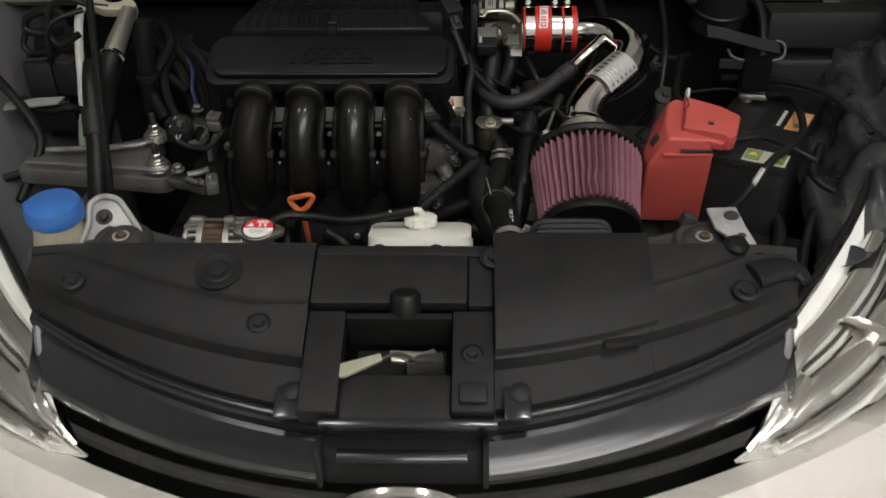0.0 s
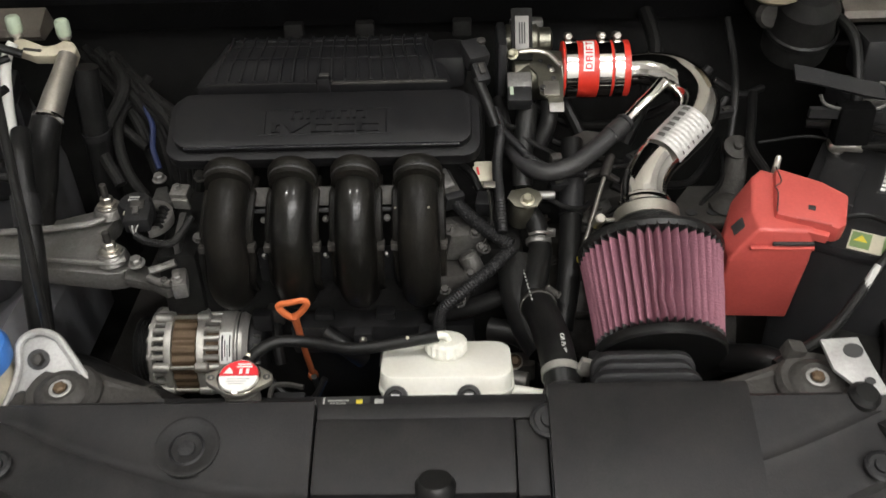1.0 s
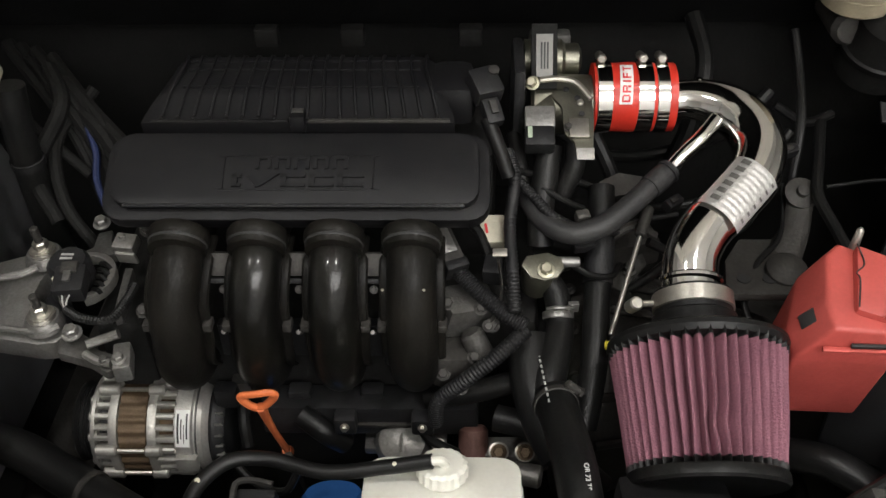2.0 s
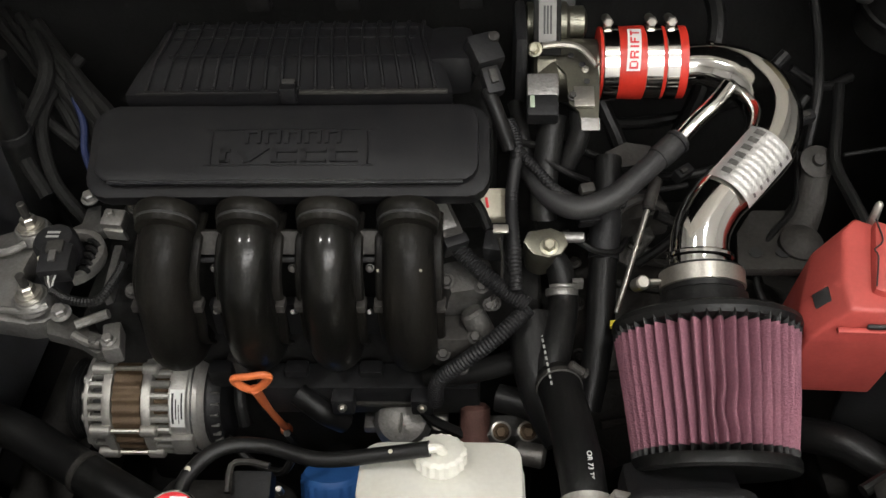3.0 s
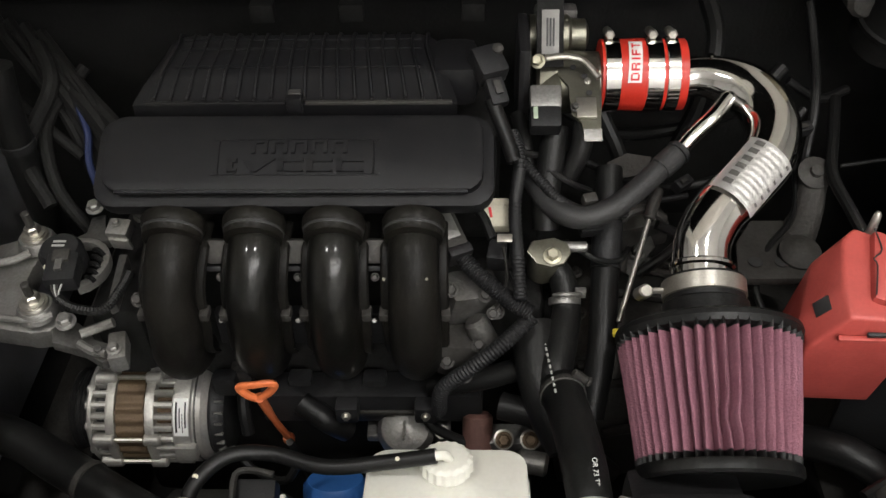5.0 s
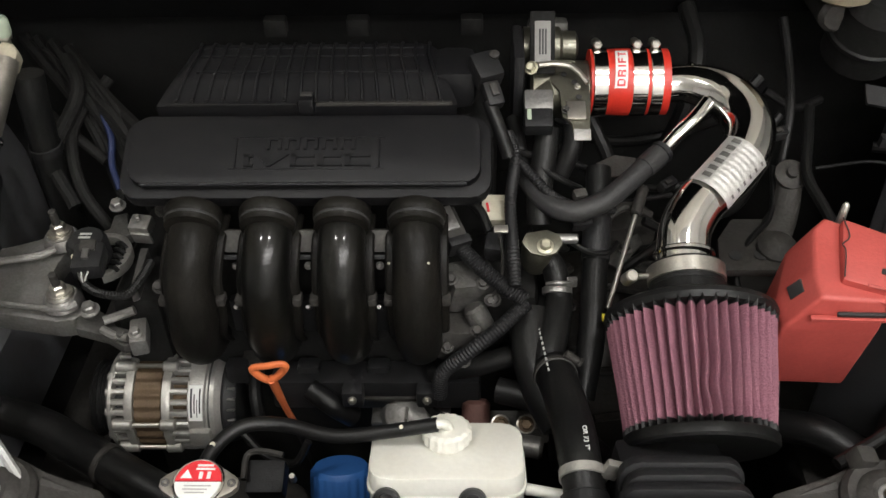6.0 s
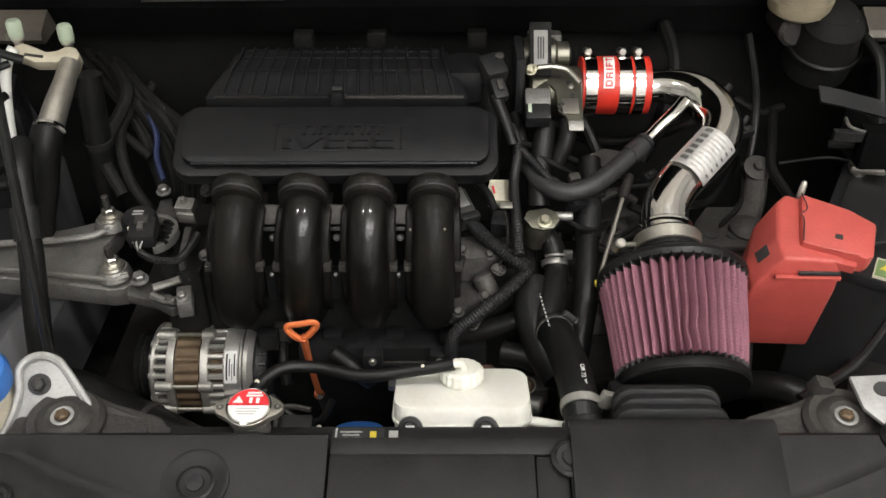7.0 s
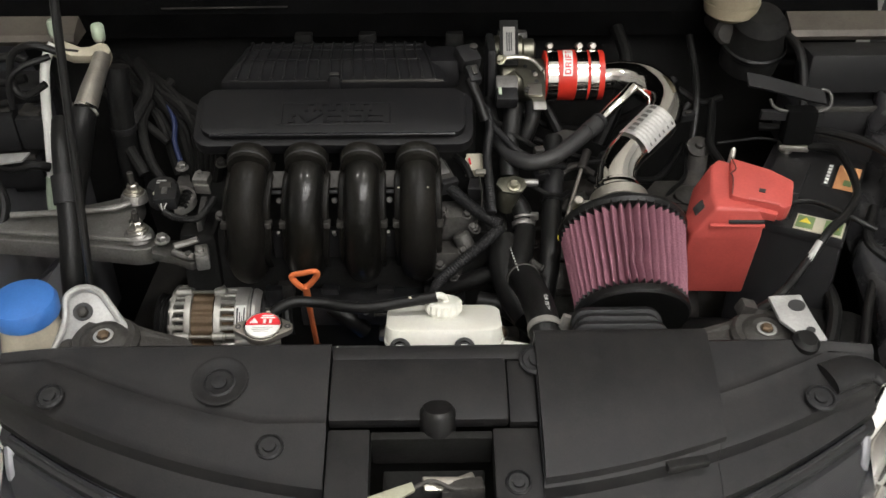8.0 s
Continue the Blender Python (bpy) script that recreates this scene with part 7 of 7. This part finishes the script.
part("vent_block", box(B(), (0.16, 1.66, 0.46), (0.07, 0.05, 0.04), 0.008, turn(0, 0, 15)), DULL, gb)
part("shift_lever", plate(B(), [(-0.03, -0.012), (0.03, -0.008), (0.04, 0.006), (0.0, 0.014), (-0.034, 0.008)], 0.005, Matrix.Translation((0.14, 1.55, 0.51)) @ turn(15, 0, 50).to_4x4(), 0.001), CASTGREY, gb, "grey shift lever")
bolt(gb, (0.14, 1.55, 0.514), (0, -0.2, 1), 0.007, material=CASTGREY)
for pts, r in (([(0.06, 1.72, 0.60), (0.12, 1.71, 0.57), (0.20, 1.73, 0.56), (0.28, 1.72, 0.60), (0.33, 1.75, 0.64)], 0.008),
               ([(0.08, 1.64, 0.58), (0.15, 1.635, 0.55), (0.22, 1.645, 0.54), (0.30, 1.66, 0.57), (0.345, 1.69, 0.62)], 0.005),
               ([(0.14, 1.53, 0.50), (0.17, 1.54, 0.52), (0.23, 1.60, 0.52), (0.30, 1.65, 0.50), (0.36, 1.74, 0.52)], 0.006),
               ([(0.09, 1.75, 0.66), (0.10, 1.70, 0.62), (0.13, 1.66, 0.56), (0.12, 1.62, 0.52)], 0.010),
               ([(0.30, 1.45, 0.46), (0.27, 1.50, 0.50), (0.29, 1.55, 0.52), (0.33, 1.60, 0.53), (0.34, 1.66, 0.56)], 0.004),
               ([(0.24, 1.84, 0.70), (0.25, 1.78, 0.66), (0.23, 1.73, 0.60), (0.20, 1.70, 0.54)], 0.012)):
    solid("gearbox_cable", tube(B(), pts, r, 10), RUBBER, "dim black cable over the gearbox", "cable", "gearbox cables")
for at, rot in (((0.335, 1.66, 0.61), 20), ((0.31, 1.70, 0.625), -30), ((0.20, 1.63, 0.553), 40), ((0.08, 1.53, 0.57), 10)):
    t = thing("loom_clip", at, "small dark plastic clip on a cable", "clip", "loom clips")
    part("clip", box(B(), at, (0.026, 0.014, 0.016), 0.004, turn(20, 0, rot)), PLASTIC, t)
    part("tab", box(B(), (at[0], at[1] - 0.005, at[2] + 0.009), (0.01, 0.006, 0.004), 0.001, turn(20, 0, rot)), DULL, t)
